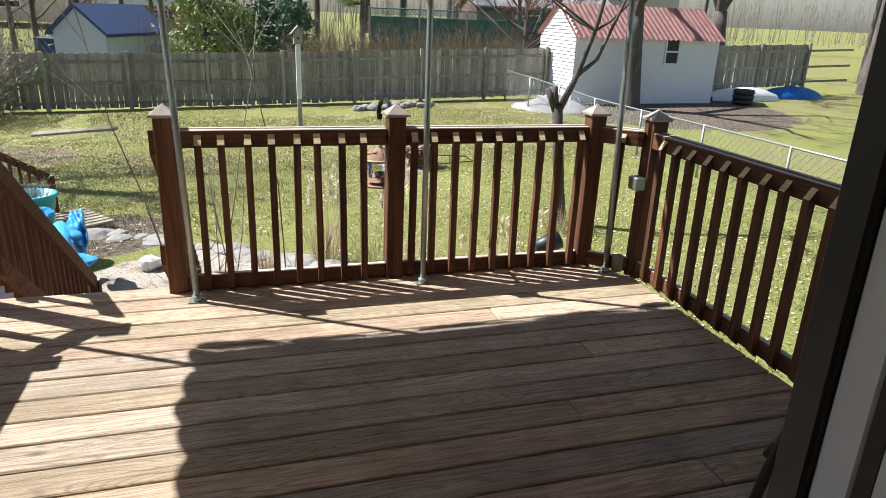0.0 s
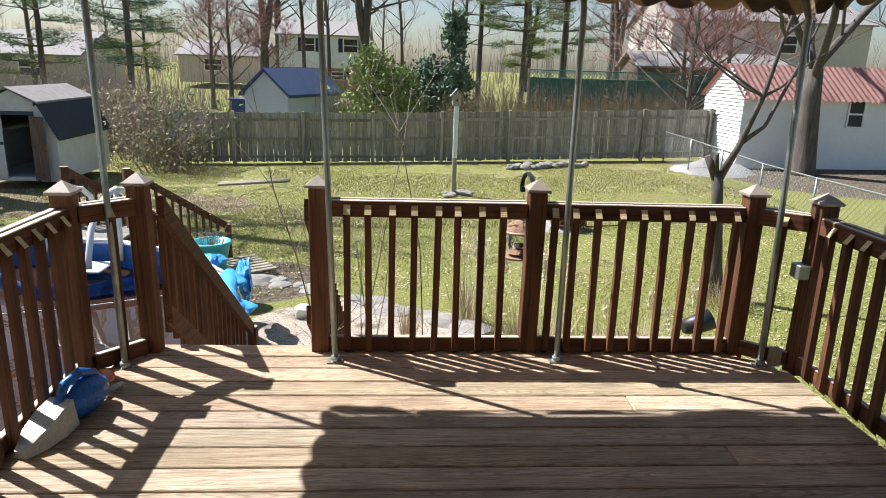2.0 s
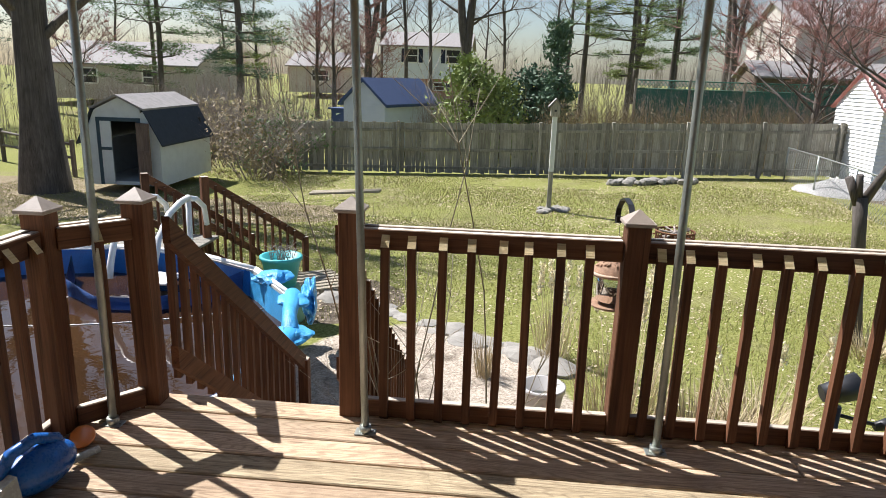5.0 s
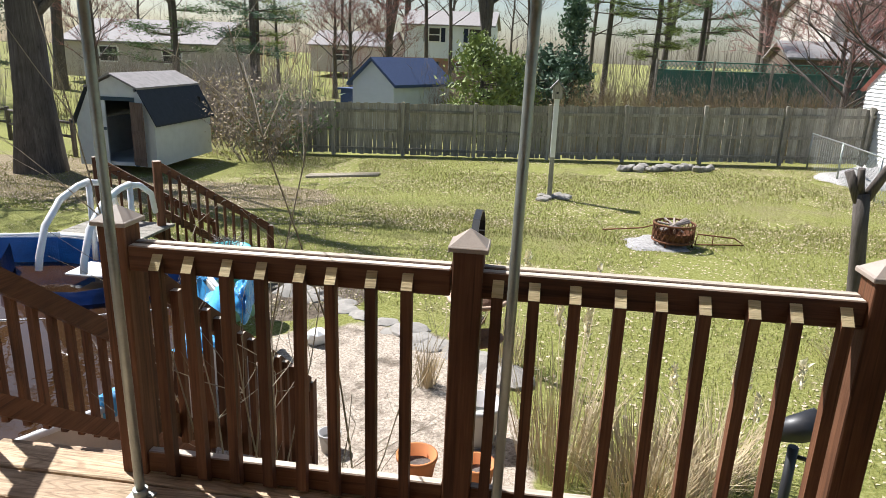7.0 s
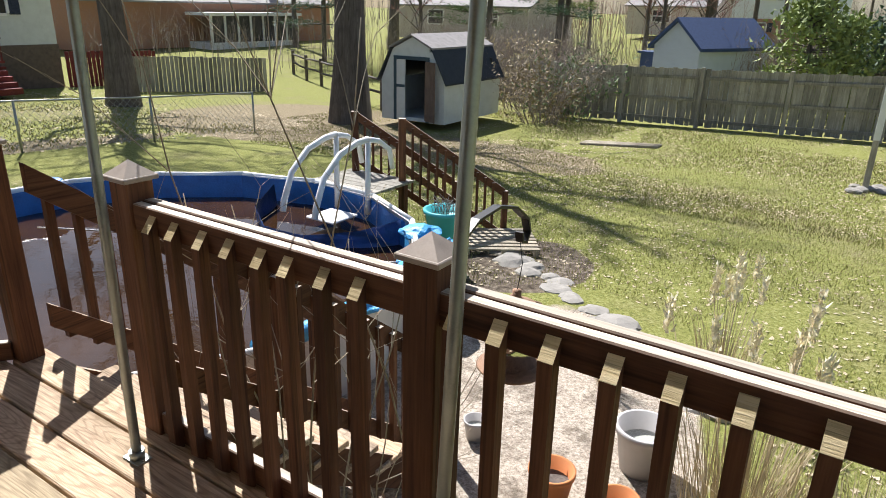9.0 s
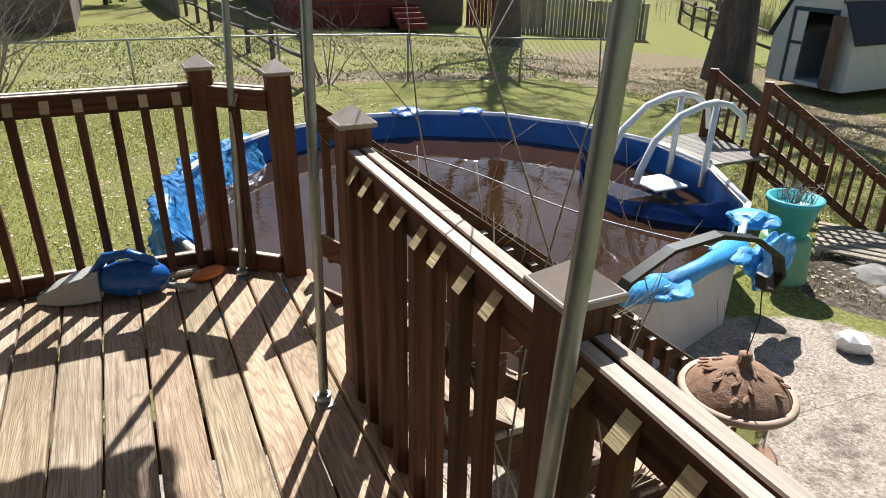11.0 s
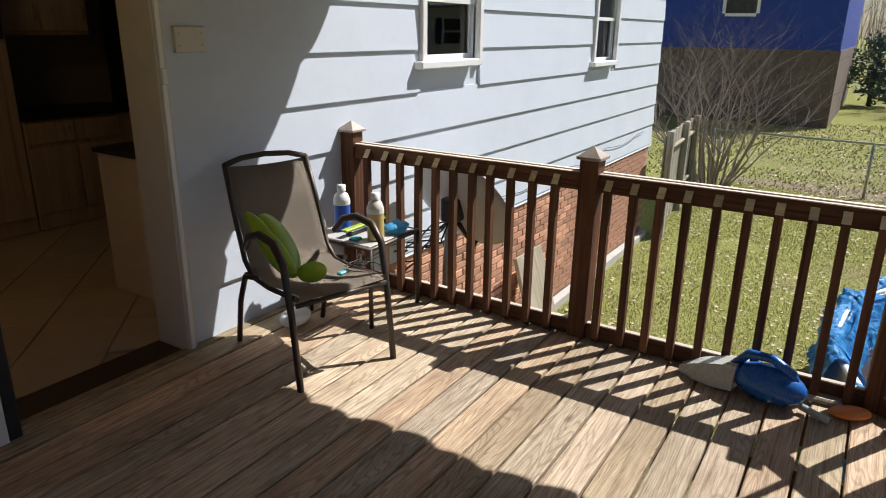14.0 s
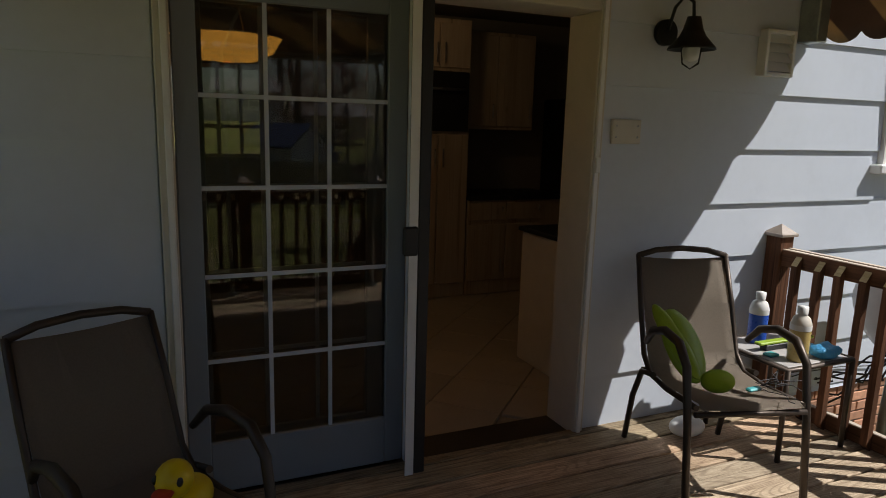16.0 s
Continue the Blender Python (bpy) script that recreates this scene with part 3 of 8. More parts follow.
def build_house():
    hw = thing("wall_house", "pale grey-white lapped board siding on the house", "wall", kind="structure")
    # backing wall cut round its openings
    bm = bmesh.new()
    holes = sorted([(a, b, c, d) for a, b, c, d in WINDOWS] + [(OPEN_X0 - 0.055, SLIDE_X1 + 0.055, -0.06, DOOR_H + 0.055)])
    x = HOUSE_X0
    for a, b, c, d in holes:
        box(bm, x, a, WALL_Y - 0.2, WALL_Y, -0.05, 3.2)
        if c > 0:
            box(bm, a, b, WALL_Y - 0.2, WALL_Y, -0.05, c)
        box(bm, a, b, WALL_Y - 0.2, WALL_Y, d, 3.2)
        x = b
    box(bm, x, HOUSE_X1, WALL_Y - 0.2, WALL_Y, -0.05, 3.2)
    part("backing", bm, "siding_paint", hw)
    z = -0.306
    while z < 3.0:
        spans, x = [], HOUSE_X0 - 0.01
        for a, b, c, d in holes:
            pad = 0.06 if c > 0 else 0.005
            if z + 0.288 > c - 0.0 and z < d:
                spans.append((x, a - pad))
                x = b + pad
        spans.append((x, HOUSE_X1))
        for a, b in spans:
            bm = bmesh.new()
            zc = max(z, -0.05)
            prism(bm, [(WALL_Y + 0.001, zc), (WALL_Y + 0.024, zc), (WALL_Y + 0.009, z + 0.296), (WALL_Y + 0.001, z + 0.296)], a, b, "x")
            part("siding_board", bm, "siding_paint", hw)
        z += 0.288
    # side wall, roof edge and gable side
    bm = bmesh.new()
    box(bm, HOUSE_X0, HOUSE_X0 + 0.2, WALL_Y - 7.0, WALL_Y - 0.2, -1.6, 3.2)
    part("end_wall", bm, "siding_paint", hw)
    bm = bmesh.new()
    box(bm, HOUSE_X0 - 0.4, HOUSE_X1 + 0.4, WALL_Y - 7.4, WALL_Y + 0.45, 3.2, 3.34)
    part("eaves", bm, "white_paint", hw, "white painted roof overhang")
    bm = bmesh.new()
    box(bm, HOUSE_X0 + 0.2, DECK_X0 - 4, WALL_Y - 7, WALL_Y - 0.2, 2.9, 2.95)
    part("attic_floor", bm, "interior_wall", hw)
    # foundation
    fb = thing("foundation", "orange-red brick foundation with pale mortar", "brick wall", kind="structure")
    bm = bmesh.new()
    box(bm, HOUSE_X0, HOUSE_X1, WALL_Y - 0.2, WALL_Y - 0.006, -1.7, -0.052)
    part("mortar_bed", bm, "mortar", fb)
    bm = bmesh.new()
    box(bm, -0.098, 0.098, -0.02, 0.012, -0.028, 0.028, 0.003)
    bk = mesh("brick", bm, "brick")
    rest = bmesh.new()
    count = 0
    for row in range(19):
        zz = -0.085 - row * 0.068
        for col in range(34):
            xx = -1.0 - col * 0.21 - (0.105 if row % 2 else 0)
            if xx < HOUSE_X0 + 0.1:
                continue
            if xx > -5.0 and count < 300:
                piece("brick", bk, fb, pose(xx, WALL_Y - 0.004 + random.uniform(-0.003, 0.003), zz))
                count += 1
            else:
                box(rest, xx - 0.098, xx + 0.098, WALL_Y - 0.02, WALL_Y + 0.008 + random.uniform(-0.003, 0.003), zz - 0.028, zz + 0.028)
    tagged(part("brickwork", rest, "brick", fb), kind="stuff")
    bm = bmesh.new()
    box(bm, HOUSE_X0, -1.0, WALL_Y + 0.0, WALL_Y + 0.1, -1.7, -1.36, 0.01)
    part("footing", bm, "concrete", fb, "pale concrete footing strip")


build_house()


def build_window(i, a, b, c, d):
    w = thing("window_%d" % i, "white double-hung window with a white sill", "window", kind="structure")
    y = WALL_Y
    bm = bmesh.new()
    f = 0.055
    for q in ((a - f, a, c - f, d + f), (b, b + f, c - f, d + f)):
        box(bm, q[0], q[1], y - 0.02, y + 0.045, q[2], q[3], 0.004)
    box(bm, a, b, y - 0.02, y + 0.045, d, d + f, 0.004)
    part("window_frame", bm, "white_paint", w)
    bm = bmesh.new()
    box(bm, a + 0.06, b + 0.12, y - 0.02, y + 0.085, c - 0.055, c, 0.008)
    part("window_sill", bm, "white_paint", w)
    mid = (c + d) / 2 - 0.02
    for k, (z0, z1, yy) in enumerate(((c, mid + 0.02, y - 0.05), (mid - 0.02, d, y - 0.02))):
        bm = bmesh.new()
        s = 0.035
        for q in ((a, a + s, z0, z1), (b - s, b, z0, z1)):
            box(bm, q[0], q[1], yy - 0.015, yy + 0.015, q[2], q[3])
        box(bm, a + s, b - s, yy - 0.015, yy + 0.015, z0, z0 + s)
        box(bm, a + s, b - s, yy - 0.015, yy + 0.015, z1 - s, z1)
        sash = part("sash", bm, "white_paint", w)
        bm = bmesh.new()
        box(bm, a + s, b - s, yy - 0.003, yy + 0.003, z0 + s, z1 - s)
        g = part("pane", bm, "pane", sash)
        g.visible_shadow = False
        if k == 0:
            bm = bmesh.new()
            box(bm, a + s, b - s, yy - 0.03, yy - 0.027, z0 + s, z1 - s)
            part("insect_screen", bm, "screen_grey", w, "dull grey insect screen")
    # dark shell in place of the room, its shade painted near-black
    bm = bmesh.new()
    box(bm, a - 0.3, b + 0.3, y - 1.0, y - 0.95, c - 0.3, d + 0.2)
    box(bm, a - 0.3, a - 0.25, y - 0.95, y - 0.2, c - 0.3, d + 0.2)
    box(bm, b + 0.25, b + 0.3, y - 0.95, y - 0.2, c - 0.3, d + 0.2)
    part("room_behind", bm, "dark_room", w, "near-black shell standing in for the unlit room behind the glass")


for i, q in enumerate(WINDOWS):
    build_window(i + 1, *q)

# ---- kitchen behind the sliding door ----
BACK_Y = -6.65


def build_room():
    fl = thing("floor", "beige ceramic tiles laid diagonally on the kitchen floor", "floor", kind="structure")
    bm = bmesh.new()
    box(bm, -2.6, 3.4, BACK_Y, WALL_Y - 0.1, -0.12, -0.055)
    part("grout", bm, "mortar", fl)
    bm = bmesh.new()
    box(bm, -0.205, 0.205, -0.205, 0.205, -0.02, 0.0, 0.003)
    tl = mesh("tile", bm, "tile")
    s = 0.416 / math.sqrt(2)
    for i in range(-5, 8):
        for j in range(0, 12):
            x, y = i * 2 * s + (s if j % 2 else 0), WALL_Y - 0.35 - j * s
            if -1.7 < x < 3.0 and y > BACK_Y + 0.2:
                piece("tile", tl, fl, pose(x, y, -0.035, 0, 0, 45))
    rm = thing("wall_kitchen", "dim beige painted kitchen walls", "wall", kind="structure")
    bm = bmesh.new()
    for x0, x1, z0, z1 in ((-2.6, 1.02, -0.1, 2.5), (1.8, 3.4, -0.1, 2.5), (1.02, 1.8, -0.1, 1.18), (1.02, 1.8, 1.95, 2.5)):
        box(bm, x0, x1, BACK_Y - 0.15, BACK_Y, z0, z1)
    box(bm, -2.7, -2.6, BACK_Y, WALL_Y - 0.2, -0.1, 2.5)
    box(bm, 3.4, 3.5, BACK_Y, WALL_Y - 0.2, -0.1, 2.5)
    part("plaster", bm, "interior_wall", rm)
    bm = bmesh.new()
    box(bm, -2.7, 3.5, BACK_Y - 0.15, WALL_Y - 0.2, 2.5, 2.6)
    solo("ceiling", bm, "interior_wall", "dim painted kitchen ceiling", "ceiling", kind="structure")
    w = thing("window_3", "white gridded window in the far kitchen wall", "window", kind="structure")
    bm = bmesh.new()
    for k in range(5):
        x = 1.02 + k * 0.185
        box(bm, x, x + 0.03, BACK_Y - 0.08, BACK_Y - 0.04, 1.18, 1.95)
    for k in range(4):
        z = 1.18 + k * 0.245
        box(bm, 1.02, 1.8, BACK_Y - 0.085, BACK_Y - 0.045, z, z + 0.03)
    part("window_frame", bm, "white_paint", w)
    # cabinets along the far wall
    y0, y1 = BACK_Y + 0.01, BACK_Y + 0.6
    ov = thing("oven_cabinet", "tall cream kitchen cabinet with a built-in black oven", "cabinet")
    bm = bmesh.new()
    box(bm, -0.62, -0.02, y0, y1, -0.03, 2.38, 0.003)
    part("body", bm, "cabinet_wood", ov)
    for x in (-0.61, -0.315):
        for z0, z1 in ((0.1, 1.42), (1.98, 2.34)):
            bm = bmesh.new()
            box(bm, x, x + 0.285, y1, y1 + 0.02, z0, z1, 0.004)
            d = part("door", bm, "cabinet_wood", ov)
            bm = bmesh.new()
            hx = x + (0.25 if x < -0.5 else 0.03)
            zc = z1 - 0.2 if z1 < 1.5 else z0 + 0.12
            tube(bm, [(hx, y1 + 0.045, zc - 0.08), (hx, y1 + 0.045, zc + 0.08)], 0.006, 6)
            part("handle", bm, "steel", d, "steel bar handle")
    bm = bmesh.new()
    box(bm, -0.60, -0.04, y1, y1 + 0.03, 1.45, 1.95, 0.006)
    o = part("oven", bm, "black_metal", ov, "black glass oven front")
    bm = bmesh.new()
    tube(bm, [(-0.56, y1 + 0.06, 1.80), (-0.08, y1 + 0.06, 1.80)], 0.012, 8)
    part("oven_handle", bm, "steel", o)
    bm = bmesh.new()
    box(bm, -1.42, -0.63, y0, y0 + 0.33, 1.47, 2.34, 0.003)
    uc = solo("wall_cabinet", bm, "cabinet_wood", "cream wall cabinet with two panelled doors", "cabinet")
    bm = bmesh.new()
    box(bm, -1.62, -0.63, y0, y1, -0.03, 0.84, 0.003)
    bc = solo("base_cabinet", bm, "cabinet_wood", "cream base cabinet with drawers and doors", "cabinet")
    for par, yy, zs in ((uc, y0 + 0.33, ((1.5, 2.31),)), (bc, y1, ((0.1, 0.62), (0.66, 0.82)))):
        for x in (-1.41, -1.02):
            for z0, z1 in zs:
                bm = bmesh.new()
                box(bm, x, x + 0.38, yy, yy + 0.018, z0, z1, 0.004)
                box(bm, x + 0.06, x + 0.32, yy + 0.0185, yy + 0.022, z0 + 0.05, z1 - 0.05)
                d = part("door", bm, "cabinet_wood", par)
                bm = bmesh.new()
                tube(bm, [(x + 0.05, yy + 0.045, z0 + 0.08), (x + 0.05, yy + 0.045, min(z0 + 0.2, z1 - 0.03))], 0.006, 6)
                part("handle", bm, "steel", d)
    bm = bmesh.new()
    box(bm, -1.64, -0.63, y0, y1 + 0.03, 0.842, 0.88, 0.004)
    solo("worktop", bm, "black_metal", "dark stone worktop on the base cabinet", "worktop")
    bm = bmesh.new()
    box(bm, -1.1, -0.25, -4.45, -3.75, -0.034, 0.835, 0.006)
    kp = thing("kitchen_peninsula", "pale end panel and dark top of a kitchen counter", "counter")
    part("panel", bm, "cream_paint", kp)
    bm = bmesh.new()
    box(bm, -1.12, -0.23, -4.47, -3.73, 0.836, 0.865, 0.004)
    part("worktop", bm, "black_metal", kp, "dark stone top")
    bm = bmesh.new()
    box(bm, -2.4, -1.75, y0, y1 + 0.05, -0.034, 1.78, 0.01)
    solo("refrigerator", bm, "black_metal", "tall dark refrigerator beside the cabinets", "refrigerator")
    pl = thing("pendant_lamp", "lit amber glass bowl lamp hanging in the kitchen", "lamp")
    bm = bmesh.new()
    prof = [(0.02, 1.785), (0.14, 1.795), (0.225, 1.835), (0.262, 1.895), (0.27, 1.905), (0.258, 1.905), (0.215, 1.85), (0.12, 1.81)]
    lathe(bm, prof, 1.60, -4.30)
    part("bowl", bm, "amber_glass", pl, "glowing amber glass bowl")
    bm = bmesh.new()
    for k in range(3):
        a = k * 2.094
        tube(bm, [(1.60 + 0.258 * math.cos(a), -4.30 + 0.258 * math.sin(a), 1.9), (1.60, -4.30, 2.35)], 0.004, 5)
    tube(bm, [(1.60, -4.30, 2.35), (1.60, -4.30, 2.5)], 0.01, 6)
    part("rods", bm, "bronze_metal", pl)
    for k, x in enumerate((0.42, 0.2)):
        sp = thing("spot_lamp", "small lit ceiling spot lamp", "lamp", group="ceiling spots")
        bm = bmesh.new()
        tube(bm, [(x, -5.2, 2.49), (x, -5.2, 2.42)], [0.012, 0.03], 10)
        part("shade", bm, "steel", sp)
        bm = bmesh.new()
        lathe(bm, [(0.001, 2.385), (0.016, 2.39), (0.02, 2.405), (0.012, 2.418)], x, -5.2, 12)
        part("bulb", bm, "spot_bulb", sp)


build_room()


def build_slider():
    """Sliding door: one glazed leaf fixed in the frame, the other pushed open behind it."""
    d = thing("door_1", "white framed sliding glass door standing open, with gridded pane", "door", kind="structure")
    y = WALL_Y
    bm = bmesh.new()
    f = 0.055
    box(bm, OPEN_X0 - f, OPEN_X0, y - 0.2, y + 0.045, -0.02, DOOR_H + f, 0.004)
    box(bm, SLIDE_X1, SLIDE_X1 + f, y - 0.2, y + 0.045, -0.02, DOOR_H + f, 0.004)
    box(bm, OPEN_X0, SLIDE_X1, y - 0.2, y + 0.045, DOOR_H, DOOR_H + f, 0.004)
    part("door_frame", bm, "cream_paint", d)
    for x in (OPEN_X0 - 0.02, SLIDE_X1 + 0.02):
        bm = bmesh.new()
        box(bm, x - 0.012, x + 0.012, y + 0.047, y + 0.062, 0.0, DOOR_H + 0.05, 0.003)
        part("frame_bead", bm, "white_paint", d)
    bm = bmesh.new()
    box(bm, OPEN_X0, SLIDE_X1, y - 0.2, y + 0.05, -0.05, -0.012, 0.004)
    part("threshold", bm, "bronze_metal", d, "dark metal door track")

    def leaf(a, b, yy, name, mat):
        s = 0.085
        bm = bmesh.new()
        z0, z1 = 0.0, DOOR_H - 0.005
        box(bm, a, a + s, yy - 0.02, yy + 0.02, z0, z1, 0.004)
        box(bm, b - s, b, yy - 0.02, yy + 0.02, z0, z1, 0.004)
        box(bm, a + s, b - s, yy - 0.02, yy + 0.02, z0, z0 + 0.217, 0.004)
        box(bm, a + s, b - s, yy - 0.02, yy + 0.02, z1 - 0.09, z1, 0.004)
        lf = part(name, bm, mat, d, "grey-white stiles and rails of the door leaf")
        bm = bmesh.new()
        box(bm, a + s, b - s, yy - 0.004, yy + 0.004, z0 + 0.217, z1 - 0.09)
        g = part("pane", bm, "door_pane", lf)
        g.visible_shadow = False
        bm = bmesh.new()
        w = (b - a - 2 * s) / 3
        for k in (1, 2):
            box(bm, a + s + w * k - 0.008, a + s + w * k + 0.008, yy + 0.005, yy + 0.012, z0 + 0.217, z1 - 0.09)
        h = (z1 - z0 - 0.307) / 5
        for k in range(1, 5):
            zz = z0 + 0.217 + h * k
            box(bm, a + s, b - s, yy + 0.0055, yy + 0.0125, zz - 0.008, zz + 0.008)
        part("grille", bm, "house_pale", lf, "white glazing bars")
        return lf

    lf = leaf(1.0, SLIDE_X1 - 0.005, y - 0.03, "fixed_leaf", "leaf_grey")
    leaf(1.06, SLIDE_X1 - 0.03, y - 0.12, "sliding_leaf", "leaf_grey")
    bm = bmesh.new()
    box(bm, 0.95, 1.0, y + 0.091, y + 0.136, 0.0, DOOR_H, 0.004)
    part("screen_stile", bm, "black_plastic", d, "dark edge strip of the door")
    bm = bmesh.new()
    box(bm, 0.959, 1.0, y + 0.043, y + 0.0905, 0.0, DOOR_H, 0.004)
    part("leaf_edge", bm, "house_white", d, "white edge of the door leaf")
    bm = bmesh.new()
    box(bm, 0.958, 1.0, y + 0.02, y + 0.0425, 0.0, DOOR_H, 0.002)
    part("weather_seal", bm, "rubber", d, "black weather seal")
    bm = bmesh.new()
    box(bm, 1.004, 1.044, y + 0.1365, y + 0.142, 0.0, DOOR_H, 0.002)
    part("stile_cover", bm, "white_paint", d, "white face of the door edge")
    bm = bmesh.new()
    box(bm, 0.955, 1.0, y - 0.009, y + 0.0195, 0.0, DOOR_H, 0.002)
    part("inner_edge", bm, "house_white", d, "white inner edge of the door leaf")
    bm = bmesh.new()
    box(bm, 1.01, 1.075, y + 0.143, y + 0.168, 0.98, 1.10, 0.008)
    part("door_handle", bm, "black_plastic", lf, "black latch handle")


build_slider()

# ---- awning over the deck ----
AW = dict(x0=-1.30, x1=2.66, yf=0.12, yb=WALL_Y + 0.03, zf=2.10, zb=2.62)


def valance_edge(bm, pts, drop, amp, step):
    """A hanging cloth edge with scallops along a line of points."""
    prev = None
    s = 0.0
    (xa, ya, za), (xb, yb, zb) = pts[:2]
    lift_a, lift_b = pts[2] if len(pts) > 2 else (0.0, 0.0)
    ln = math.hypot(xb - xa, yb - ya)
    n = max(4, int(ln / step) * 8)
    for k in range(n + 1):
        t = k / n
        x, y, z = xa + (xb - xa) * t, ya + (yb - ya) * t, za + (zb - za) * t
        ph = (t * ln / step) % 1.0
        d = drop + amp * math.sqrt(max(0.0, math.sin(math.pi * ph)))
        wob = 0.012 * math.sin(t * ln * 9)
        px, py = (-(yb - ya) / ln * wob, (xb - xa) / ln * wob)
        cur = (bm.verts.new((x, y, z + lift_a + (lift_b - lift_a) * t)), bm.verts.new((x + px, y + py, z - d * 0.6)), bm.verts.new((x + px * 1.6, y + py * 1.6, z - d)))
        if prev:
            bm.faces.new((prev[0], cur[0], cur[1], prev[1])).smooth = True
            bm.faces.new((prev[1], cur[1], cur[2], prev[2])).smooth = True
        prev = cur


def build_awning():
    a = AW
    aw = thing("awning", "brown and ochre striped canvas awning on grey metal poles", "awning")
    bm = bmesh.new()
    nx, ny = 24, 12
    grid = []
    for j in range(ny + 1):
        row = []
        for i in range(nx + 1):
            u, v = i / nx, j / ny
            sag = 0.05 * math.sin(math.pi * (v * 3 % 1)) * 0.6 + 0.02 * math.sin(u * 17 + v * 5)
            row.append(bm.verts.new((a["x0"] + (a["x1"] - a["x0"]) * u, a["yf"] + (a["yb"] - a["yf"]) * v, a["zf"] + (a["zb"] - a["zf"]) * v - sag + 0.02)))
        grid.append(row)
    for j in range(ny):
        for i in range(nx):
            bm.faces.new((grid[j][i], grid[j][i + 1], grid[j + 1][i + 1], grid[j + 1][i])).smooth = True
    bmesh.ops.solidify(bm, geom=bm.faces[:], thickness=0.004)
    part("canopy", bm, "canvas", aw)
    for name, p, drop, amp in (("side_valance", ((a["x0"], a["yf"], 2.12), (a["x0"], a["yb"], 2.17), (0.05, 0.53)), 0.13, 0.06),
                               ("side_valance", ((a["x1"], a["yf"], 2.10), (a["x1"], a["yb"], 2.15), (0.05, 0.55)), 0.10, 0.06),
                               ("front_valance", ((a["x0"], a["yf"] + 0.01, 2.12), (-0.95, a["yf"] + 0.01, 2.12)), 0.13, 0.06),
                               ("front_valance", ((-0.95, a["yf"] + 0.012, 2.13), (1.02, a["yf"] + 0.012, 2.13)), 0.04, 0.055),
                               ("front_valance", ((1.02, a["yf"] + 0.01, 2.11), (a["x1"], a["yf"] + 0.01, 2.08)), 0.08, 0.06)):
        bm = bmesh.new()
        valance_edge(bm, p, drop, amp, 0.21)
        bmesh.ops.solidify(bm, geom=bm.faces[:], thickness=0.003)
        part(name, bm, "canvas", aw, "scalloped canvas edge")
    for x, y, dx, dy in ((-1.008, -0.275, -0.060, 0.100), (0.098, -0.185, -0.060, 0.055), (1.350, -0.170, 0.022, 0.092), (2.53, -0.215, 0.005, 0.085)):
        bm = bmesh.new()
        tube(bm, [(x, y, 0.0), (x + dx * 0.5, y + dy * 0.5, 1.0), (x + dx, y + dy, 1.9), (x + dx, -0.02, 2.07)], 0.0165, 12)
        tube(bm, [(x, y, 0.001), (x, y, 0.035)], 0.026, 12)
        p = part("pole", bm, "galvanised", aw, "grey metal awning pole")
        bm = bmesh.new()
        box(bm, x - 0.045, x + 0.045, y - 0.03, y + 0.03, 0.0005, 0.006, 0.002)
        tube(bm, [(x + 0.033, y, 0.006), (x + 0.033, y, 0.012)], 0.007, 6)
        part("foot_plate", bm, "galvanised", p)
        bm = bmesh.new()
        tube(bm, [(x + 0.01, 0.0, 2.075), (x, a["yb"], a["zb"] - 0.06)], 0.012, 8)
        part("rafter", bm, "galvanised", aw)
    for yy, zz, nm in ((0.06, 2.075, "front_bar"), (0.03, 2.035, "front_bar"), (-1.1, 2.235, "cross_bar"), (-2.2, 2.41, "cross_bar")):
        bm = bmesh.new()
        tube(bm, [(a["x0"], yy, zz), (a["x1"], yy, zz)], 0.012, 8)
        part(nm, bm, "galvanised", aw)


build_awning()

# ---- trees and plants ----
TIPS = []


def limb(bm, p, d, r, ln, depth, rng, sides, mi=0, droop=0.0):
    pts, rad = [p], [r]
    q, dd = Vector(p), Vector(d).normalized()
    steps = 3 if depth > 1 else 2
    for k in range(steps):
        dd = (dd + Vector((rng.uniform(-1, 1), rng.uniform(-1, 1), rng.uniform(-0.6, 0.9) - droop)) * 0.16).normalized()
        q = q + dd * (ln / steps)
        pts.append(q.copy())
        rad.append(r * (1 - 0.42 * (k + 1) / steps))
    tube(bm, pts, rad, max(3, sides), cap=False, mi=mi)
    if depth <= 1:
        TIPS.append((pts[-1].copy(), dd.copy(), ln))
        TIPS.append((pts[1].copy(), dd.copy(), ln))
    if depth <= 0:
        return
    for k in range(rng.choice((2, 3, 3))):
        t = pts[-1] if k < 2 else pts[rng.randrange(1, len(pts))]
        a = rng.uniform(0, 2 * math.pi)
        side = Vector((math.cos(a), math.sin(a), rng.uniform(-0.1, 0.5)))
        limb(bm, t, dd * rng.uniform(0.6, 1.0) + side * rng.uniform(0.5, 0.95), rad[-1] * rng.uniform(0.55, 0.8), ln * rng.uniform(0.62, 0.85), depth - 1, rng, sides - 1, mi, droop)


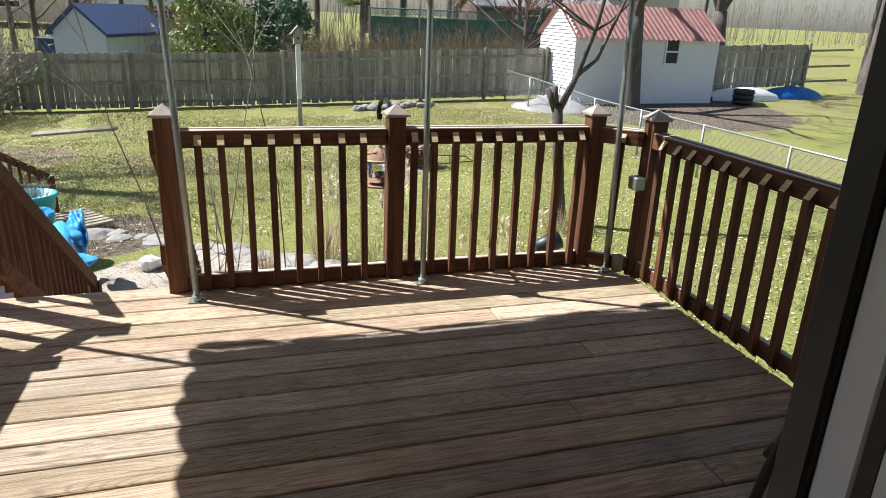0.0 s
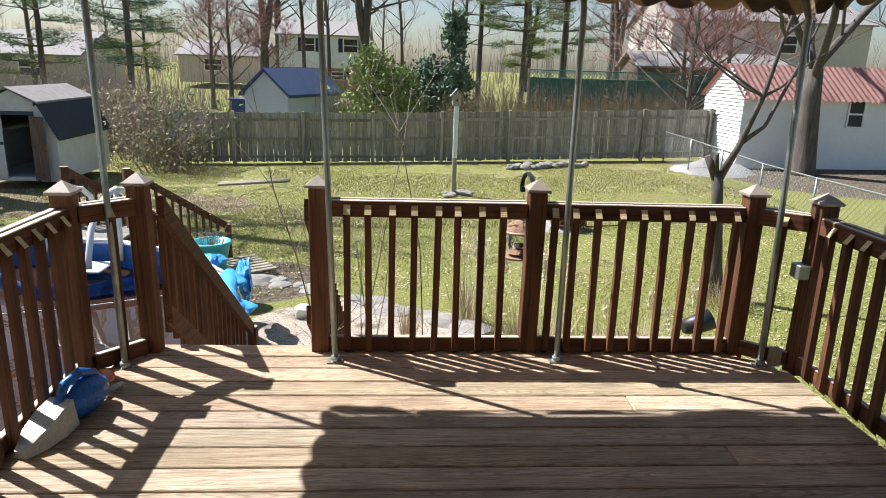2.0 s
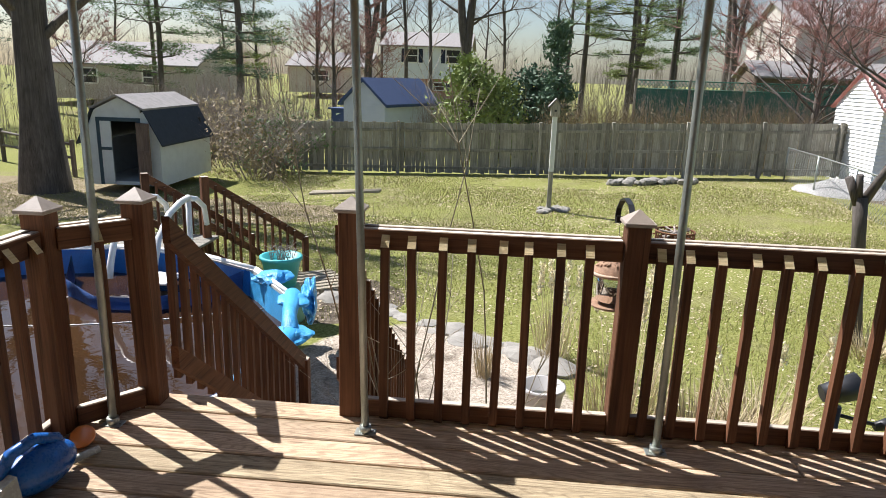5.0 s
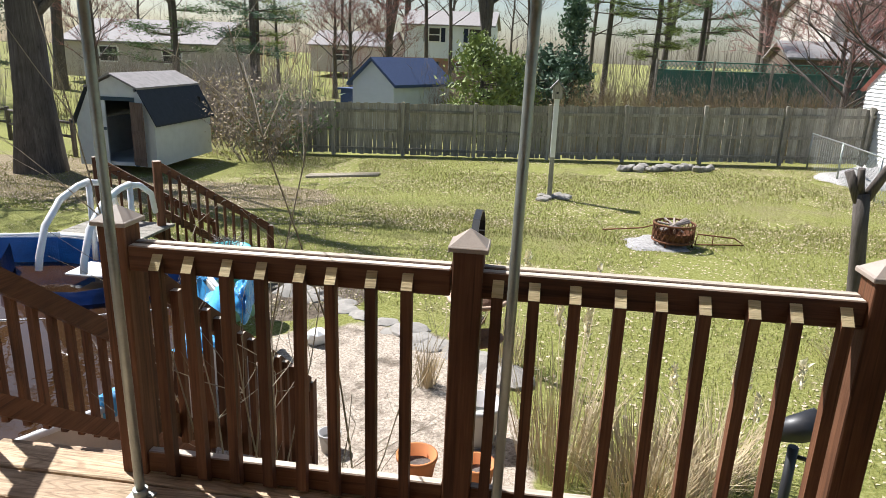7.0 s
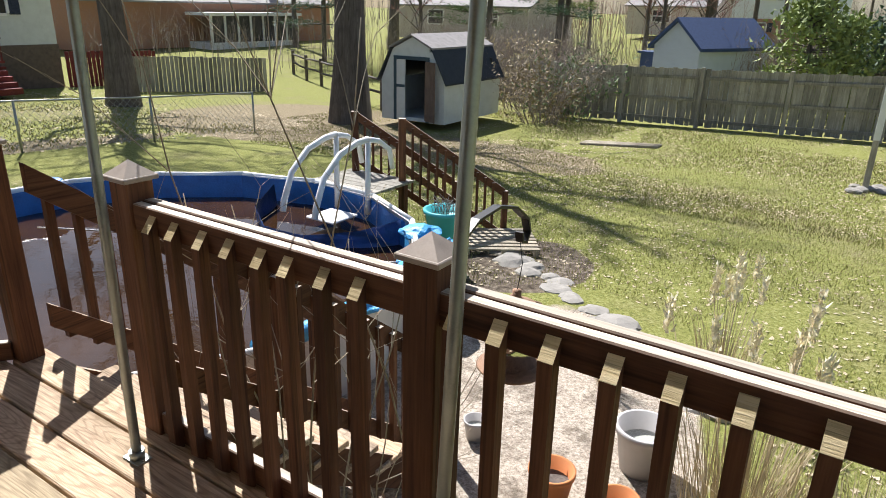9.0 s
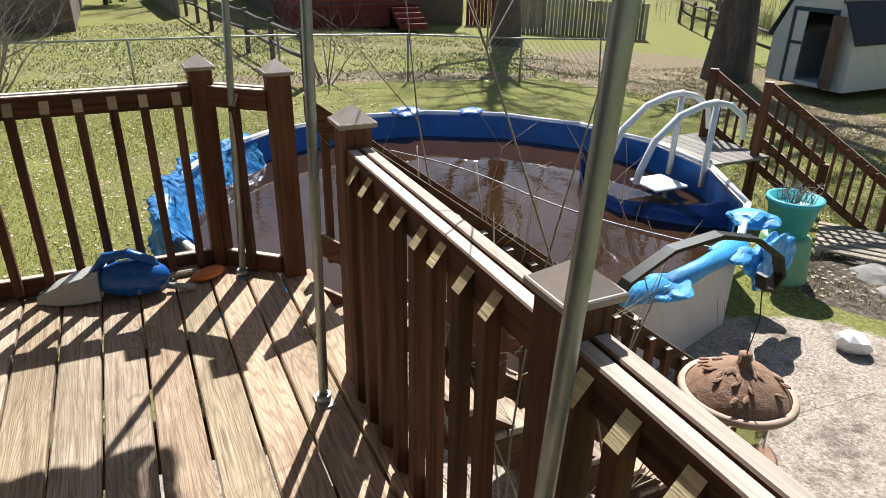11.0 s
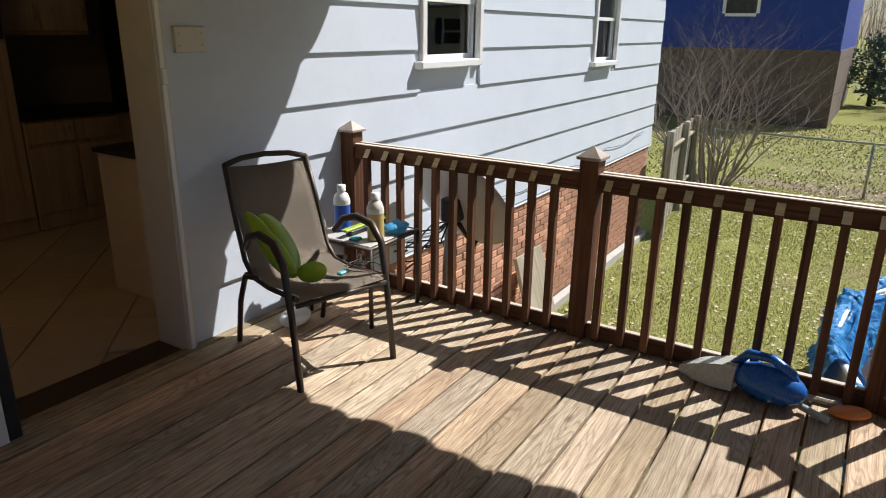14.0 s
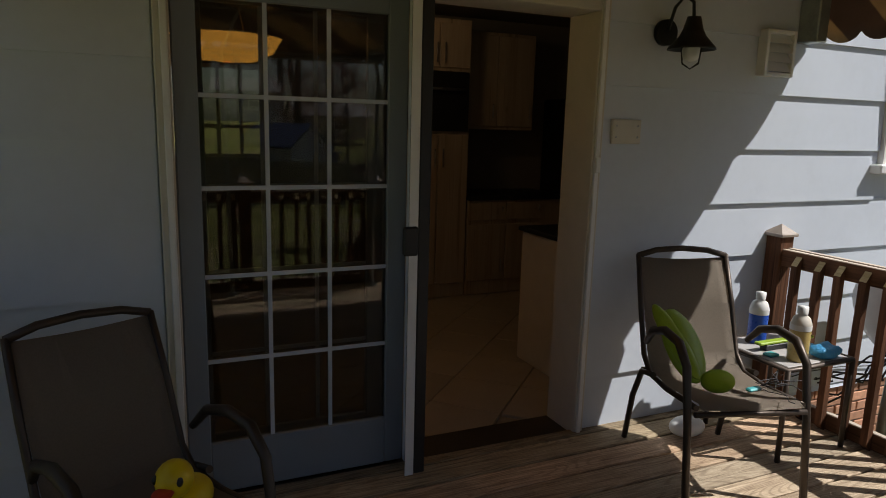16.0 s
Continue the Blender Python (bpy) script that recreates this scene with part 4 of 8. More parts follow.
def bare_tree(label, x, y, r, trunk, height, seed, lean=(0, 0), depth=4, z=None, bark="bark", limbs=4, sides=9):
    rng = random.Random(seed)
    z = ground_z(x, y) - 0.08 if z is None else z
    t = thing("tree", label, "tree", pose(x, y, z))
    bm = bmesh.new()
    top = Vector((lean[0], lean[1], trunk))
    pts = [Vector((0, 0, 0)), Vector((lean[0] * 0.05, lean[1] * 0.05, 0.25)), top * 0.4 + Vector((rng.uniform(-0.05, 0.05), 0, 0)), top * 0.75, top]
    tube(bm, pts, [r * 1.45, r * 1.1, r * 0.95, r * 0.85, r * 0.78], 14)
    part("trunk", bm, bark, t, "furrowed grey-brown trunk")
    TIPS.clear()
    bm = bmesh.new()
    for k in range(limbs):
        a = 2 * math.pi * k / limbs + rng.uniform(-0.5, 0.5)
        sp = rng.uniform(0.35, 0.8)
        limb(bm, top * (1 - 0.12 * (k % 2)), (math.cos(a) * sp, math.sin(a) * sp, 1.0), r * rng.uniform(0.4, 0.62), (height - trunk) * rng.uniform(0.32, 0.45), depth, rng, sides)
    part("crown", bm, bark, t, "bare spreading branches")
    vs, fs = [], []
    for p, d, ln in TIPS:
        for k in range(4):
            e = p + (d * rng.uniform(0.3, 1.0) + Vector((rng.uniform(-1, 1), rng.uniform(-1, 1), rng.uniform(-0.5, 0.8)))) * ln * rng.uniform(0.35, 0.75)
            s = (e - p).cross(Vector((rng.uniform(-1, 1), rng.uniform(-1, 1), 0.3))).normalized() * 0.0075
            i = len(vs)
            vs += [tuple(p - s), tuple(p + s), tuple(e)]
            fs.append((i, i + 1, i + 2))
    tagged(raw_part("spray", vs, fs, "twig", t, "fine bare twigs"), kind="stuff")
    return t


def leader_tree(label, x, y, r, h, seed, clear=0.3, spread=0.34, branches=22, depth=2, twig="twig", lean=(0.0, 0.0), fork=False, twig_n=5):
    """A bare tree whose stem runs on to the top, with rising side branches and a haze of twigs."""
    rng = random.Random(seed)
    z = ground_z(x, y) - 0.08
    t = thing("tree", label, "tree", pose(x, y, z))
    bm = bmesh.new()
    stems = [(0.0, 0.0, 1.0)]
    if fork:
        stems = [(0.10, 0.03, 1.0), (-0.12, -0.02, 0.93)]
    joints = []
    for fx, fy, k in stems:
        pts, rad = [], []
        for j in range(9):
            u = j / 8
            f = max(0.0, u - 0.25) * h
            wob = 0.012 * h * u
            pts.append(Vector((lean[0] * u + fx * f + rng.uniform(-wob, wob), lean[1] * u + fy * f + rng.uniform(-wob, wob), h * u * k)))
            rad.append(r * (1.35 if j == 0 else 1.0) * (1 - u) ** 0.75 + 0.012)
        tube(bm, pts, rad, 9, cap=False)
        joints.append((pts, rad))
    part("trunk", bm, "bark", t, "tapering grey-brown trunk")
    TIPS.clear()
    bm = bmesh.new()
    for pts, rad in joints:
        for k in range(branches // len(joints)):
            u = clear + (0.96 - clear) * (k + rng.random()) / (branches // len(joints))
            j = min(7, int(u * 8))
            p = pts[j].lerp(pts[j + 1], u * 8 - j)
            a = k * 2.4 + rng.uniform(-0.5, 0.5)
            rise = rng.uniform(0.35, 1.1)
            ln = h * spread * (1.15 - u) * rng.uniform(0.6, 1.1)
            limb(bm, p, (math.cos(a), math.sin(a), rise), max(0.012, rad[j] * rng.uniform(0.28, 0.5)), ln * 0.55, depth, rng, 5)
    part("crown", bm, "bark", t, "bare rising branches")
    vs, fs = [], []
    for p, d, ln in TIPS:
        for k in range(twig_n):
            e = p + (d * rng.uniform(0.4, 1.0) + Vector((rng.uniform(-0.8, 0.8), rng.uniform(-0.8, 0.8), rng.uniform(-0.3, 0.8)))) * ln * rng.uniform(0.4, 0.9)
            q = (e - p).cross(Vector((rng.uniform(-1, 1), rng.uniform(-1, 1), 0.3))).normalized() * 0.009
            i = len(vs)
            vs += [tuple(p - q), tuple(p + q), tuple(e)]
            fs.append((i, i + 1, i + 2))
    tagged(raw_part("spray", vs, fs, twig, t, "fine bare twigs"), kind="stuff")
    return t


def pine(label, x, y, h, rad, seed, mat="needle", clear=0.3, whorls=15):
    """A tall pine with tiers of level limbs and open, flattened needle sprays."""
    rng = random.Random(seed)
    t = thing("evergreen_tree", label, "tree", pose(x, y, ground_z(x, y) - 0.05))
    bm = bmesh.new()
    tube(bm, [(0, 0, 0), (0.1, 0, h * 0.4), (-0.05, 0.05, h * 0.75), (0, 0, h)], [0.013 * h, 0.011 * h, 0.007 * h, 0.012], 9, cap=False)
    part("trunk", bm, "bark", t, "straight dark trunk")
    bm = bmesh.new()
    vs, fs = [], []
    for k in range(whorls):
        u = clear + (0.98 - clear) * (k + rng.uniform(0, 0.6)) / whorls
        reach = rad * math.sin(math.pi * min(1.0, 0.28 + (u - clear) / (1 - clear) * 0.72)) ** 0.8
        for j in range(rng.choice((3, 4, 5))):
            a = rng.uniform(0, 6.283)
            ln = reach * rng.uniform(0.45, 1.1)
            z0, dz = u * h, rng.uniform(-0.10, 0.22) * ln
            end = Vector((math.cos(a) * ln, math.sin(a) * ln, z0 + dz))
            mid = Vector((math.cos(a) * ln * 0.5, math.sin(a) * ln * 0.5, z0 + dz * 0.25))
            tube(bm, [(0, 0, z0), mid, end], [0.05, 0.03, 0.008], 4, cap=False)
            for _ in range(7):
                c = mid.lerp(end, rng.uniform(0.0, 1.05)) + Vector((rng.gauss(0, 0.22), rng.gauss(0, 0.22), rng.uniform(-0.05, 0.14))) * (rad / 3)
                for _ in range(26):
                    d = Vector((rng.gauss(0, 1), rng.gauss(0, 1), rng.uniform(-0.3, 0.9))).normalized()
                    q = d.cross(Vector((rng.uniform(-1, 1), rng.uniform(-1, 1), rng.uniform(-1, 1)))).normalized() * 0.022
                    p = c + Vector((rng.gauss(0, 0.24), rng.gauss(0, 0.24), rng.gauss(0, 0.07))) * (rad / 3)
                    i = len(vs)
                    vs += [tuple(p - q), tuple(p + q), tuple(p + d * rng.uniform(0.14, 0.3))]
                    fs.append((i, i + 1, i + 2))
    part("limbs", bm, "bark", t, "dark level limbs")
    raw_part("crown", vs, fs, mat, t, "open sprays of green needles")
    return t


def clumps(centres, n, spread, size, rng, up=0.3):
    """Small pointed leaf blades scattered round the centres."""
    vs, fs = [], []
    for (cx, cy, cz) in centres:
        for _ in range(n):
            u = Vector((rng.gauss(0, 1), rng.gauss(0, 1), rng.gauss(0, 0.8)))
            p = Vector((cx, cy, cz)) + u * spread * 0.5
            d = Vector((rng.uniform(-1, 1), rng.uniform(-1, 1), rng.uniform(-0.5, 1) + up)).normalized()
            s = d.cross(Vector((rng.uniform(-1, 1), rng.uniform(-1, 1), rng.uniform(-1, 1)))).normalized() * size * 0.22
            e = d * size * rng.uniform(0.6, 1.2)
            i = len(vs)
            vs += [tuple(p - s), tuple(p + s), tuple(p + e)]
            fs.append((i, i + 1, i + 2))
    return vs, fs


def raw_part(name, vs, fs, mat, parent, label=""):
    me = bpy.data.meshes.new(name)
    me.from_pydata(vs, [], fs)
    me.materials.append(MATS[mat])
    ob = new(name, me)
    ob.parent = parent
    return tagged(ob, label)


def evergreen(label, x, y, h, rad, seed, mat="needle", n=60, per=26, size=0.3, clear=0.06, kind="cone"):
    rng = random.Random(seed)
    z = ground_z(x, y) - 0.05
    t = thing("evergreen_tree", label, "tree", pose(x, y, z))
    bm = bmesh.new()
    tube(bm, [(0, 0, 0), (0.03, 0, h * 0.5), (0, 0, h * 0.97)], [0.03 * h ** 0.6 + 0.06, 0.05 + 0.012 * h, 0.012], 8)
    cs = []
    for k in range(n):
        u = clear + (1 - clear) * rng.random() ** (1.2 if kind == "cone" else 0.7)
        rr = rad * ((1 - u) ** 0.8 if kind == "cone" else math.sin(math.pi * min(1, u * 0.85 + 0.12)) ** 0.7) * math.sqrt(rng.random())
        a = rng.uniform(0, 2 * math.pi)
        c = (rr * math.cos(a), rr * math.sin(a), u * h + rng.uniform(-0.1, 0.1))
        cs.append(c)
        tube(bm, [(0, 0, c[2] * 0.96), (c[0] * 0.6, c[1] * 0.6, c[2] - 0.03), c], [0.025, 0.016, 0.006], 4, cap=False)
    part("trunk", bm, "bark", t, "dark trunk with thin limbs")
    vs, fs = clumps(cs, per, max(0.25, rad * 0.34), size, rng)
    raw_part("crown", vs, fs, mat, t, "dense green needles in uneven clumps")
    return t


def shrub(name, label, x, y, h, spread, seed, stems=26, depth=3, mat="twig", z=None, leaf=None, droop=0.0, r0=0.018):
    rng = random.Random(seed)
    z = ground_z(x, y) - 0.03 if z is None else z
    s = thing(name, label, "shrub", pose(x, y, z))
    bm = bmesh.new()
    for k in range(stems):
        a = rng.uniform(0, 2 * math.pi)
        rr = spread * 0.25 * math.sqrt(rng.random())
        limb(bm, (rr * math.cos(a), rr * math.sin(a), 0), (math.cos(a) * rng.uniform(0.1, 0.8), math.sin(a) * rng.uniform(0.1, 0.8), 1.0), r0, h * rng.uniform(0.35, 0.55), depth, rng, 4, droop=droop)
    part("crown", bm, mat, s, "thin bare stems")
    if leaf:
        cs = [(rng.gauss(0, spread * 0.3), rng.gauss(0, spread * 0.3), rng.uniform(0.1, 0.85) * h) for _ in range(60)]
        vs, fs = clumps(cs, 16, 0.5, 0.16, rng)
        raw_part("leaves", vs, fs, leaf, s, "sparse leaves")
    return s


# ---- back fence ----
def fence_top(x):
    return -0.03 + (0.036 if x > 0 else 0.022) * x


def build_fence():
    f = thing("board_fence", "weathered grey-brown board fence along the back of the yard", "fence")
    bm = bmesh.new()
    box(bm, -0.068, 0.068, -0.01, 0.01, -1.72, 0.0)
    pk = mesh("picket", bm, "fence_wood")
    x, y = -8.6, 20.6
    while x < 24:
        piece("picket", pk, f, pose(x, y + random.uniform(-0.008, 0.008), fence_top(x) + random.uniform(-0.025, 0.02), 0, random.uniform(-1, 1), 0))
        x += 0.143
    x = -7.9
    while x < 24:
        zt = fence_top(x)
        b2 = bmesh.new()
        box(b2, x - 0.055, x + 0.055, y - 0.13, y - 0.012, zt - 1.8, zt + 0.05, 0.01)
        part("fence_post", b2, "fence_wood", f)
        b2 = bmesh.new()
        x2 = x + 2.44
        for dz in (-0.22, -0.88, -1.5):
            prism(b2, [(x + 0.055, zt + dz), (x2 - 0.055, fence_top(x2) + dz), (x2 - 0.055, fence_top(x2) + dz - 0.09), (x + 0.055, zt + dz - 0.09)], y - 0.055, y - 0.0125, "y")
        part("fence_rail", b2, "fence_wood", f)
        x = x2


build_fence()


# ---- sheds ----
def build_barn_shed():
    s = thing("garden_shed", "white gambrel garden shed with dark roof and one door open", "shed", pose(-11.1, 15.12, 0, 0, 0, 1.5))
    w, d, zb, ze = 2.25, 3.4, -1.76, -0.58
    pr = [(0, zb), (0, ze), (0.0, ze), (0.42, 0.30), (w / 2, 0.66), (w - 0.42, 0.30), (w, ze), (w, zb)]
    bm = bmesh.new()
    # front with its doorway, back and two sides
    for poly in ([(0, zb), (0.47, zb), (0.47, 0.34), (0.42, 0.30), (0, ze)], [(w - 0.52, zb), (w, zb), (w, ze), (w - 0.42, 0.30), (w - 0.52, 0.25)], [(0.47, 0.05), (w - 0.52, 0.05), (w - 0.52, 0.36), (w / 2, 0.66), (0.47, 0.34)]):
        prism(bm, poly, 0, 0.06, "y")
    prism(bm, [(0, zb), (w, zb), (w, ze), (w - 0.42, 0.3), (w / 2, 0.66), (0.42, 0.3), (0, ze)], d - 0.06, d, "y")
    for x in (0, w - 0.06):
        box(bm, x, x + 0.06, 0.062, d - 0.062, zb, ze)
    box(bm, 0.062, w - 0.062, 0.062, d - 0.062, zb, zb + 0.1)
    part("wall_shell", bm, "shed_white", s, "white painted panel walls, flaking near the ground")
    bm = bmesh.new()
    for a, b in (((-0.1, ze - 0.06), (0.40, 0.33)), ((w + 0.1, ze - 0.06), (w - 0.40, 0.33))):
        prism(bm, [a, b, (b[0], b[1] + 0.05), (a[0], a[1] + 0.05)], -0.1, d + 0.1, "y")
    part("roof_side", bm, "roof_dark", s, "dark steep lower roof slopes")
    bm = bmesh.new()
    for sgn, x in ((1, 0.36), (-1, w - 0.36)):
        prism(bm, [(x, 0.33), (w / 2, 0.70), (w / 2, 0.75), (x, 0.385)], -0.12, d + 0.12, "y")
    part("roof_top", bm, "roof_grey", s, "worn grey shingle upper roof")
    bm = bmesh.new()
    box(bm, 0.47, 0.57, -0.03, 0.0, zb, 0.12)
    box(bm, w - 0.62, w - 0.52, -0.03, 0.0, zb, 0.12)
    box(bm, 0.57, w - 0.62, -0.03, 0.0, 0.02, 0.12)
    part("door_trim", bm, "shed_trim", s, "dark blue-green door trim")
    bm = bmesh.new()
    box(bm, 0.57, 0.88, -0.025, 0.02, zb + 0.05, 0.02, 0.005)
    dr = part("door_leaf", bm, "shed_white", s, "white shed door leaf")
    bm = bmesh.new()
    box(bm, 0.57, 0.88, -0.04, -0.0255, -0.78, -0.70)
    part("door_rail", bm, "shed_trim", dr)
    bm = bmesh.new()
    box(bm, 0, 0.5, -0.02, 0.02, zb + 0.06, 0.0, 0.004)
    for z in (-1.6, -0.85, -0.1):
        box(bm, 0.02, 0.48, -0.04, -0.0205, z, z + 0.1)
    turn_bm(bm, pose(w - 0.62, -0.06, 0, 0, 0, -24))
    part("open_door", bm, "bare_door", s, "bare wood inside of the open door")
    # near-black sheet added across the back so the doorway looks shaded
    bm = bmesh.new()
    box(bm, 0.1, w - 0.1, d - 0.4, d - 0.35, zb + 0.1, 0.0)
    part("shade_sheet", bm, "dark_room", s)


build_barn_shed()


def build_white_shed():
    x0, x1, y0, y1, zb, ze, zr = 11.8, 17.75, 18.6, 21.6, -1.5, 0.98, 1.98
    s = thing("clapboard_shed", "white clapboard shed with a red corrugated metal roof", "shed")
    bm = bmesh.new()
    box(bm, x0 + 0.03, x1 - 0.03, y0 + 0.03, y1 - 0.03, zb, ze)
    ym = (y0 + y1) / 2
    for x in (x0 + 0.03, x1 - 0.09):
        prism(bm, [(y0 + 0.03, ze), (y1 - 0.03, ze), (ym, zr - 0.02)], x, x + 0.06, "x")
    part("wall_core", bm, "white_paint", s)
    z = zb + 0.05
    while z < ze - 0.02:
        bm = bmesh.new()
        for a, b in ((x0, 15.42), (16.08, x1)) if 0.0 < z < 0.9 else ((x0, x1),):
            prism(bm, [(y0 + 0.03, z), (y0 - 0.012, z), (y0 + 0.024, z + 0.128), (y0 + 0.03, z + 0.128)], a, b, "x")
        prism(bm, [(x0 + 0.03, z), (x0 - 0.012, z), (x0 + 0.024, z + 0.128), (x0 + 0.03, z + 0.128)], y0 + 0.031, y1, "y")
        part("clapboard", bm, "white_paint", s)
        z += 0.122
    while z < zr - 0.15:
        bm = bmesh.new()
        hw = (zr - z) / (zr - ze) * (y1 - y0) / 2
        prism(bm, [(x0 + 0.03, z), (x0 - 0.012, z), (x0 + 0.024, z + 0.128), (x0 + 0.03, z + 0.128)], ym - hw, ym + hw, "y")
        part("clapboard", bm, "white_paint", s)
        z += 0.122
    bm = bmesh.new()
    n = 150
    for sgn, ya in ((-1, y0 - 0.18), (1, y1 + 0.18)):
        prev = None
        for k in range(n + 1):
            x = x0 - 0.12 + (x1 - x0 + 0.24) * k / n
            dz = 0.022 * math.cos(k * math.pi / 2.5)
            cur = (bm.verts.new((x, ya, ze - 0.10 + dz)), bm.verts.new((x, ym, zr + 0.03 + dz)))
            if prev:
                bm.faces.new((prev[0], cur[0], cur[1], prev[1]))
            prev = cur
    bmesh.ops.solidify(bm, geom=bm.faces[:], thickness=0.01)
    part("metal_roof", bm, "roof_red", s, "faded red corrugated roof sheets")
    bm = bmesh.new()
    box(bm, 15.44, 15.50, y0 - 0.03, y0 + 0.03, 0.0, 0.95)
    box(bm, 16.0, 16.06, y0 - 0.03, y0 + 0.03, 0.0, 0.95)
    for z in (0.0, 0.44, 0.89):
        box(bm, 15.5, 16.0, y0 - 0.029, y0 + 0.029, z, z + 0.06)
    w = part("shed_window", bm, "white_paint", s, "small white shed window")
    bm = bmesh.new()
    box(bm, 15.5, 16.0, y0 + 0.0, y0 + 0.008, 0.06, 0.89)
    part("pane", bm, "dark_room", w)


build_white_shed()


# ---- chain-link fences ----
def chain_fence(label, p0, p1, n, h, mesh_on=True):
    f = thing("chain_link_fence", label, "fence")
    a, b = Vector((*p0, 0)), Vector((*p1, 0))
    tops = []
    for k in range(n + 1):
        q = a.lerp(b, k / n)
        z = ground_z(q.x, q.y)
        tops.append(Vector((q.x, q.y, z + h)))
        bm = bmesh.new()
        tube(bm, [(q.x, q.y, z - 0.1), (q.x, q.y, z + h + 0.02)], 0.026, 8)
        part("fence_post", bm, "galvanised", f)
    bm = bmesh.new()
    tube(bm, tops, 0.021, 8)
    part("top_bar", bm, "galvanised", f, "grey metal top bar")
    if mesh_on:
        bm = bmesh.new()
        for k in range(n):
            t0, t1 = tops[k], tops[k + 1]
            ln = (t1 - t0).length
            m = int(ln / 0.16)
            for j in range(-int(h / 0.16), m):
                for s in (1, -1):
                    u0, u1 = j * 0.16, j * 0.16 + h
                    c0, c1 = max(0, u0), min(ln, u1)
                    if c1 - c0 < 0.05:
                        continue
                    w0, w1 = (c0 - u0), (c1 - u0)
                    if s > 0:
                        w0, w1 = h - w0, h - w1
                    A = t0.lerp(t1, c0 / ln) - Vector((0, 0, w0))
                    B = t0.lerp(t1, c1 / ln) - Vector((0, 0, w1))
                    tube(bm, [A, B], 0.0035, 3, cap=False)
        tagged(part("wire_mesh", bm, "galvanised", f, "diamond wire netting"), kind="stuff")
    return f


chain_fence("grey chain-link fence with metal top bar", (9.95, 20.3), (9.2, 3.0), 7, 1.08)
chain_fence("weathered chain-link fence beside the neighbouring lawn", (-13.3, -3.4), (-12.4, 11.2), 5, 1.06)


def build_side_fence():
    f = thing("picket_fence", "weathered picket fence running from the house corner", "fence")
    bm = bmesh.new()
    box(bm, -0.065, 0.065, -0.01, 0.01, -1.5, 0.0)
    pk = mesh("picket", bm, "fence_wood")
    p0, p1 = Vector((-8.2, -3.12, 0.12)), Vector((-11.6, -3.5, 0.0))
    for k in range(24):
        q = p0.lerp(p1, k / 23)
        piece("picket", pk, f, pose(q.x, q.y, q.z + random.uniform(-0.03, 0.02), 0, 0, 6.4))
    for z in (-0.25, -1.1):
        bm = bmesh.new()
        tube(bm, [p0 + Vector((0, 0.04, z)), p1 + Vector((0, 0.04, z))], 0.04, 4)
        part("fence_rail", bm, "pale_wood", f)
    for q in (p0, p0.lerp(p1, 0.55), p1):
        bm = bmesh.new()
        box(bm, q.x - 0.05, q.x + 0.05, q.y + 0.02, q.y + 0.12, -1.6, q.z + 0.05, 0.01)
        part("fence_post", bm, "fence_wood", f)


build_side_fence()


def split_rail(p0, p1, n, h=1.1):
    f = thing("split_rail_fence", "grey weathered split-rail fence on the neighbouring lawn", "fence")
    rng = random.Random(5)
    a, b = Vector((*p0, 0)), Vector((*p1, 0))
    pts = [a.lerp(b, k / n) for k in range(n + 1)]
    for q in pts:
        bm = bmesh.new()
        z = ground_z(q.x, q.y)
        box(bm, q.x - 0.06, q.x + 0.06, q.y - 0.06, q.y + 0.06, z - 0.1, z + h + 0.1, 0.015)
        part("fence_post", bm, "bark", f)
    for q, r in zip(pts, pts[1:]):
        for dz in (h - 0.05, h - 0.5):
            bm = bmesh.new()
            tube(bm, [(q.x, q.y, ground_z(q.x, q.y) + dz + rng.uniform(-0.05, 0.05)), ((q.x + r.x) / 2, (q.y + r.y) / 2, ground_z(q.x, q.y) + dz), (r.x, r.y, ground_z(r.x, r.y) + dz + rng.uniform(-0.06, 0.04))], 0.045, 6)
            part("fence_rail", bm, "bark", f)


split_rail((-12.6, 2.9), (-28, 2.0), 6)
split_rail((-13.0, 17.5), (-24.0, 24.0), 5)

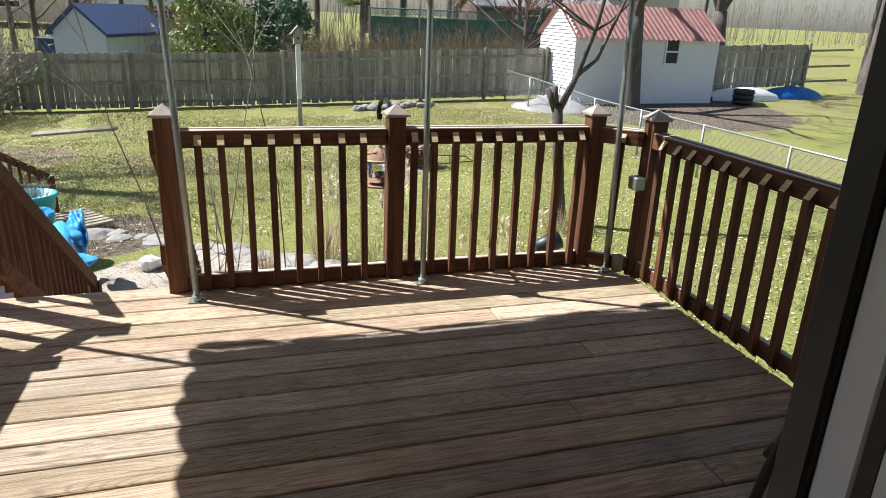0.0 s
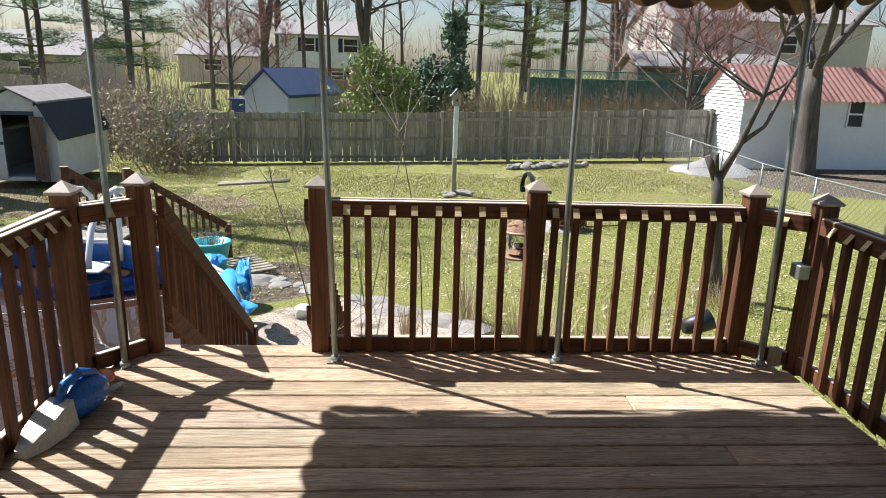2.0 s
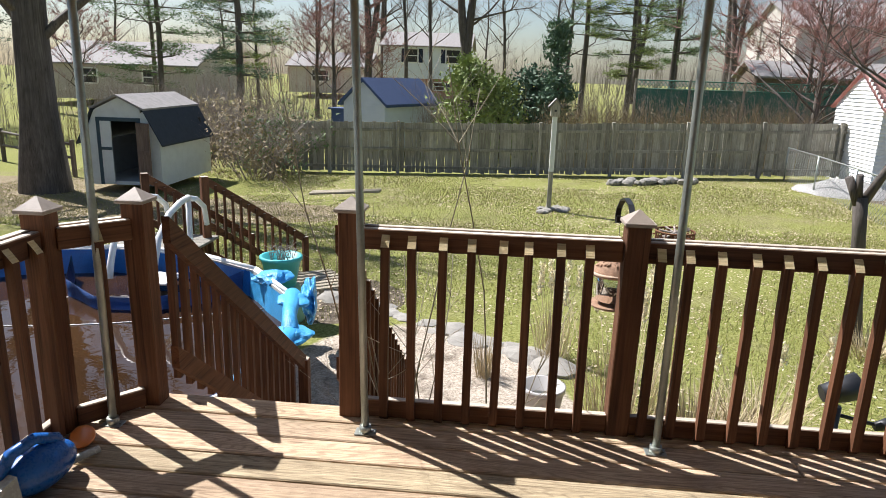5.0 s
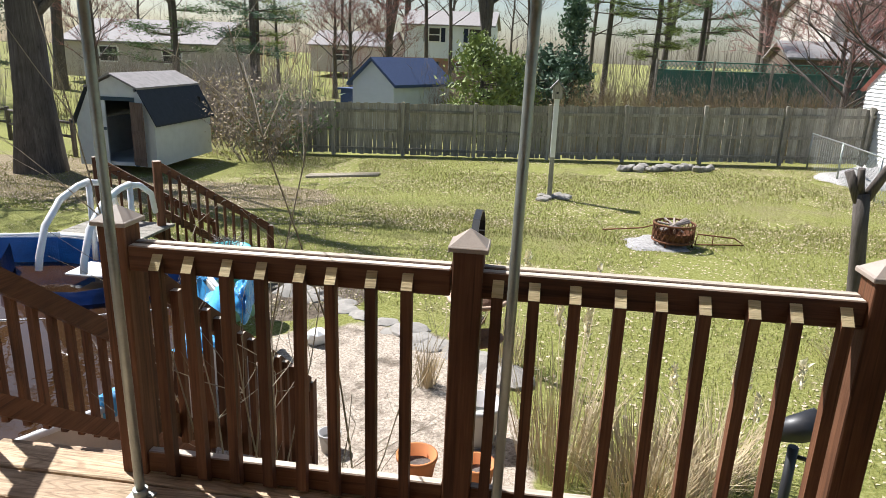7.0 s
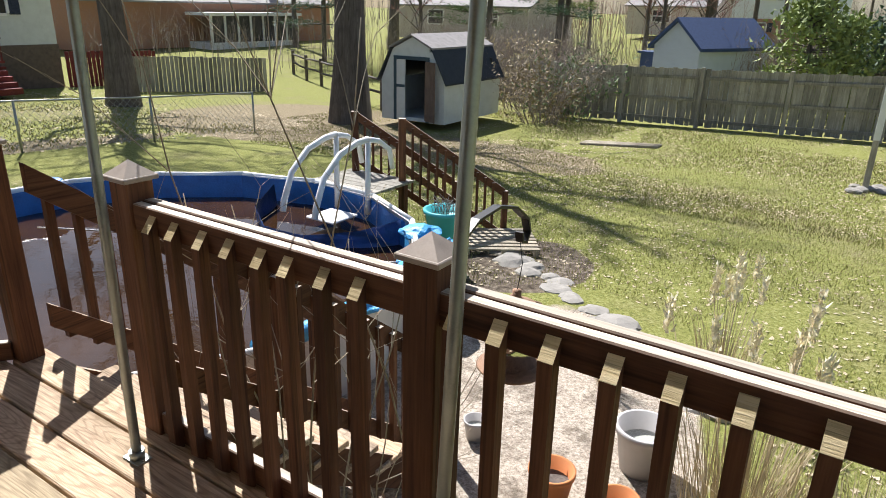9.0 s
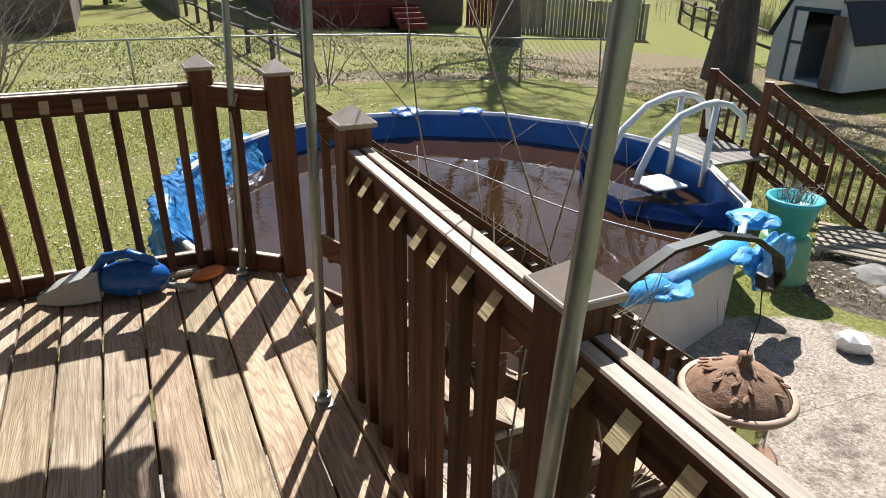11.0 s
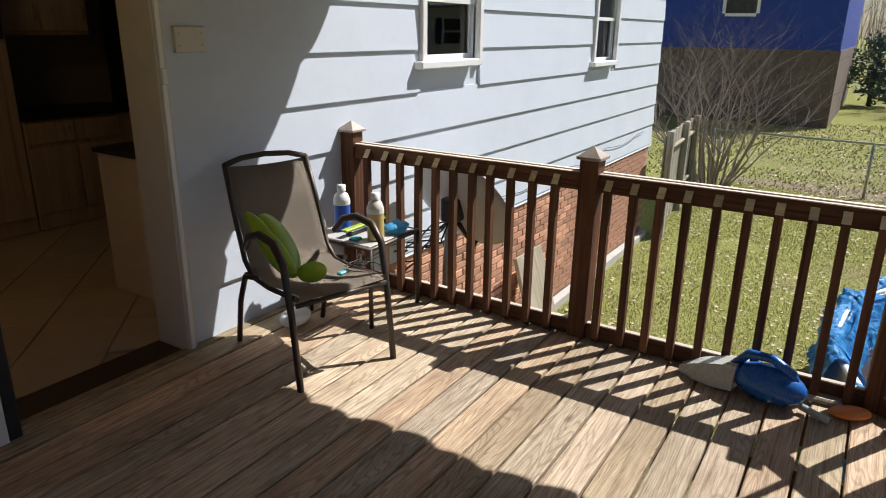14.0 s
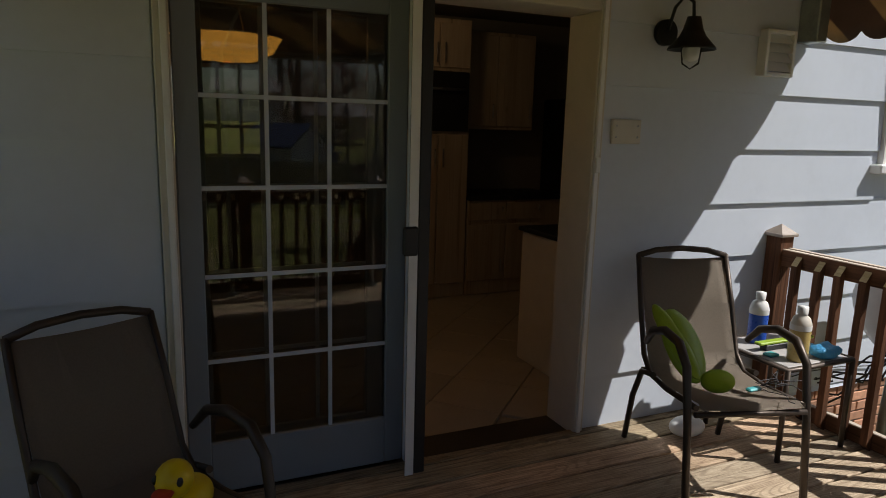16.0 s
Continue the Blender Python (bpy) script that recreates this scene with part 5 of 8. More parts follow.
# ---- bird house, fire pit and yard clutter ----
def build_birdhouse():
    x, y = 1.86, 14.2
    z = ground_z(x, y)
    b = thing("bird_house", "small weathered bird house on a tall white and brown post", "bird house")
    bm = bmesh.new()
    box(bm, x - 0.055, x + 0.055, y - 0.055, y + 0.055, z - 0.1, z + 1.0, 0.005)
    part("post_foot", bm, "fence_wood", b, "bare brown foot of the post")
    bm = bmesh.new()
    box(bm, x - 0.06, x + 0.06, y - 0.06, y + 0.06, z + 1.001, z + 2.36, 0.005)
    part("post_sleeve", bm, "white_plastic", b, "white sleeve round the post")
    bm = bmesh.new()
    box(bm, x - 0.11, x + 0.11, y - 0.11, y + 0.11, z + 2.361, z + 2.62, 0.005)
    prism(bm, [(x - 0.11, z + 2.62), (x + 0.11, z + 2.62), (x, z + 2.75)], y - 0.11, y + 0.11, "y")
    bx = part("box", bm, "fence_wood", b)
    bm = bmesh.new()
    for s in (-1, 1):
        prism(bm, [(x + s * 0.17, z + 2.58), (x, z + 2.775), (x, z + 2.80), (x + s * 0.18, z + 2.60)], y - 0.16, y + 0.16, "y")
    part("roof", bm, "roof_grey", bx)
    bm = bmesh.new()
    tube(bm, [(x, y - 0.113, z + 2.5), (x, y - 0.108, z + 2.5)], 0.03, 12)
    part("entrance", bm, "black_plastic", bx)
    # mound of stones and dry grass at its foot
    rng = random.Random(3)
    m = thing("stone_pile", "pale stones heaped round the post foot", "stones")
    for k in range(14):
        bm = bmesh.new()
        a = rng.uniform(0, 6.28)
        r = rng.uniform(0.1, 0.5)
        rock(bm, (x + r * math.cos(a), y + r * math.sin(a) * 0.8, z + 0.02), rng.uniform(0.07, 0.14), rng)
        part("stone", bm, "stone", m)


def rock(bm, c, s, rng, flat=0.6):
    v0 = len(bm.verts)
    g = bmesh.ops.create_icosphere(bm, subdivisions=2, radius=s)
    off = Vector((rng.uniform(0, 50), rng.uniform(0, 50), 0))
    for v in g["verts"]:
        k = 1 + 0.35 * noise.noise(v.co * (2.2 / s * 0.5) + off)
        v.co = Vector((v.co.x * k, v.co.y * k, v.co.z * k * flat)) + Vector(c)
    for f in bm.faces:
        f.smooth = False


build_birdhouse()


def build_firepit():
    x, y = 4.0, 10.1
    z = ground_z(x, y)
    f = thing("fire_pit", "rusty round fire pit with cut-out sides on a ring of ash", "fire pit")
    bm = bmesh.new()
    R, h0, h1 = 0.36, z + 0.14, z + 0.44
    for zz in (h0, h1):
        tube(bm, [(x + R * math.cos(a), y + R * math.sin(a), zz) for a in [k * math.pi / 16 for k in range(33)]], 0.018, 6, cap=False)
    for k in range(24):
        a0, a1 = k * math.pi / 12, (k + 1.6) * math.pi / 12
        for p, q in ((a0, a1), (a1, a0)):
            tube(bm, [(x + R * math.cos(p), y + R * math.sin(p), h0), (x + R * math.cos((p + q) / 2), y + R * math.sin((p + q) / 2), (h0 + h1) / 2), (x + R * math.cos(q), y + R * math.sin(q), h1)], 0.009, 4, cap=False)
    part("basket", bm, "rust", f)
    bm = bmesh.new()
    lathe(bm, [(0.05, z + 0.1), (0.3, z + 0.13), (0.345, z + 0.22), (0.35, z + 0.3)], x, y, 24)
    part("bowl", bm, "rust", f)
    bm = bmesh.new()
    for k in range(3):
        a = k * 2.09
        tube(bm, [(x + 0.3 * math.cos(a), y + 0.3 * math.sin(a), z + 0.16), (x + 0.38 * math.cos(a), y + 0.38 * math.sin(a), z - 0.02)], 0.016, 6)
    part("legs", bm, "rust", f)
    rng = random.Random(8)
    for k in range(7):
        bm = bmesh.new()
        a = rng.uniform(0, 3.14)
        tube(bm, [(x - 0.3 * math.cos(a), y - 0.3 * math.sin(a), z + 0.33), (x + 0.3 * math.cos(a), y + 0.3 * math.sin(a), z + 0.44 + rng.uniform(0, 0.06))], 0.02, 5)
        part("stick", bm, "twig", f)
    bm = bmesh.new()
    lathe(bm, [(0.001, z + 0.05), (0.4, z + 0.05), (0.62, z + 0.03), (0.74, z - 0.04)], x - 0.28, y + 0.05, 28)
    for v in bm.verts:
        k = 1 + 0.45 * noise.noise(Vector((v.co.x * 2.3, v.co.y * 2.3, 4.0)))
        v.co = Vector((x - 0.28 + (v.co.x - x + 0.28) * k * 0.85, y + 0.05 + (v.co.y - y - 0.05) * k * 0.85, v.co.z + 0.03 * noise.noise(v.co * 5)))
    solo("ash_patch", bm, "gravel", "pale ash and stones under the fire pit", "ash")
    g = thing("fire_grate", "bent rusty metal grate leaning on the lawn", "grate")
    bm = bmesh.new()
    gx, gy = x + 0.85, y + 0.2
    pts = [(gx - 0.4, gy, z + 0.02), (gx - 0.38, gy, z + 0.22), (gx + 0.3, gy + 0.1, z + 0.16), (gx + 0.5, gy + 0.15, z + 0.03), (gx - 0.4, gy, z + 0.02)]
    tube(bm, pts, 0.014, 6)
    tube(bm, [(gx - 0.1, gy, z + 0.02), (gx - 0.1, gy, z + 0.2)], 0.01, 5)
    part("frame", bm, "rust", g)
    bm = bmesh.new()
    tube(bm, [(x - 1.15, y + 0.9, z + 0.02), (x - 0.5, y + 0.3, z + 0.25), (x - 0.1, y + 0.05, z + 0.46)], 0.013, 6)
    solo("poker", bm, "rust", "long iron poker lying across the fire pit", "poker")


build_firepit()


def build_log_bed():
    rng = random.Random(11)
    b = thing("raised_bed", "low bed edged with pale stones near the fence", "garden bed")
    x, y = 4.1, 18.6
    for k in range(18):
        bm = bmesh.new()
        xx = x + k * 0.16
        rock(bm, (xx, y + rng.uniform(-0.12, 0.3) + k * 0.03, ground_z(xx, y) + 0.08), rng.uniform(0.11, 0.2), rng, 0.75)
        part("stone", bm, "stone", b)
    p = thing("timber_border", "flat weathered timbers lying on the lawn", "timber")
    for k in range(3):
        bm = bmesh.new()
        y2 = 15.9 + k * 0.16
        tube(bm, [(-4.8, y2 - 0.2, ground_z(-4.8, y2) + 0.03), (-2.9, y2 + 0.45, ground_z(-2.9, y2) + 0.03)], 0.05, 6)
        part("timber", bm, "pale_wood", p)


build_log_bed()


def build_gravel_pile():
    bm = bmesh.new()
    cx, cy, z = 10.9, 18.2, ground_z(11, 16.5)
    lathe(bm, [(0.001, z + 0.42), (0.4, z + 0.36), (0.9, z + 0.18), (1.4, z + 0.0), (1.5, z - 0.1)], cx, cy, 40)
    for v in bm.verts:
        v.co += Vector((0, 0, 0.12)) * noise.noise(v.co * 2.1)
    solo("gravel_pile", bm, "gravel", "heap of pale grey gravel beside the fence", "gravel")


build_gravel_pile()


def build_boats():
    for label, x, y, mat, ln in (("upturned white boat on the ground", 20.0, 19.6, "white_plastic", 3.2), ("blue tarpaulin-covered boat on the ground", 23.0, 20.2, "vinyl_blue", 2.8)):
        z = ground_z(x, y)
        bm = bmesh.new()
        n = 14
        rings = []
        for k in range(n + 1):
            t = k / n
            w = 0.6 * math.sin(math.pi * min(1, t * 0.8 + 0.1)) ** 0.6
            rings.append([bm.verts.new((x + ln * (t - 0.5), y + w * math.cos(a), z + 0.5 * w / 0.6 * math.sin(a) * (1 + 0.1 * noise.noise((x + t * 5, a, 0))))) for a in [math.pi * j / 8 for j in range(9)]])
        for r0, r1 in zip(rings, rings[1:]):
            for j in range(8):
                bm.faces.new((r0[j], r0[j + 1], r1[j + 1], r1[j])).smooth = True
        solo("covered_boat", bm, mat, label, "boat")
    bm = bmesh.new()
    z = ground_z(18.9, 18.4)
    for k in range(3):
        tube(bm, [(18.9 + 0.3 * math.cos(a), 18.2 + 0.3 * math.sin(a), z + 0.1 + k * 0.18) for a in [j * math.pi / 10 for j in range(21)]], 0.1, 8, cap=False)
    solo("tyre_stack", bm, "rubber", "stack of old black tyres", "tyres")


build_boats()

leader_tree("massive old tree with a thick trunk beside the shed", -12.0, 14.65, 0.52, 17.0, 21, 0.2, 0.42, 26, 3, lean=(0.3, 0.1))
bare_tree("tall bare tree behind the white shed corner", 13.5, 17.4, 0.33, 3.4, 13.0, 33, (-0.2, 0), depth=4, limbs=4)
bare_tree("bare tree at the end of the white shed", 20.6, 22.2, 0.38, 3.5, 10.0, 35, (-0.3, 0), depth=4)
leader_tree("large bare tree casting a long shadow on the lawn", -19.6, 11.9, 0.44, 16.0, 44, 0.24, 0.4, 24, 3)
bare_tree("slim bare tree beside the deck stairs yard", -26.0, 7.0, 0.3, 4.0, 10.0, 46, (0.1, 0.3), depth=3)


def build_cut_tree():
    x, y, z = 5.06, 5.4, ground_z(5.06, 5.4) - 0.05
    t = thing("cut_tree", "small bare tree with a sawn stub and one long branch", "tree")
    bm = bmesh.new()
    tube(bm, [(x, y, z), (x - 0.05, y, z + 0.5), (x - 0.16, y, z + 1.4), (x - 0.22, y, z + 1.85)], [0.12, 0.085, 0.075, 0.08], 12)
    tube(bm, [(x - 0.22, y, z + 1.75), (x - 0.38, y + 0.03, z + 2.08)], [0.065, 0.046], 10)
    tube(bm, [(x - 0.24, y, z + 1.82), (x - 0.30, y - 0.06, z + 2.12)], [0.045, 0.034], 8)
    part("trunk", bm, "bark", t, "grey trunk ending in sawn stubs")
    bm = bmesh.new()
    rng = random.Random(9)
    pts = [(x - 0.2, y, z + 1.75), (x + 0.02, y, z + 2.2), (x + 0.3, y + 0.05, z + 2.9), (x + 0.5, y + 0.1, z + 3.7), (x + 0.75, y + 0.2, z + 4.6)]
    tube(bm, pts, [0.06, 0.045, 0.034, 0.024, 0.012], 9)
    for p in pts[2:]:
        for k in range(4):
            a = rng.uniform(0, 6.28)
            limb(bm, p, (math.cos(a), math.sin(a), 0.5), 0.022, 0.85, 2, rng, 5)
    tube(bm, [(x + 0.03, y, z + 2.25), (x + 0.35, y, z + 2.5), (x + 0.75, y + 0.1, z + 3.3), (x + 1.1, y + 0.1, z + 4.3)], [0.036, 0.028, 0.02, 0.01], 8)
    for k in range(5):
        limb(bm, (x + 0.75 + 0.05 * k, y + 0.1, z + 3.3 + 0.2 * k), (rng.uniform(-1, 1), rng.uniform(-1, 1), 0.4), 0.018, 0.8, 2, rng, 5)
    part("crown", bm, "bark", t, "bare thin branches")


build_cut_tree()

shrub("bare_shrub", "large leafless shrub beside the picket fence", -12.3, -3.2, 2.6, 1.6, 61, 36, 4, r0=0.03)
shrub("bare_shrub", "tangled bare shrub next to the white garden shed", -7.4, 18.6, 2.3, 2.4, 62, 34, 3, leaf="hedge")
shrub("bare_shrub", "dark ivy-covered thicket at the end of the fence", -7.0, 20.0, 2.4, 2.6, 63, 30, 3, leaf="needle")
shrub("bare_shrub", "tangled leafless thicket behind the shed", -9.5, 21.5, 3.0, 3.0, 64, 30, 3, leaf="dry_leaf")
shrub("bare_shrub", "thin leafless sapling by the lawn fence", -12.7, 3.4, 2.2, 0.6, 65, 8, 3)

# ---- swimming pool ----
PC, PRX, PRY = (-3.98, 2.32), 2.85, 2.88
RIM_Z, WATER_Z, POOL_BASE = -0.74, -1.06, -1.62


def pool_pt(a, k=1.0):
    return PC[0] + PRX * k * math.cos(a), PC[1] + PRY * k * math.sin(a)


def build_pool():
    p = thing("swimming_pool", "above-ground pool with blue liner, white rim and murky brown water", "pool")
    n = 16
    rng = random.Random(14)
    ang = [2 * math.pi * k / n + 0.1 for k in range(n)]
    for k in range(n):
        (xa, ya), (xb, yb) = pool_pt(ang[k]), pool_pt(ang[(k + 1) % n])
        (xi, yi), (xj, yj) = pool_pt(ang[k], 0.985), pool_pt(ang[(k + 1) % n], 0.985)
        (ui, vi), (uj, vj) = pool_pt(ang[k], 0.972), pool_pt(ang[(k + 1) % n], 0.972)
        bm = bmesh.new()
        for q in (((xa, ya), (xb, yb), (xj, yj), (xi, yi)),):
            lo = [bm.verts.new((x, y, POOL_BASE)) for x, y in q]
            hi = [bm.verts.new((x, y, RIM_Z - 0.01)) for x, y in q]
            bm.faces.new(hi)
            for j in range(4):
                bm.faces.new((lo[j], lo[(j + 1) % 4], hi[(j + 1) % 4], hi[j]))
        part("wall_panel", bm, "pool_wall", p, "pale pool wall panel")
        # liner, drooping a little, inside the wall
        bm = bmesh.new()
        m = 8
        rows = []
        for j in range(m + 1):
            t = j / m
            x, y = ui + (uj - ui) * t, vi + (vj - vi) * t
            col = []
            for i in range(5):
                u = i / 4
                zz = RIM_Z - 0.015 - u * (RIM_Z - WATER_Z + 0.3)
                wob = 0.025 * noise.noise((x * 2.5, y * 2.5, zz * 3)) - 0.03 * u
                kx, ky = (x - PC[0]) / PRX, (y - PC[1]) / PRY
                col.append(bm.verts.new((x + kx * wob, y + ky * wob, zz)))
            rows.append(col)
        for r0, r1 in zip(rows, rows[1:]):
            for i in range(4):
                bm.faces.new((r0[i], r1[i], r1[i + 1], r0[i + 1])).smooth = True
        right = (xa + xb) / 2 > -2.0 and (ya + yb) / 2 > 2
        part("liner", bm, "vinyl_light" if right else "vinyl_blue", p, "bright blue pool liner")
        bm = bmesh.new()
        if (xa + xb) / 2 < -1.4 or (ya + yb) / 2 < 0.5 or (ya + yb) / 2 > 4.0:
            tube(bm, [(xa, ya, RIM_Z), ((xa + xb) / 2, (ya + yb) / 2, RIM_Z + rng.uniform(-0.015, 0.01)), (xb, yb, RIM_Z)], 0.028, 8)
            part("coping", bm, "white_plastic", p, "white rim")
        else:
            mid = ((xa + xb) / 2, (ya + yb) / 2)
            tube(bm, [(xa, ya, RIM_Z), (mid[0] + rng.uniform(-0.03, 0.03), mid[1], RIM_Z - 0.02), (xb, yb, RIM_Z)], [0.09, 0.07, 0.09], 10)
            part("liner_roll", bm, "vinyl_light", p, "loose liner rolled over the rim")
    # crumpled folds of liner lying over the rim
    for a, s in ((2.95, 0.20), (2.62, 0.18), (0.75, 0.2), (-0.85, 0.16), (0.1, 0.2), (0.45, 0.16)):
        bm = bmesh.new()
        x, y = pool_pt(a)
        g = bmesh.ops.create_icosphere(bm, subdivisions=3, radius=s)
        for v in g["verts"]:
            k = 1 + 0.55 * noise.noise(v.co * 6 + Vector((a * 7, 0, 0)))
            v.co = Vector((x + v.co.x * k, y + v.co.y * k, RIM_Z + 0.0 + v.co.z * k * 0.32))
        part("liner_fold", bm, "vinyl_light" if s > 0.25 or a < 1 else "vinyl_blue", p, "crumpled blue liner fold")
    bm = bmesh.new()
    vs = [bm.verts.new((*pool_pt(2 * math.pi * k / 48, 0.975), WATER_Z)) for k in range(48)]
    bm.faces.new(vs)
    tagged(part("water", bm, "pool_water", p, "still murky brown water"), kind="")
    # loose blue sheet hanging over the rim beside the deck
    prof = ((0.90, -1.08), (0.93, -0.92), (0.96, -0.78), (0.985, -0.70), (1.0, -0.68), (1.02, -0.72), (1.03, -0.88), (1.038, -1.04), (1.05, -1.22))
    for a0, a1, seed in ((-2.5, -1.32, 3.0), (-1.2, -0.78, 9.0)):
        bm = bmesh.new()
        m, n, prev = int(150 * (a1 - a0)), 32, None
        for k in range(m + 1):
            a = a0 + (a1 - a0) * k / m
            cur = []
            for j in range(n + 1):
                u = j / n * 8
                i = min(7, int(u))
                kk, z = (prof[i][q] + (prof[i + 1][q] - prof[i][q]) * (u - i) for q in (0, 1))
                w = noise.noise((a * 6, u * 0.5, seed)) + 0.7 * abs(noise.noise((a * 15 + u * 0.6, u * 0.9, seed + 5))) + 0.45 * abs(noise.noise((a * 34 - u, u * 1.8, seed + 9))) - 0.3
                x, y = pool_pt(a + 0.02 * w, kk + 0.034 * w)
                low = 0.26 * noise.noise((a * 4, 2.0, seed)) * max(0.0, u - 5) / 3
                cur.append(bm.verts.new((x, y, z + 0.07 * w + low)))
            if prev:
                for j in range(n):
                    bm.faces.new((prev[j], cur[j], cur[j + 1], prev[j + 1])).smooth = True
            prev = cur
        bmesh.ops.solidify(bm, geom=bm.faces[:], thickness=0.006)
        part("loose_sheet", bm, "tarp", p, "crumpled bright blue and white sheet hung over the rim")
    # a cord of foam across the water and fallen twigs
    bm = bmesh.new()
    pts = []
    for k in range(25):
        t = k / 24
        pts.append((-6.1 + 4.3 * t, 2.4 + 1.7 * t + 0.12 * math.sin(t * 7), WATER_Z + 0.005))
    tube(bm, pts, 0.006, 5)
    part("float_line", bm, "white_plastic", p, "white line along the sunken cover edge")


build_pool()


def build_pool_ladder():
    l = thing("pool_ladder", "white plastic arched pool ladder with navy fabric skirt", "ladder")
    for x in (-3.67, -3.16):
        y = 4.97
        bm = bmesh.new()
        arc = [(x, y - 0.95, RIM_Z - 0.05), (x, y - 0.92, RIM_Z + 0.08), (x, y - 0.78, -0.35), (x, y - 0.5, -0.12), (x, y - 0.2, -0.03), (x, y, -0.01)]
        tube(bm, arc, 0.038, 10)
        tube(bm, [(x, y, 0.0), (x, y - 0.02, -0.95)], 0.034, 10)
        tube(bm, [(x, y, -0.02), (x, y + 0.2, -0.06), (x, y + 0.42, -0.2), (x, y + 0.48, -0.45)], [0.036, 0.034, 0.034, 0.034], 10)
        part("side_rail", bm, "white_plastic", l, "white arched side rail")
    for z, y in ((-0.92, 4.55), (-1.1, 4.45)):
        bm = bmesh.new()
        box(bm, -3.64, -3.19, y - 0.2, y + 0.25, z - 0.03, z, 0.01)
        part("step", bm, "white_plastic", l)
    bm = bmesh.new()
    pts = [(-4.6, 4.75), (-4.25, 4.1), (-3.7, 3.75), (-3.1, 3.78), (-2.6, 4.15), (-2.3, 4.55)]
    prev = None
    m = 30
    for k in range(m + 1):
        t = k / m * (len(pts) - 1)
        i = min(int(t), len(pts) - 2)
        u = t - i
        x, y = pts[i][0] * (1 - u) + pts[i + 1][0] * u, pts[i][1] * (1 - u) + pts[i + 1][1] * u
        zt = RIM_Z - 0.01 - 0.16 * math.sin(math.pi * k / m)
        cur = (bm.verts.new((x, y, zt)), bm.verts.new((x + 0.03 * math.sin(k), y + 0.02, -0.98)), bm.verts.new((x, y + 0.03, WATER_Z - 0.1)))
        if prev:
            for j in (0, 1):
                bm.faces.new((prev[j], cur[j], cur[j + 1], prev[j + 1])).smooth = True
        prev = cur
    bmesh.ops.solidify(bm, geom=bm.faces[:], thickness=0.01)
    part("skirt", bm, "vinyl_navy", l, "dark navy fabric skirt in the water")


build_pool_ladder()


def build_pool_platform():
    d = thing("pool_platform", "small wooden platform behind the pool", "platform")
    for k in range(7):
        bm = bmesh.new()
        box(bm, -4.45, -3.3, 5.12 + k * 0.145, 5.255 + k * 0.145, -0.80, -0.765, 0.004)
        part("board", bm, "fence_wood", d)
    for x in (-4.35, -3.4):
        for y in (5.25, 6.0):
            bm = bmesh.new()
            box(bm, x - 0.045, x + 0.045, y - 0.045, y + 0.045, ground_z(x, y) - 0.05, -0.801)
            part("leg", bm, "rail_wood_z", d)


build_pool_platform()
for x0, y0, s in ((-4.3, 6.05, 1), (-3.42, 6.0, 1)):
    r = stair_rail(0.0, s, pose(x0, y0, -0.86, 0, 0, -52 if x0 < -4 else -50), y1=1.45, slope=0.66, top=0.93, post_z=-0.85, low=0.62, label="sloping red-brown railing beside the pool steps")
    bm = bmesh.new()
    box(bm, -0.05, 0.05, -0.05, 0.05, -0.9, 0.95, 0.004)
    part("top_post", bm, "rail_wood_z", r)

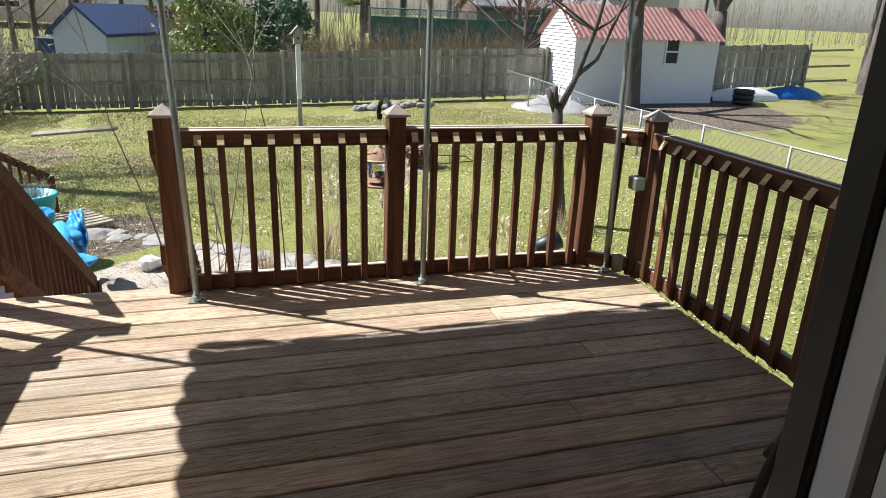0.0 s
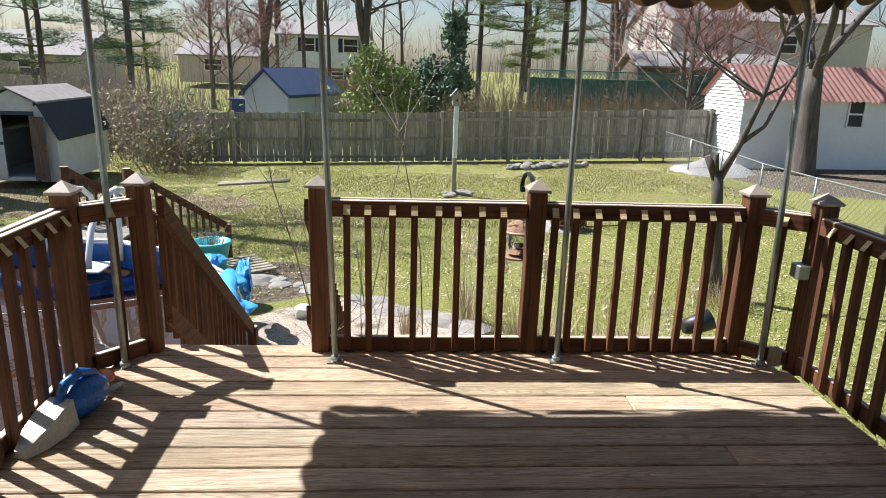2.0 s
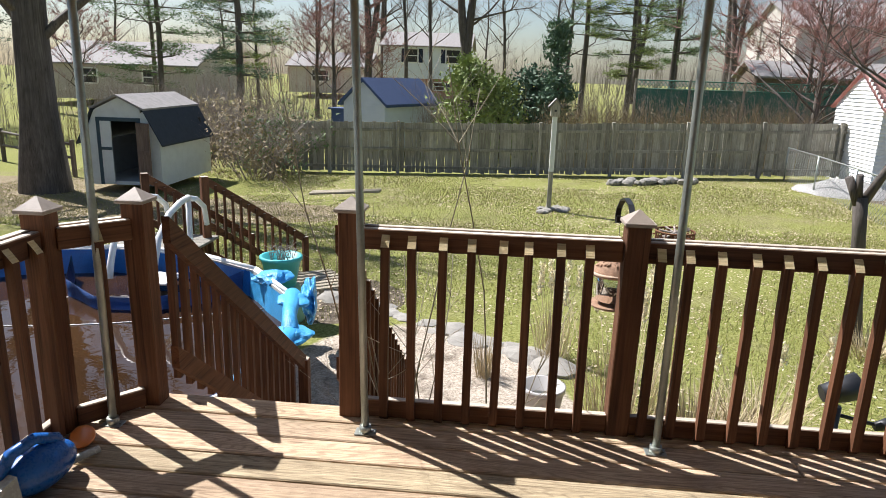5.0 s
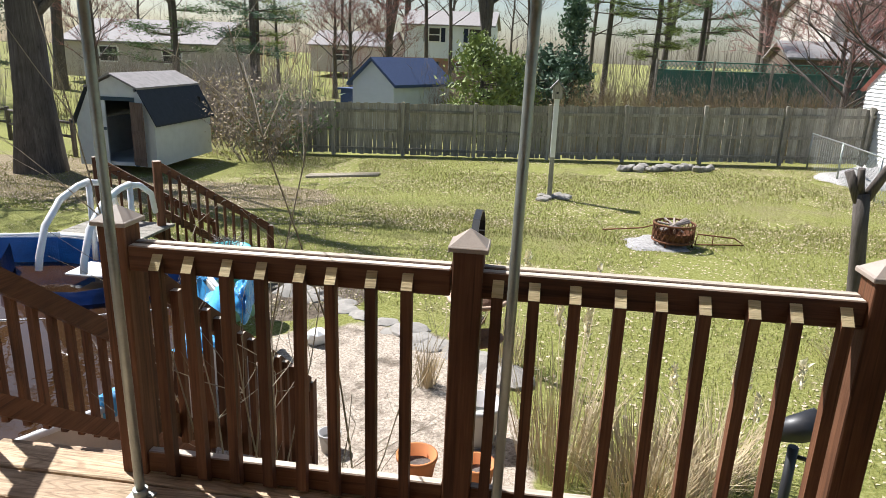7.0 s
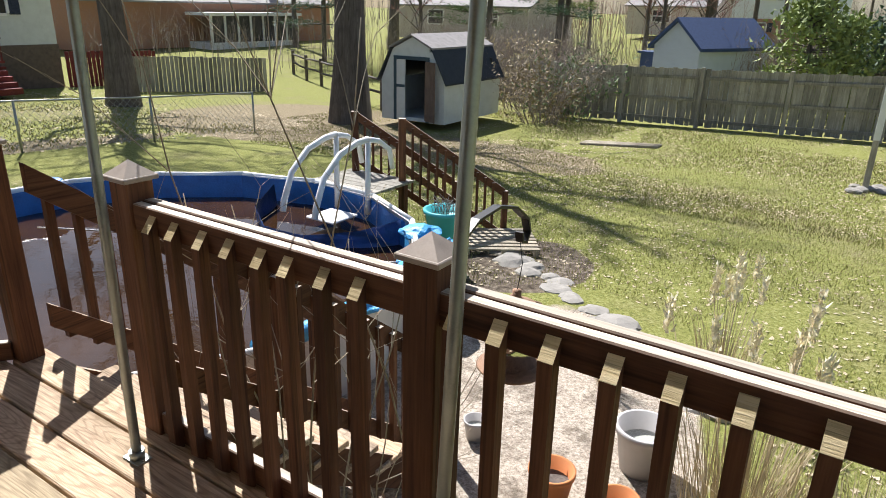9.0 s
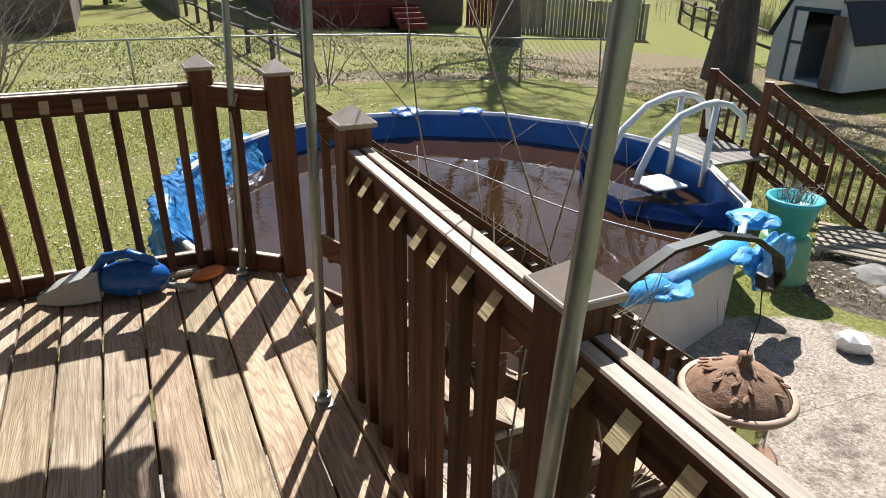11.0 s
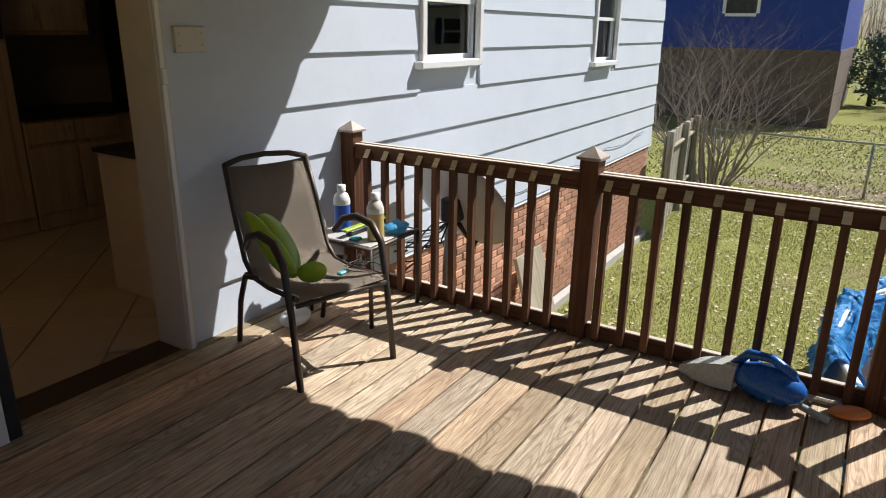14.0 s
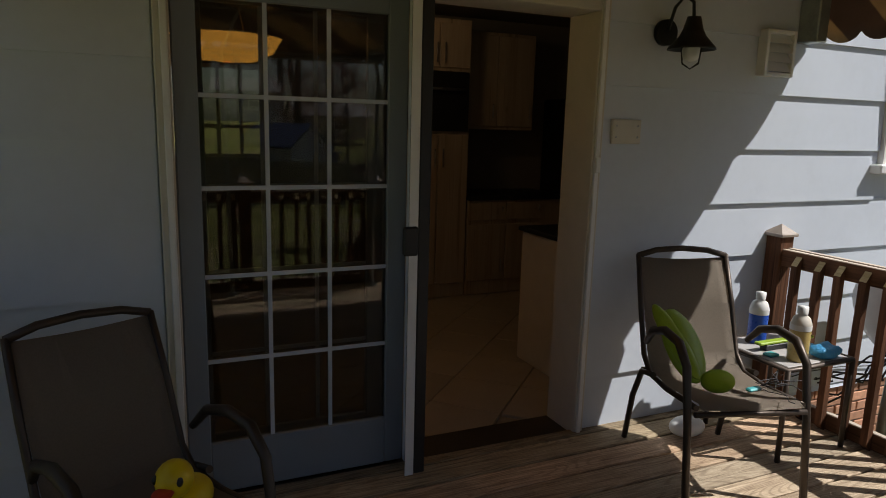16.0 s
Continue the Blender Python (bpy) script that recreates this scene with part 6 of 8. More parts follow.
# ---- patio chairs ----
def build_chair(label, m):
    """Sling chair; local +y is where the sitter looks."""
    c = thing("patio_chair", label, "chair", m, group="patio chairs")
    for s in (-1, 1):
        x = s * 0.248
        bm = bmesh.new()
        tube(bm, [(x, -0.36, 0.0), (x, -0.30, 0.25), (x, -0.22, 0.40), (x, -0.10, 0.425)], 0.014, 8)
        part("leg", bm, "bronze_metal", c)
        bm = bmesh.new()
        pts = [(x * 1.04, 0.30, 0.0), (x * 1.04, 0.255, 0.35), (x * 1.05, 0.21, 0.58), (x * 1.05, 0.13, 0.655), (x * 1.05, 0.0, 0.665), (x * 1.04, -0.12, 0.63), (x * 1.0, -0.20, 0.55)]
        tube(bm, pts, [0.016, 0.016, 0.018, 0.02, 0.02, 0.018, 0.014], 8)
        part("arm", bm, "bronze_metal", c, "dark bronze arm running down into the front leg")
        bm = bmesh.new()
        tube(bm, [(x * 0.93, 0.26, 0.425), (x * 0.93, 0.0, 0.40), (x * 0.93, -0.17, 0.405), (x * 0.93, -0.25, 0.47), (x * 0.93, -0.33, 0.685), (x * 0.9, -0.42, 0.918)], 0.013, 8)
        part("side_frame", bm, "bronze_metal", c)
    bm = bmesh.new()
    tube(bm, [(-0.224, -0.42, 0.912), (-0.13, -0.43, 0.937), (0.0, -0.435, 0.945), (0.13, -0.43, 0.937), (0.224, -0.42, 0.912)], 0.015, 8)
    part("top_bar", bm, "bronze_metal", c)
    bm = bmesh.new()
    tube(bm, [(-0.24, 0.27, 0.40), (0.24, 0.27, 0.40)], 0.012, 8)
    part("cross_bar", bm, "bronze_metal", c)
    bm = bmesh.new()
    tube(bm, [(-0.24, -0.24, 0.40), (0.24, -0.24, 0.40)], 0.012, 8)
    part("cross_bar", bm, "bronze_metal", c)
    prof = [(0.285, 0.425), (0.25, 0.44), (0.0, 0.405), (-0.16, 0.41), (-0.215, 0.435), (-0.25, 0.49), (-0.33, 0.695), (-0.415, 0.906)]
    for name, rng in (("seat", prof[:5]), ("backrest", prof[4:])):
        bm = bmesh.new()
        prev = None
        for y, z in rng:
            cur = [bm.verts.new((-0.218 + 0.0436 * k, y - 0.012 * math.sin(math.pi * k / 10), z - 0.012 * math.sin(math.pi * k / 10))) for k in range(11)]
            if prev:
                for k in range(10):
                    bm.faces.new((prev[k], prev[k + 1], cur[k + 1], cur[k])).smooth = True
            prev = cur
        bmesh.ops.solidify(bm, geom=bm.faces[:], thickness=0.005)
        part(name, bm, "sling", c, "taupe woven sling")
    return c


build_chair("bronze metal patio chair with taupe sling, half in sunlight", pose(-0.245, -2.735, 0, 0, 0, -17))
build_chair("shaded bronze metal patio chair with taupe sling", pose(2.045, -2.60, 0, 0, 0, 25) @ Matrix.Scale(0.95, 4))


def ellipsoid(bm, c, r, sub=3, m=None):
    g = bmesh.ops.create_icosphere(bm, subdivisions=sub, radius=1.0)
    for v in g["verts"]:
        q = Vector((v.co.x * r[0], v.co.y * r[1], v.co.z * r[2]))
        v.co = (m @ q if m is not None else q) + Vector(c)
    for f in bm.faces:
        f.smooth = True


def build_toy():
    t = thing("inflatable_toy", "lime green plastic fan-shaped pool toy on the chair", "toy")
    bm = bmesh.new()
    ellipsoid(bm, (-0.09, -2.80, 0.595), (0.085, 0.04, 0.185), m=Euler((radians(48), 0, radians(-14))).to_matrix())
    part("body", bm, "lime_plastic", t)
    bm = bmesh.new()
    ellipsoid(bm, (-0.045, -2.80, 0.62), (0.045, 0.014, 0.20), m=Euler((radians(52), radians(14), radians(-14))).to_matrix())
    part("fin", bm, "lime_plastic", t)
    bm = bmesh.new()
    ellipsoid(bm, (-0.10, -2.60, 0.50), (0.068, 0.016, 0.068), m=Euler((radians(-25), 0, radians(-40))).to_matrix())
    part("tail_disc", bm, "lime_plastic", t)
    bm = bmesh.new()
    rng = random.Random(4)
    for k in range(5):
        p = Vector((-0.36 + rng.uniform(-0.04, 0.04), -2.62, 0.435))
        pts = [p]
        for j in range(7):
            p = p + Vector((rng.uniform(-0.06, 0.05), rng.uniform(-0.05, 0.06), 0))
            pts.append(Vector((p.x, p.y, 0.435 + rng.uniform(0.0, 0.05))))
        tube(bm, pts, 0.0022, 4)
    solo("wire_tangle", bm, "black_plastic", "tangle of thin dark wire on the chair seat", "wire")
    bm = bmesh.new()
    box(bm, -0.33, -0.26, -2.60, -2.57, 0.437, 0.452, 0.006)
    solo("clothes_peg", bm, "turquoise", "small teal plastic clip on the chair seat", "clip")


build_toy()


def build_side_table():
    t = thing("side_table", "small square dark metal patio table", "table")
    x0, x1, y0, y1, z = -1.06, -0.62, -3.12, -2.68, 0.46
    bm = bmesh.new()
    box(bm, x0 + 0.015, x1 - 0.015, y0 + 0.015, y1 - 0.015, z - 0.012, z, 0.003)
    part("tabletop", bm, "dish_grey", t, "grey glass tabletop")
    bm = bmesh.new()
    tube(bm, [(x0, y0, z - 0.01), (x1, y0, z - 0.01), (x1, y1, z - 0.01), (x0, y1, z - 0.01), (x0, y0, z - 0.01)], 0.013, 8)
    part("rim", bm, "bronze_metal", t)
    for x in (x0, x1):
        for y in (y0, y1):
            bm = bmesh.new()
            tube(bm, [(x, y, z - 0.01), (x, y, 0.0)], 0.013, 8)
            part("leg", bm, "bronze_metal", t)
    for x, y, mat, lab in ((-0.80, -3.02, "blue_liquid", "clear bottle with blue cleaner and white cap"), (-0.76, -2.75, "amber_liquid", "tall bottle of yellow liquid with white cap")):
        b = thing("bottle", lab, "bottle", pose(x, y, z), group="bottles on the table")
        bm = bmesh.new()
        lathe(bm, [(0.001, 0.002), (0.044, 0.002), (0.046, 0.02), (0.046, 0.15)], 0, 0, 20)
        part("liquid", bm, mat, b)
        bm = bmesh.new()
        lathe(bm, [(0.0465, 0.151), (0.0465, 0.18), (0.036, 0.21), (0.02, 0.222), (0.02, 0.235)], 0, 0, 20)
        part("shoulder", bm, "white_plastic" if mat == "blue_liquid" else "cream_paint", b)
        bm = bmesh.new()
        lathe(bm, [(0.024, 0.228), (0.024, 0.262), (0.001, 0.264)], 0, 0, 16)
        part("cap", bm, "white_plastic", b)
        bm = bmesh.new()
        lathe(bm, [(0.0475, 0.152), (0.0475, 0.178)], 0, 0, 20)
        part("paper_label", bm, "white_plastic", b)
    br = thing("scrub_brush", "black bristled brush with lime handle on the table", "brush")
    bm = bmesh.new()
    box(bm, -1.0, -0.72, -2.93, -2.89, z + 0.001, z + 0.03, 0.004)
    part("bristles", bm, "black_plastic", br)
    bm = bmesh.new()
    box(bm, -1.06, -0.68, -2.93, -2.89, z + 0.031, z + 0.045, 0.004)
    part("handle", bm, "lime_plastic", br)
    bm = bmesh.new()
    ellipsoid(bm, (-0.94, -2.74, z + 0.03), (0.09, 0.06, 0.03))
    for v in bm.verts:
        v.co.z = max(z + 0.001, v.co.z + 0.025 * noise.noise(v.co * 25))
    solo("plastic_bag", bm, "vinyl_light", "crumpled blue and white plastic wrapper on the table", "wrapper")
    bm = bmesh.new()
    box(bm, -0.72, -0.66, -2.86, -2.81, z + 0.001, z + 0.014, 0.004)
    solo("green_clip", bm, "turquoise", "small green plastic piece on the table", "clip")
    bm = bmesh.new()
    ellipsoid(bm, (-0.42, -3.05, 0.05), (0.10, 0.07, 0.05))
    for v in bm.verts:
        v.co.z = max(0.001, v.co.z)
    solo("pool_fitting", bm, "white_plastic", "white and grey pool fitting under the chair", "fitting")


build_side_table()


def build_vacuum():
    v = thing("pool_vacuum", "blue and clear hand-held pool vacuum on the deck boards", "pool vacuum", pose(-1.03, -0.85, 0, 0, 0, 78))
    bm = bmesh.new()
    ellipsoid(bm, (0.10, 0, 0.085), (0.16, 0.085, 0.085))
    for q in bm.verts:
        q.co.z = max(0.002, q.co.z)
    b = part("motor_body", bm, "blue_plastic", v, "glossy blue motor housing")
    bm = bmesh.new()
    tube(bm, [(-0.06, 0, 0.12), (0.0, 0, 0.195), (0.10, 0, 0.205), (0.19, 0, 0.16), (0.22, 0, 0.10)], [0.02, 0.022, 0.022, 0.022, 0.018], 10)
    part("handle", bm, "blue_plastic", b)
    bm = bmesh.new()
    pts = [(-0.03, 0.075, 0.02, 0.14), (-0.12, 0.08, 0.01, 0.12), (-0.22, 0.065, 0.006, 0.08), (-0.30, 0.03, 0.004, 0.035)]
    rings = [[bm.verts.new((x, s * w, z)) for s, z in ((-1, zl), (1, zl), (0.75, zh), (-0.75, zh))] for x, w, zl, zh in pts]
    for r0, r1 in zip(rings, rings[1:]):
        for k in range(4):
            bm.faces.new((r0[k], r0[(k + 1) % 4], r1[(k + 1) % 4], r1[k]))
    bm.faces.new(rings[0])
    bm.faces.new(rings[-1][::-1])
    bmesh.ops.recalc_face_normals(bm, faces=bm.faces[:])
    part("nozzle", bm, "clear_plastic", v, "cloudy clear plastic debris chamber")
    bm = bmesh.new()
    tube(bm, [(0.24, 0, 0.03), (0.36, -0.02, 0.02)], 0.016, 8)
    part("pole_socket", bm, "clear_plastic", v)
    bm = bmesh.new()
    ellipsoid(bm, (-1.05, -0.43, 0.025), (0.05, 0.09, 0.024), m=Euler((0, 0, 0.5)).to_matrix())
    solo("orange_glove", bm, "orange_plastic", "faded orange plastic float by the railing post", "float")
    bm = bmesh.new()
    box(bm, -1.19, -1.10, -0.62, -0.46, 0.001, 0.03, 0.008)
    solo("wood_offcut", bm, "pale_wood", "pale wood offcut on the deck", "offcut")


build_vacuum()


def build_duck():
    d = thing("duck_float", "yellow plastic duck float with an orange bill", "duck float", pose(1.955, -2.60, 0.372, 0, 0, 60))
    bm = bmesh.new()
    ellipsoid(bm, (0, 0, 0.055), (0.10, 0.075, 0.06))
    part("body", bm, "yellow_plastic", d)
    bm = bmesh.new()
    ellipsoid(bm, (0.055, 0, 0.145), (0.058, 0.052, 0.055))
    h = part("head", bm, "yellow_plastic", d)
    bm = bmesh.new()
    ellipsoid(bm, (0.12, 0, 0.135), (0.035, 0.028, 0.012))
    part("bill", bm, "red_plastic", h, "orange-red bill")
    bm = bmesh.new()
    for s in (-1, 1):
        ellipsoid(bm, (0.092, s * 0.036, 0.158), (0.012, 0.008, 0.014), 2)
    part("eyes", bm, "black_plastic", h)


build_duck()

# ---- fittings on the house wall ----
def build_wall_fittings():
    y = WALL_Y + 0.024
    l = thing("wall_lantern", "black barn-style wall lantern with a white bulb", "lamp")
    lx, lz = -0.305, 1.905
    bm = bmesh.new()
    tube(bm, [(lx + 0.02, y, lz + 0.06), (lx + 0.02, y + 0.03, lz + 0.06)], 0.06, 20)
    part("wall_plate", bm, "black_metal", l)
    bm = bmesh.new()
    tube(bm, [(lx + 0.02, y + 0.03, lz + 0.07), (lx + 0.015, y + 0.06, lz + 0.17), (lx + 0.005, y + 0.11, lz + 0.215), (lx, y + 0.16, lz + 0.18), (lx, y + 0.17, lz + 0.10)], 0.008, 8)
    part("gooseneck", bm, "black_metal", l)
    bm = bmesh.new()
    lathe(bm, [(0.001, lz + 0.12), (0.03, lz + 0.115), (0.045, lz + 0.06), (0.06, lz + 0.03), (0.105, lz - 0.02), (0.108, lz - 0.03), (0.1, lz - 0.03), (0.055, lz + 0.02), (0.02, lz + 0.05)], lx, y + 0.17, 24)
    part("shade", bm, "black_metal", l)
    bm = bmesh.new()
    lathe(bm, [(0.001, lz - 0.085), (0.03, lz - 0.075), (0.042, lz - 0.045), (0.036, lz - 0.01), (0.02, lz + 0.02)], lx, y + 0.17, 18)
    part("globe", bm, "white_plastic", l, "frosted white globe, unlit")
    bm = bmesh.new()
    for a in (0, math.pi / 2):
        c, s = math.cos(a), math.sin(a)
        tube(bm, [(lx - 0.06 * c, y + 0.17 - 0.06 * s, lz - 0.025), (lx - 0.05 * c, y + 0.17 - 0.05 * s, lz - 0.09), (lx, y + 0.17, lz - 0.115), (lx + 0.05 * c, y + 0.17 + 0.05 * s, lz - 0.09), (lx + 0.06 * c, y + 0.17 + 0.06 * s, lz - 0.025)], 0.003, 5)
    part("cage", bm, "black_metal", l)
    v = thing("vent_cover", "white louvred vent cover on the siding", "vent")
    vx0, vx1, vz0, vz1 = -1.13, -0.92, 1.80, 2.033
    bm = bmesh.new()
    for q in ((vx0, vx0 + 0.02, vz0, vz1), (vx1 - 0.02, vx1, vz0, vz1), (vx0 + 0.02, vx1 - 0.02, vz0, vz0 + 0.02), (vx0 + 0.02, vx1 - 0.02, vz1 - 0.02, vz1)):
        box(bm, q[0], q[1], y - 0.01, y + 0.05, q[2], q[3], 0.003)
    part("frame", bm, "white_plastic", v)
    for k in range(4):
        bm = bmesh.new()
        z = vz0 + 0.025 + k * 0.047
        prism(bm, [(y + 0.045, z), (y + 0.05, z), (y + 0.015, z + 0.05), (y + 0.01, z + 0.05)], vx0 + 0.02, vx1 - 0.02, "x")
        part("slat", bm, "white_plastic", v)
    p = thing("cover_plate", "cream blank electrical cover plate with four screws", "cover plate")
    bm = bmesh.new()
    box(bm, -0.186, -0.016, y - 0.008, y + 0.014, 1.44, 1.556, 0.004)
    part("plate", bm, "cream_paint", p)
    for x in (-0.164, -0.038):
        for z in (1.472, 1.525):
            bm = bmesh.new()
            tube(bm, [(x, y + 0.014, z), (x, y + 0.017, z)], 0.005, 8)
            part("screw", bm, "steel", p)
    bm = bmesh.new()
    box(bm, 0.062, 0.088, y + 0.02, y + 0.045, 1.305, 1.378, 0.004)
    solo("door_bell", bm, "white_plastic", "small white door bell button on the frame", "door bell")
    c = thing("wall_cable", "thin dark cable looping along the lower siding", "cable")
    bm = bmesh.new()
    pts = [(-1.3 - 0.3 * k, WALL_Y + 0.03 + 0.004 * (k % 2), 0.06 + 0.03 * math.sin(k * 1.3) + 0.006 * k) for k in range(22)]
    tube(bm, pts, 0.0035, 5)
    part("strand", bm, "black_plastic", c)
    # bracket that holds the awning frame to the wall
    bm = bmesh.new()
    box(bm, -1.27, -1.19, WALL_Y + 0.02, WALL_Y + 0.14, 1.98, 2.2, 0.006)
    tube(bm, [(-1.23, WALL_Y + 0.1, 2.1), (-1.3, WALL_Y + 0.1, 2.1)], 0.012, 8)
    solo("awning_bracket", bm, "galvanised", "grey metal bracket holding the awning", "bracket")


build_wall_fittings()


def build_dish():
    d = thing("satellite_dish", "large grey satellite dish on a post beside the house", "satellite dish")
    n = Vector((-0.86, 0.2, 0.47)).normalized()
    rot = n.to_track_quat("Z", "Y").to_matrix()
    c = Vector((-1.80, -2.83, 0.45))
    bm = bmesh.new()
    prof = [(0.001, -0.055), (0.12, -0.05), (0.25, -0.035), (0.36, -0.012), (0.43, 0.008), (0.435, 0.002), (0.36, -0.02), (0.25, -0.043), (0.12, -0.058), (0.001, -0.063)]
    lathe(bm, prof, 0, 0, 40)
    for v in bm.verts:
        v.co = rot @ Vector((v.co.x, v.co.y * 0.86, v.co.z)) + c
    part("reflector", bm, "dish_grey", d)
    bm = bmesh.new()
    back = c - n * 0.06
    box(bm, back.x - 0.02, back.x + 0.1, back.y - 0.06, back.y + 0.06, back.z - 0.09, back.z + 0.07, 0.01)
    part("mount", bm, "black_metal", d)
    bm = bmesh.new()
    tube(bm, [(back.x + 0.06, back.y, back.z), (back.x + 0.10, back.y, 0.0), (back.x + 0.10, back.y, -1.5)], 0.03, 10)
    part("mast", bm, "galvanised", d)
    bm = bmesh.new()
    tube(bm, [back + Vector((0, 0.0, -0.08)), c + n * 0.15 - Vector((0, 0, 0.42)), c + n * 0.45 - Vector((0, 0, 0.30))], 0.018, 8)
    part("feed_arm", bm, "black_metal", d)
    rng = random.Random(2)
    for k in range(6):
        p = Vector((back.x + 0.08, back.y, back.z - 0.08))
        pts = [p]
        for j in range(5):
            p = p + Vector((rng.uniform(-0.05, 0.12), rng.uniform(-0.16, 0.02), rng.uniform(-0.12, 0.02)))
            pts.append(p.copy())
        bm = bmesh.new()
        tube(bm, pts, 0.006, 5)
        part("cable", bm, "black_plastic", d, "loose black cable")
    for x, lab in ((-2.55, "pale board leaning on the brick foundation"),):
        bm = bmesh.new()
        box(bm, -0.28, 0.28, -0.02, 0.02, 0, 1.0, 0.004)
        solo("leaning_board", bm, "pale_wood", lab, "board", pose(-3.72, WALL_Y + 0.42, -1.46, 17, 0, 0))
    bm = bmesh.new()
    box(bm, -3.5, -2.9, -3.2, -2.78, -1.47, -1.05, 0.02)
    box(bm, -3.55, -2.85, -3.22, -2.74, -1.049, -1.0, 0.02)
    solo("outdoor_unit", bm, "white_paint", "low white painted box beside the brick wall", "utility box")


build_dish()


def build_deck_extras():
    # curved strap hook on the middle post with a seed feeder hung from it
    f = thing("feeder_hook", "black curved strap hook screwed to the railing post", "hook")
    bm = bmesh.new()
    arc = [(0.056, 0.80), (0.06, 0.90), (0.10, 0.955), (0.19, 1.0), (0.30, 1.01), (0.40, 0.985), (0.475, 0.935), (0.495, 0.89), (0.475, 0.862), (0.448, 0.87), (0.443, 0.90)]
    ring = []
    for k, (y, z) in enumerate(arc):
        a, b = arc[max(k - 1, 0)], arc[min(k + 1, len(arc) - 1)]
        n = Vector((0, -(b[1] - a[1]), b[0] - a[0])).normalized() * 0.004
        c = Vector((1.213, y, z))
        sx = Vector((0.0125, 0, 0))
        ring.append([bm.verts.new(c + p) for p in (sx + n, sx - n, -sx - n, -sx + n)])
    for r0, r1 in zip(ring, ring[1:]):
        for q in range(4):
            bm.faces.new((r0[q], r0[(q + 1) % 4], r1[(q + 1) % 4], r1[q]))
    bm.faces.new(ring[0])
    bm.faces.new(ring[-1][::-1])
    part("strap", bm, "black_metal", f)
    for z in (0.815, 0.86):
        bm = bmesh.new()
        tube(bm, [(1.213, 0.055, z), (1.213, 0.066, z)], 0.006, 8)
        part("screw", bm, "steel", f)
    f = thing("bird_feeder", "hanging seed feeder with an embossed brown clay lid", "bird feeder")
    fx, fy = 1.213, 0.452
    bm = bmesh.new()
    tube(bm, [(fx, fy, 0.868), (fx + 0.012, fy, 0.80), (fx, fy, 0.705)], 0.0014, 5)
    part("wire", bm, "black_metal", f)
    bm = bmesh.new()
    lathe(bm, [(0.001, 0.715), (0.014, 0.712), (0.014, 0.69), (0.02, 0.685), (0.06, 0.668), (0.095, 0.64), (0.108, 0.618)], fx, fy, 36)
    lid = part("lid", bm, "lid_clay", f, "embossed brown lid with a knob")
    rng = random.Random(41)
    for k in range(26):
        a, r = rng.uniform(0, 6.283), rng.uniform(0.03, 0.095)
        z = 0.688 - 0.04 * (r / 0.095) ** 1.6
        bm = bmesh.new()
        g = bmesh.ops.create_icosphere(bm, subdivisions=1, radius=0.013)
        turn = rng.uniform(-0.9, 0.9) + a
        for v in g["verts"]:
            u, w = v.co.x, v.co.y * 0.45
            v.co = Vector((fx + r * math.cos(a) + u * math.cos(turn) - w * math.sin(turn), fy + r * math.sin(a) + u * math.sin(turn) + w * math.cos(turn), z + v.co.z * 0.3 - u * 0.35 * math.cos(turn - a)))
        part("leaf_relief", bm, "lid_clay", lid)
    bm = bmesh.new()
    lathe(bm, [(0.106, 0.612), (0.118, 0.606), (0.124, 0.614), (0.12, 0.624), (0.109, 0.6225)], fx, fy, 36)
    part("rim", bm, "clay_rim", f, "pale clay rim")
    bm = bmesh.new()
    lathe(bm, [(0.082, 0.611), (0.082, 0.475), (0.04, 0.455)], fx, fy, 24)
    part("seed_tube", bm, "pane", f, "clear plastic seed tube")
    bm = bmesh.new()
    lathe(bm, [(0.001, 0.535), (0.05, 0.52), (0.076, 0.49), (0.07, 0.476), (0.001, 0.472)], fx, fy, 20)
    part("seed", bm, "bark", f, "dark seed")
    bm = bmesh.new()
    lathe(bm, [(0.001, 0.44), (0.10, 0.44), (0.115, 0.452), (0.108, 0.456), (0.05, 0.452)], fx, fy, 28)
    part("tray", bm, "lid_clay", f, "brown clay tray")
    s = thing("flood_light", "black outdoor flood lamps on a stake by the railing", "lamp")
    x, y, z = 3.05, 1.7, ground_z(3.05, 1.7)
    bm = bmesh.new()
    tube(bm, [(x, y, z - 0.1), (x, y, -0.62)], 0.03, 8)
    tube(bm, [(x, y, -0.68), (x + 0.28, y, -0.74)], 0.014, 6)
    part("stake", bm, "black_plastic", s)
    for dx, dz, a in ((-0.02, -0.50, 25), (0.32, -0.74, 10)):
        bm = bmesh.new()
        k = 1.0 if dx < 0.1 else 0.5
        tube(bm, [(x + dx - 0.1 * k, y, dz - 0.03 * k), (x + dx + 0.02 * k, y, dz + 0.0), (x + dx + 0.14 * k, y, dz + 0.05 * k)], [0.06 * k, 0.085 * k, 0.095 * k], 14)
        part("lamp_head", bm, "black_plastic", s)
    bm = bmesh.new()
    box(bm, 2.62, 2.70, -0.29, -0.20, 0.54, 0.62, 0.006)
    solo("outlet_box", bm, "galvanised", "grey outdoor socket box on the corner post", "socket box")
    bm = bmesh.new()
    box(bm, 2.58, 2.64, -0.24, -0.19, 0.002, 0.11, 0.006)
    solo("pole_bracket", bm, "pale_wood", "small tan block at the foot of the awning pole", "block")
    # planters by the pool
    p = thing("planter", "turquoise flower pot with dry stalks on a green tub", "planter")
    px, py = -2.02, 4.98
    bm = bmesh.new()
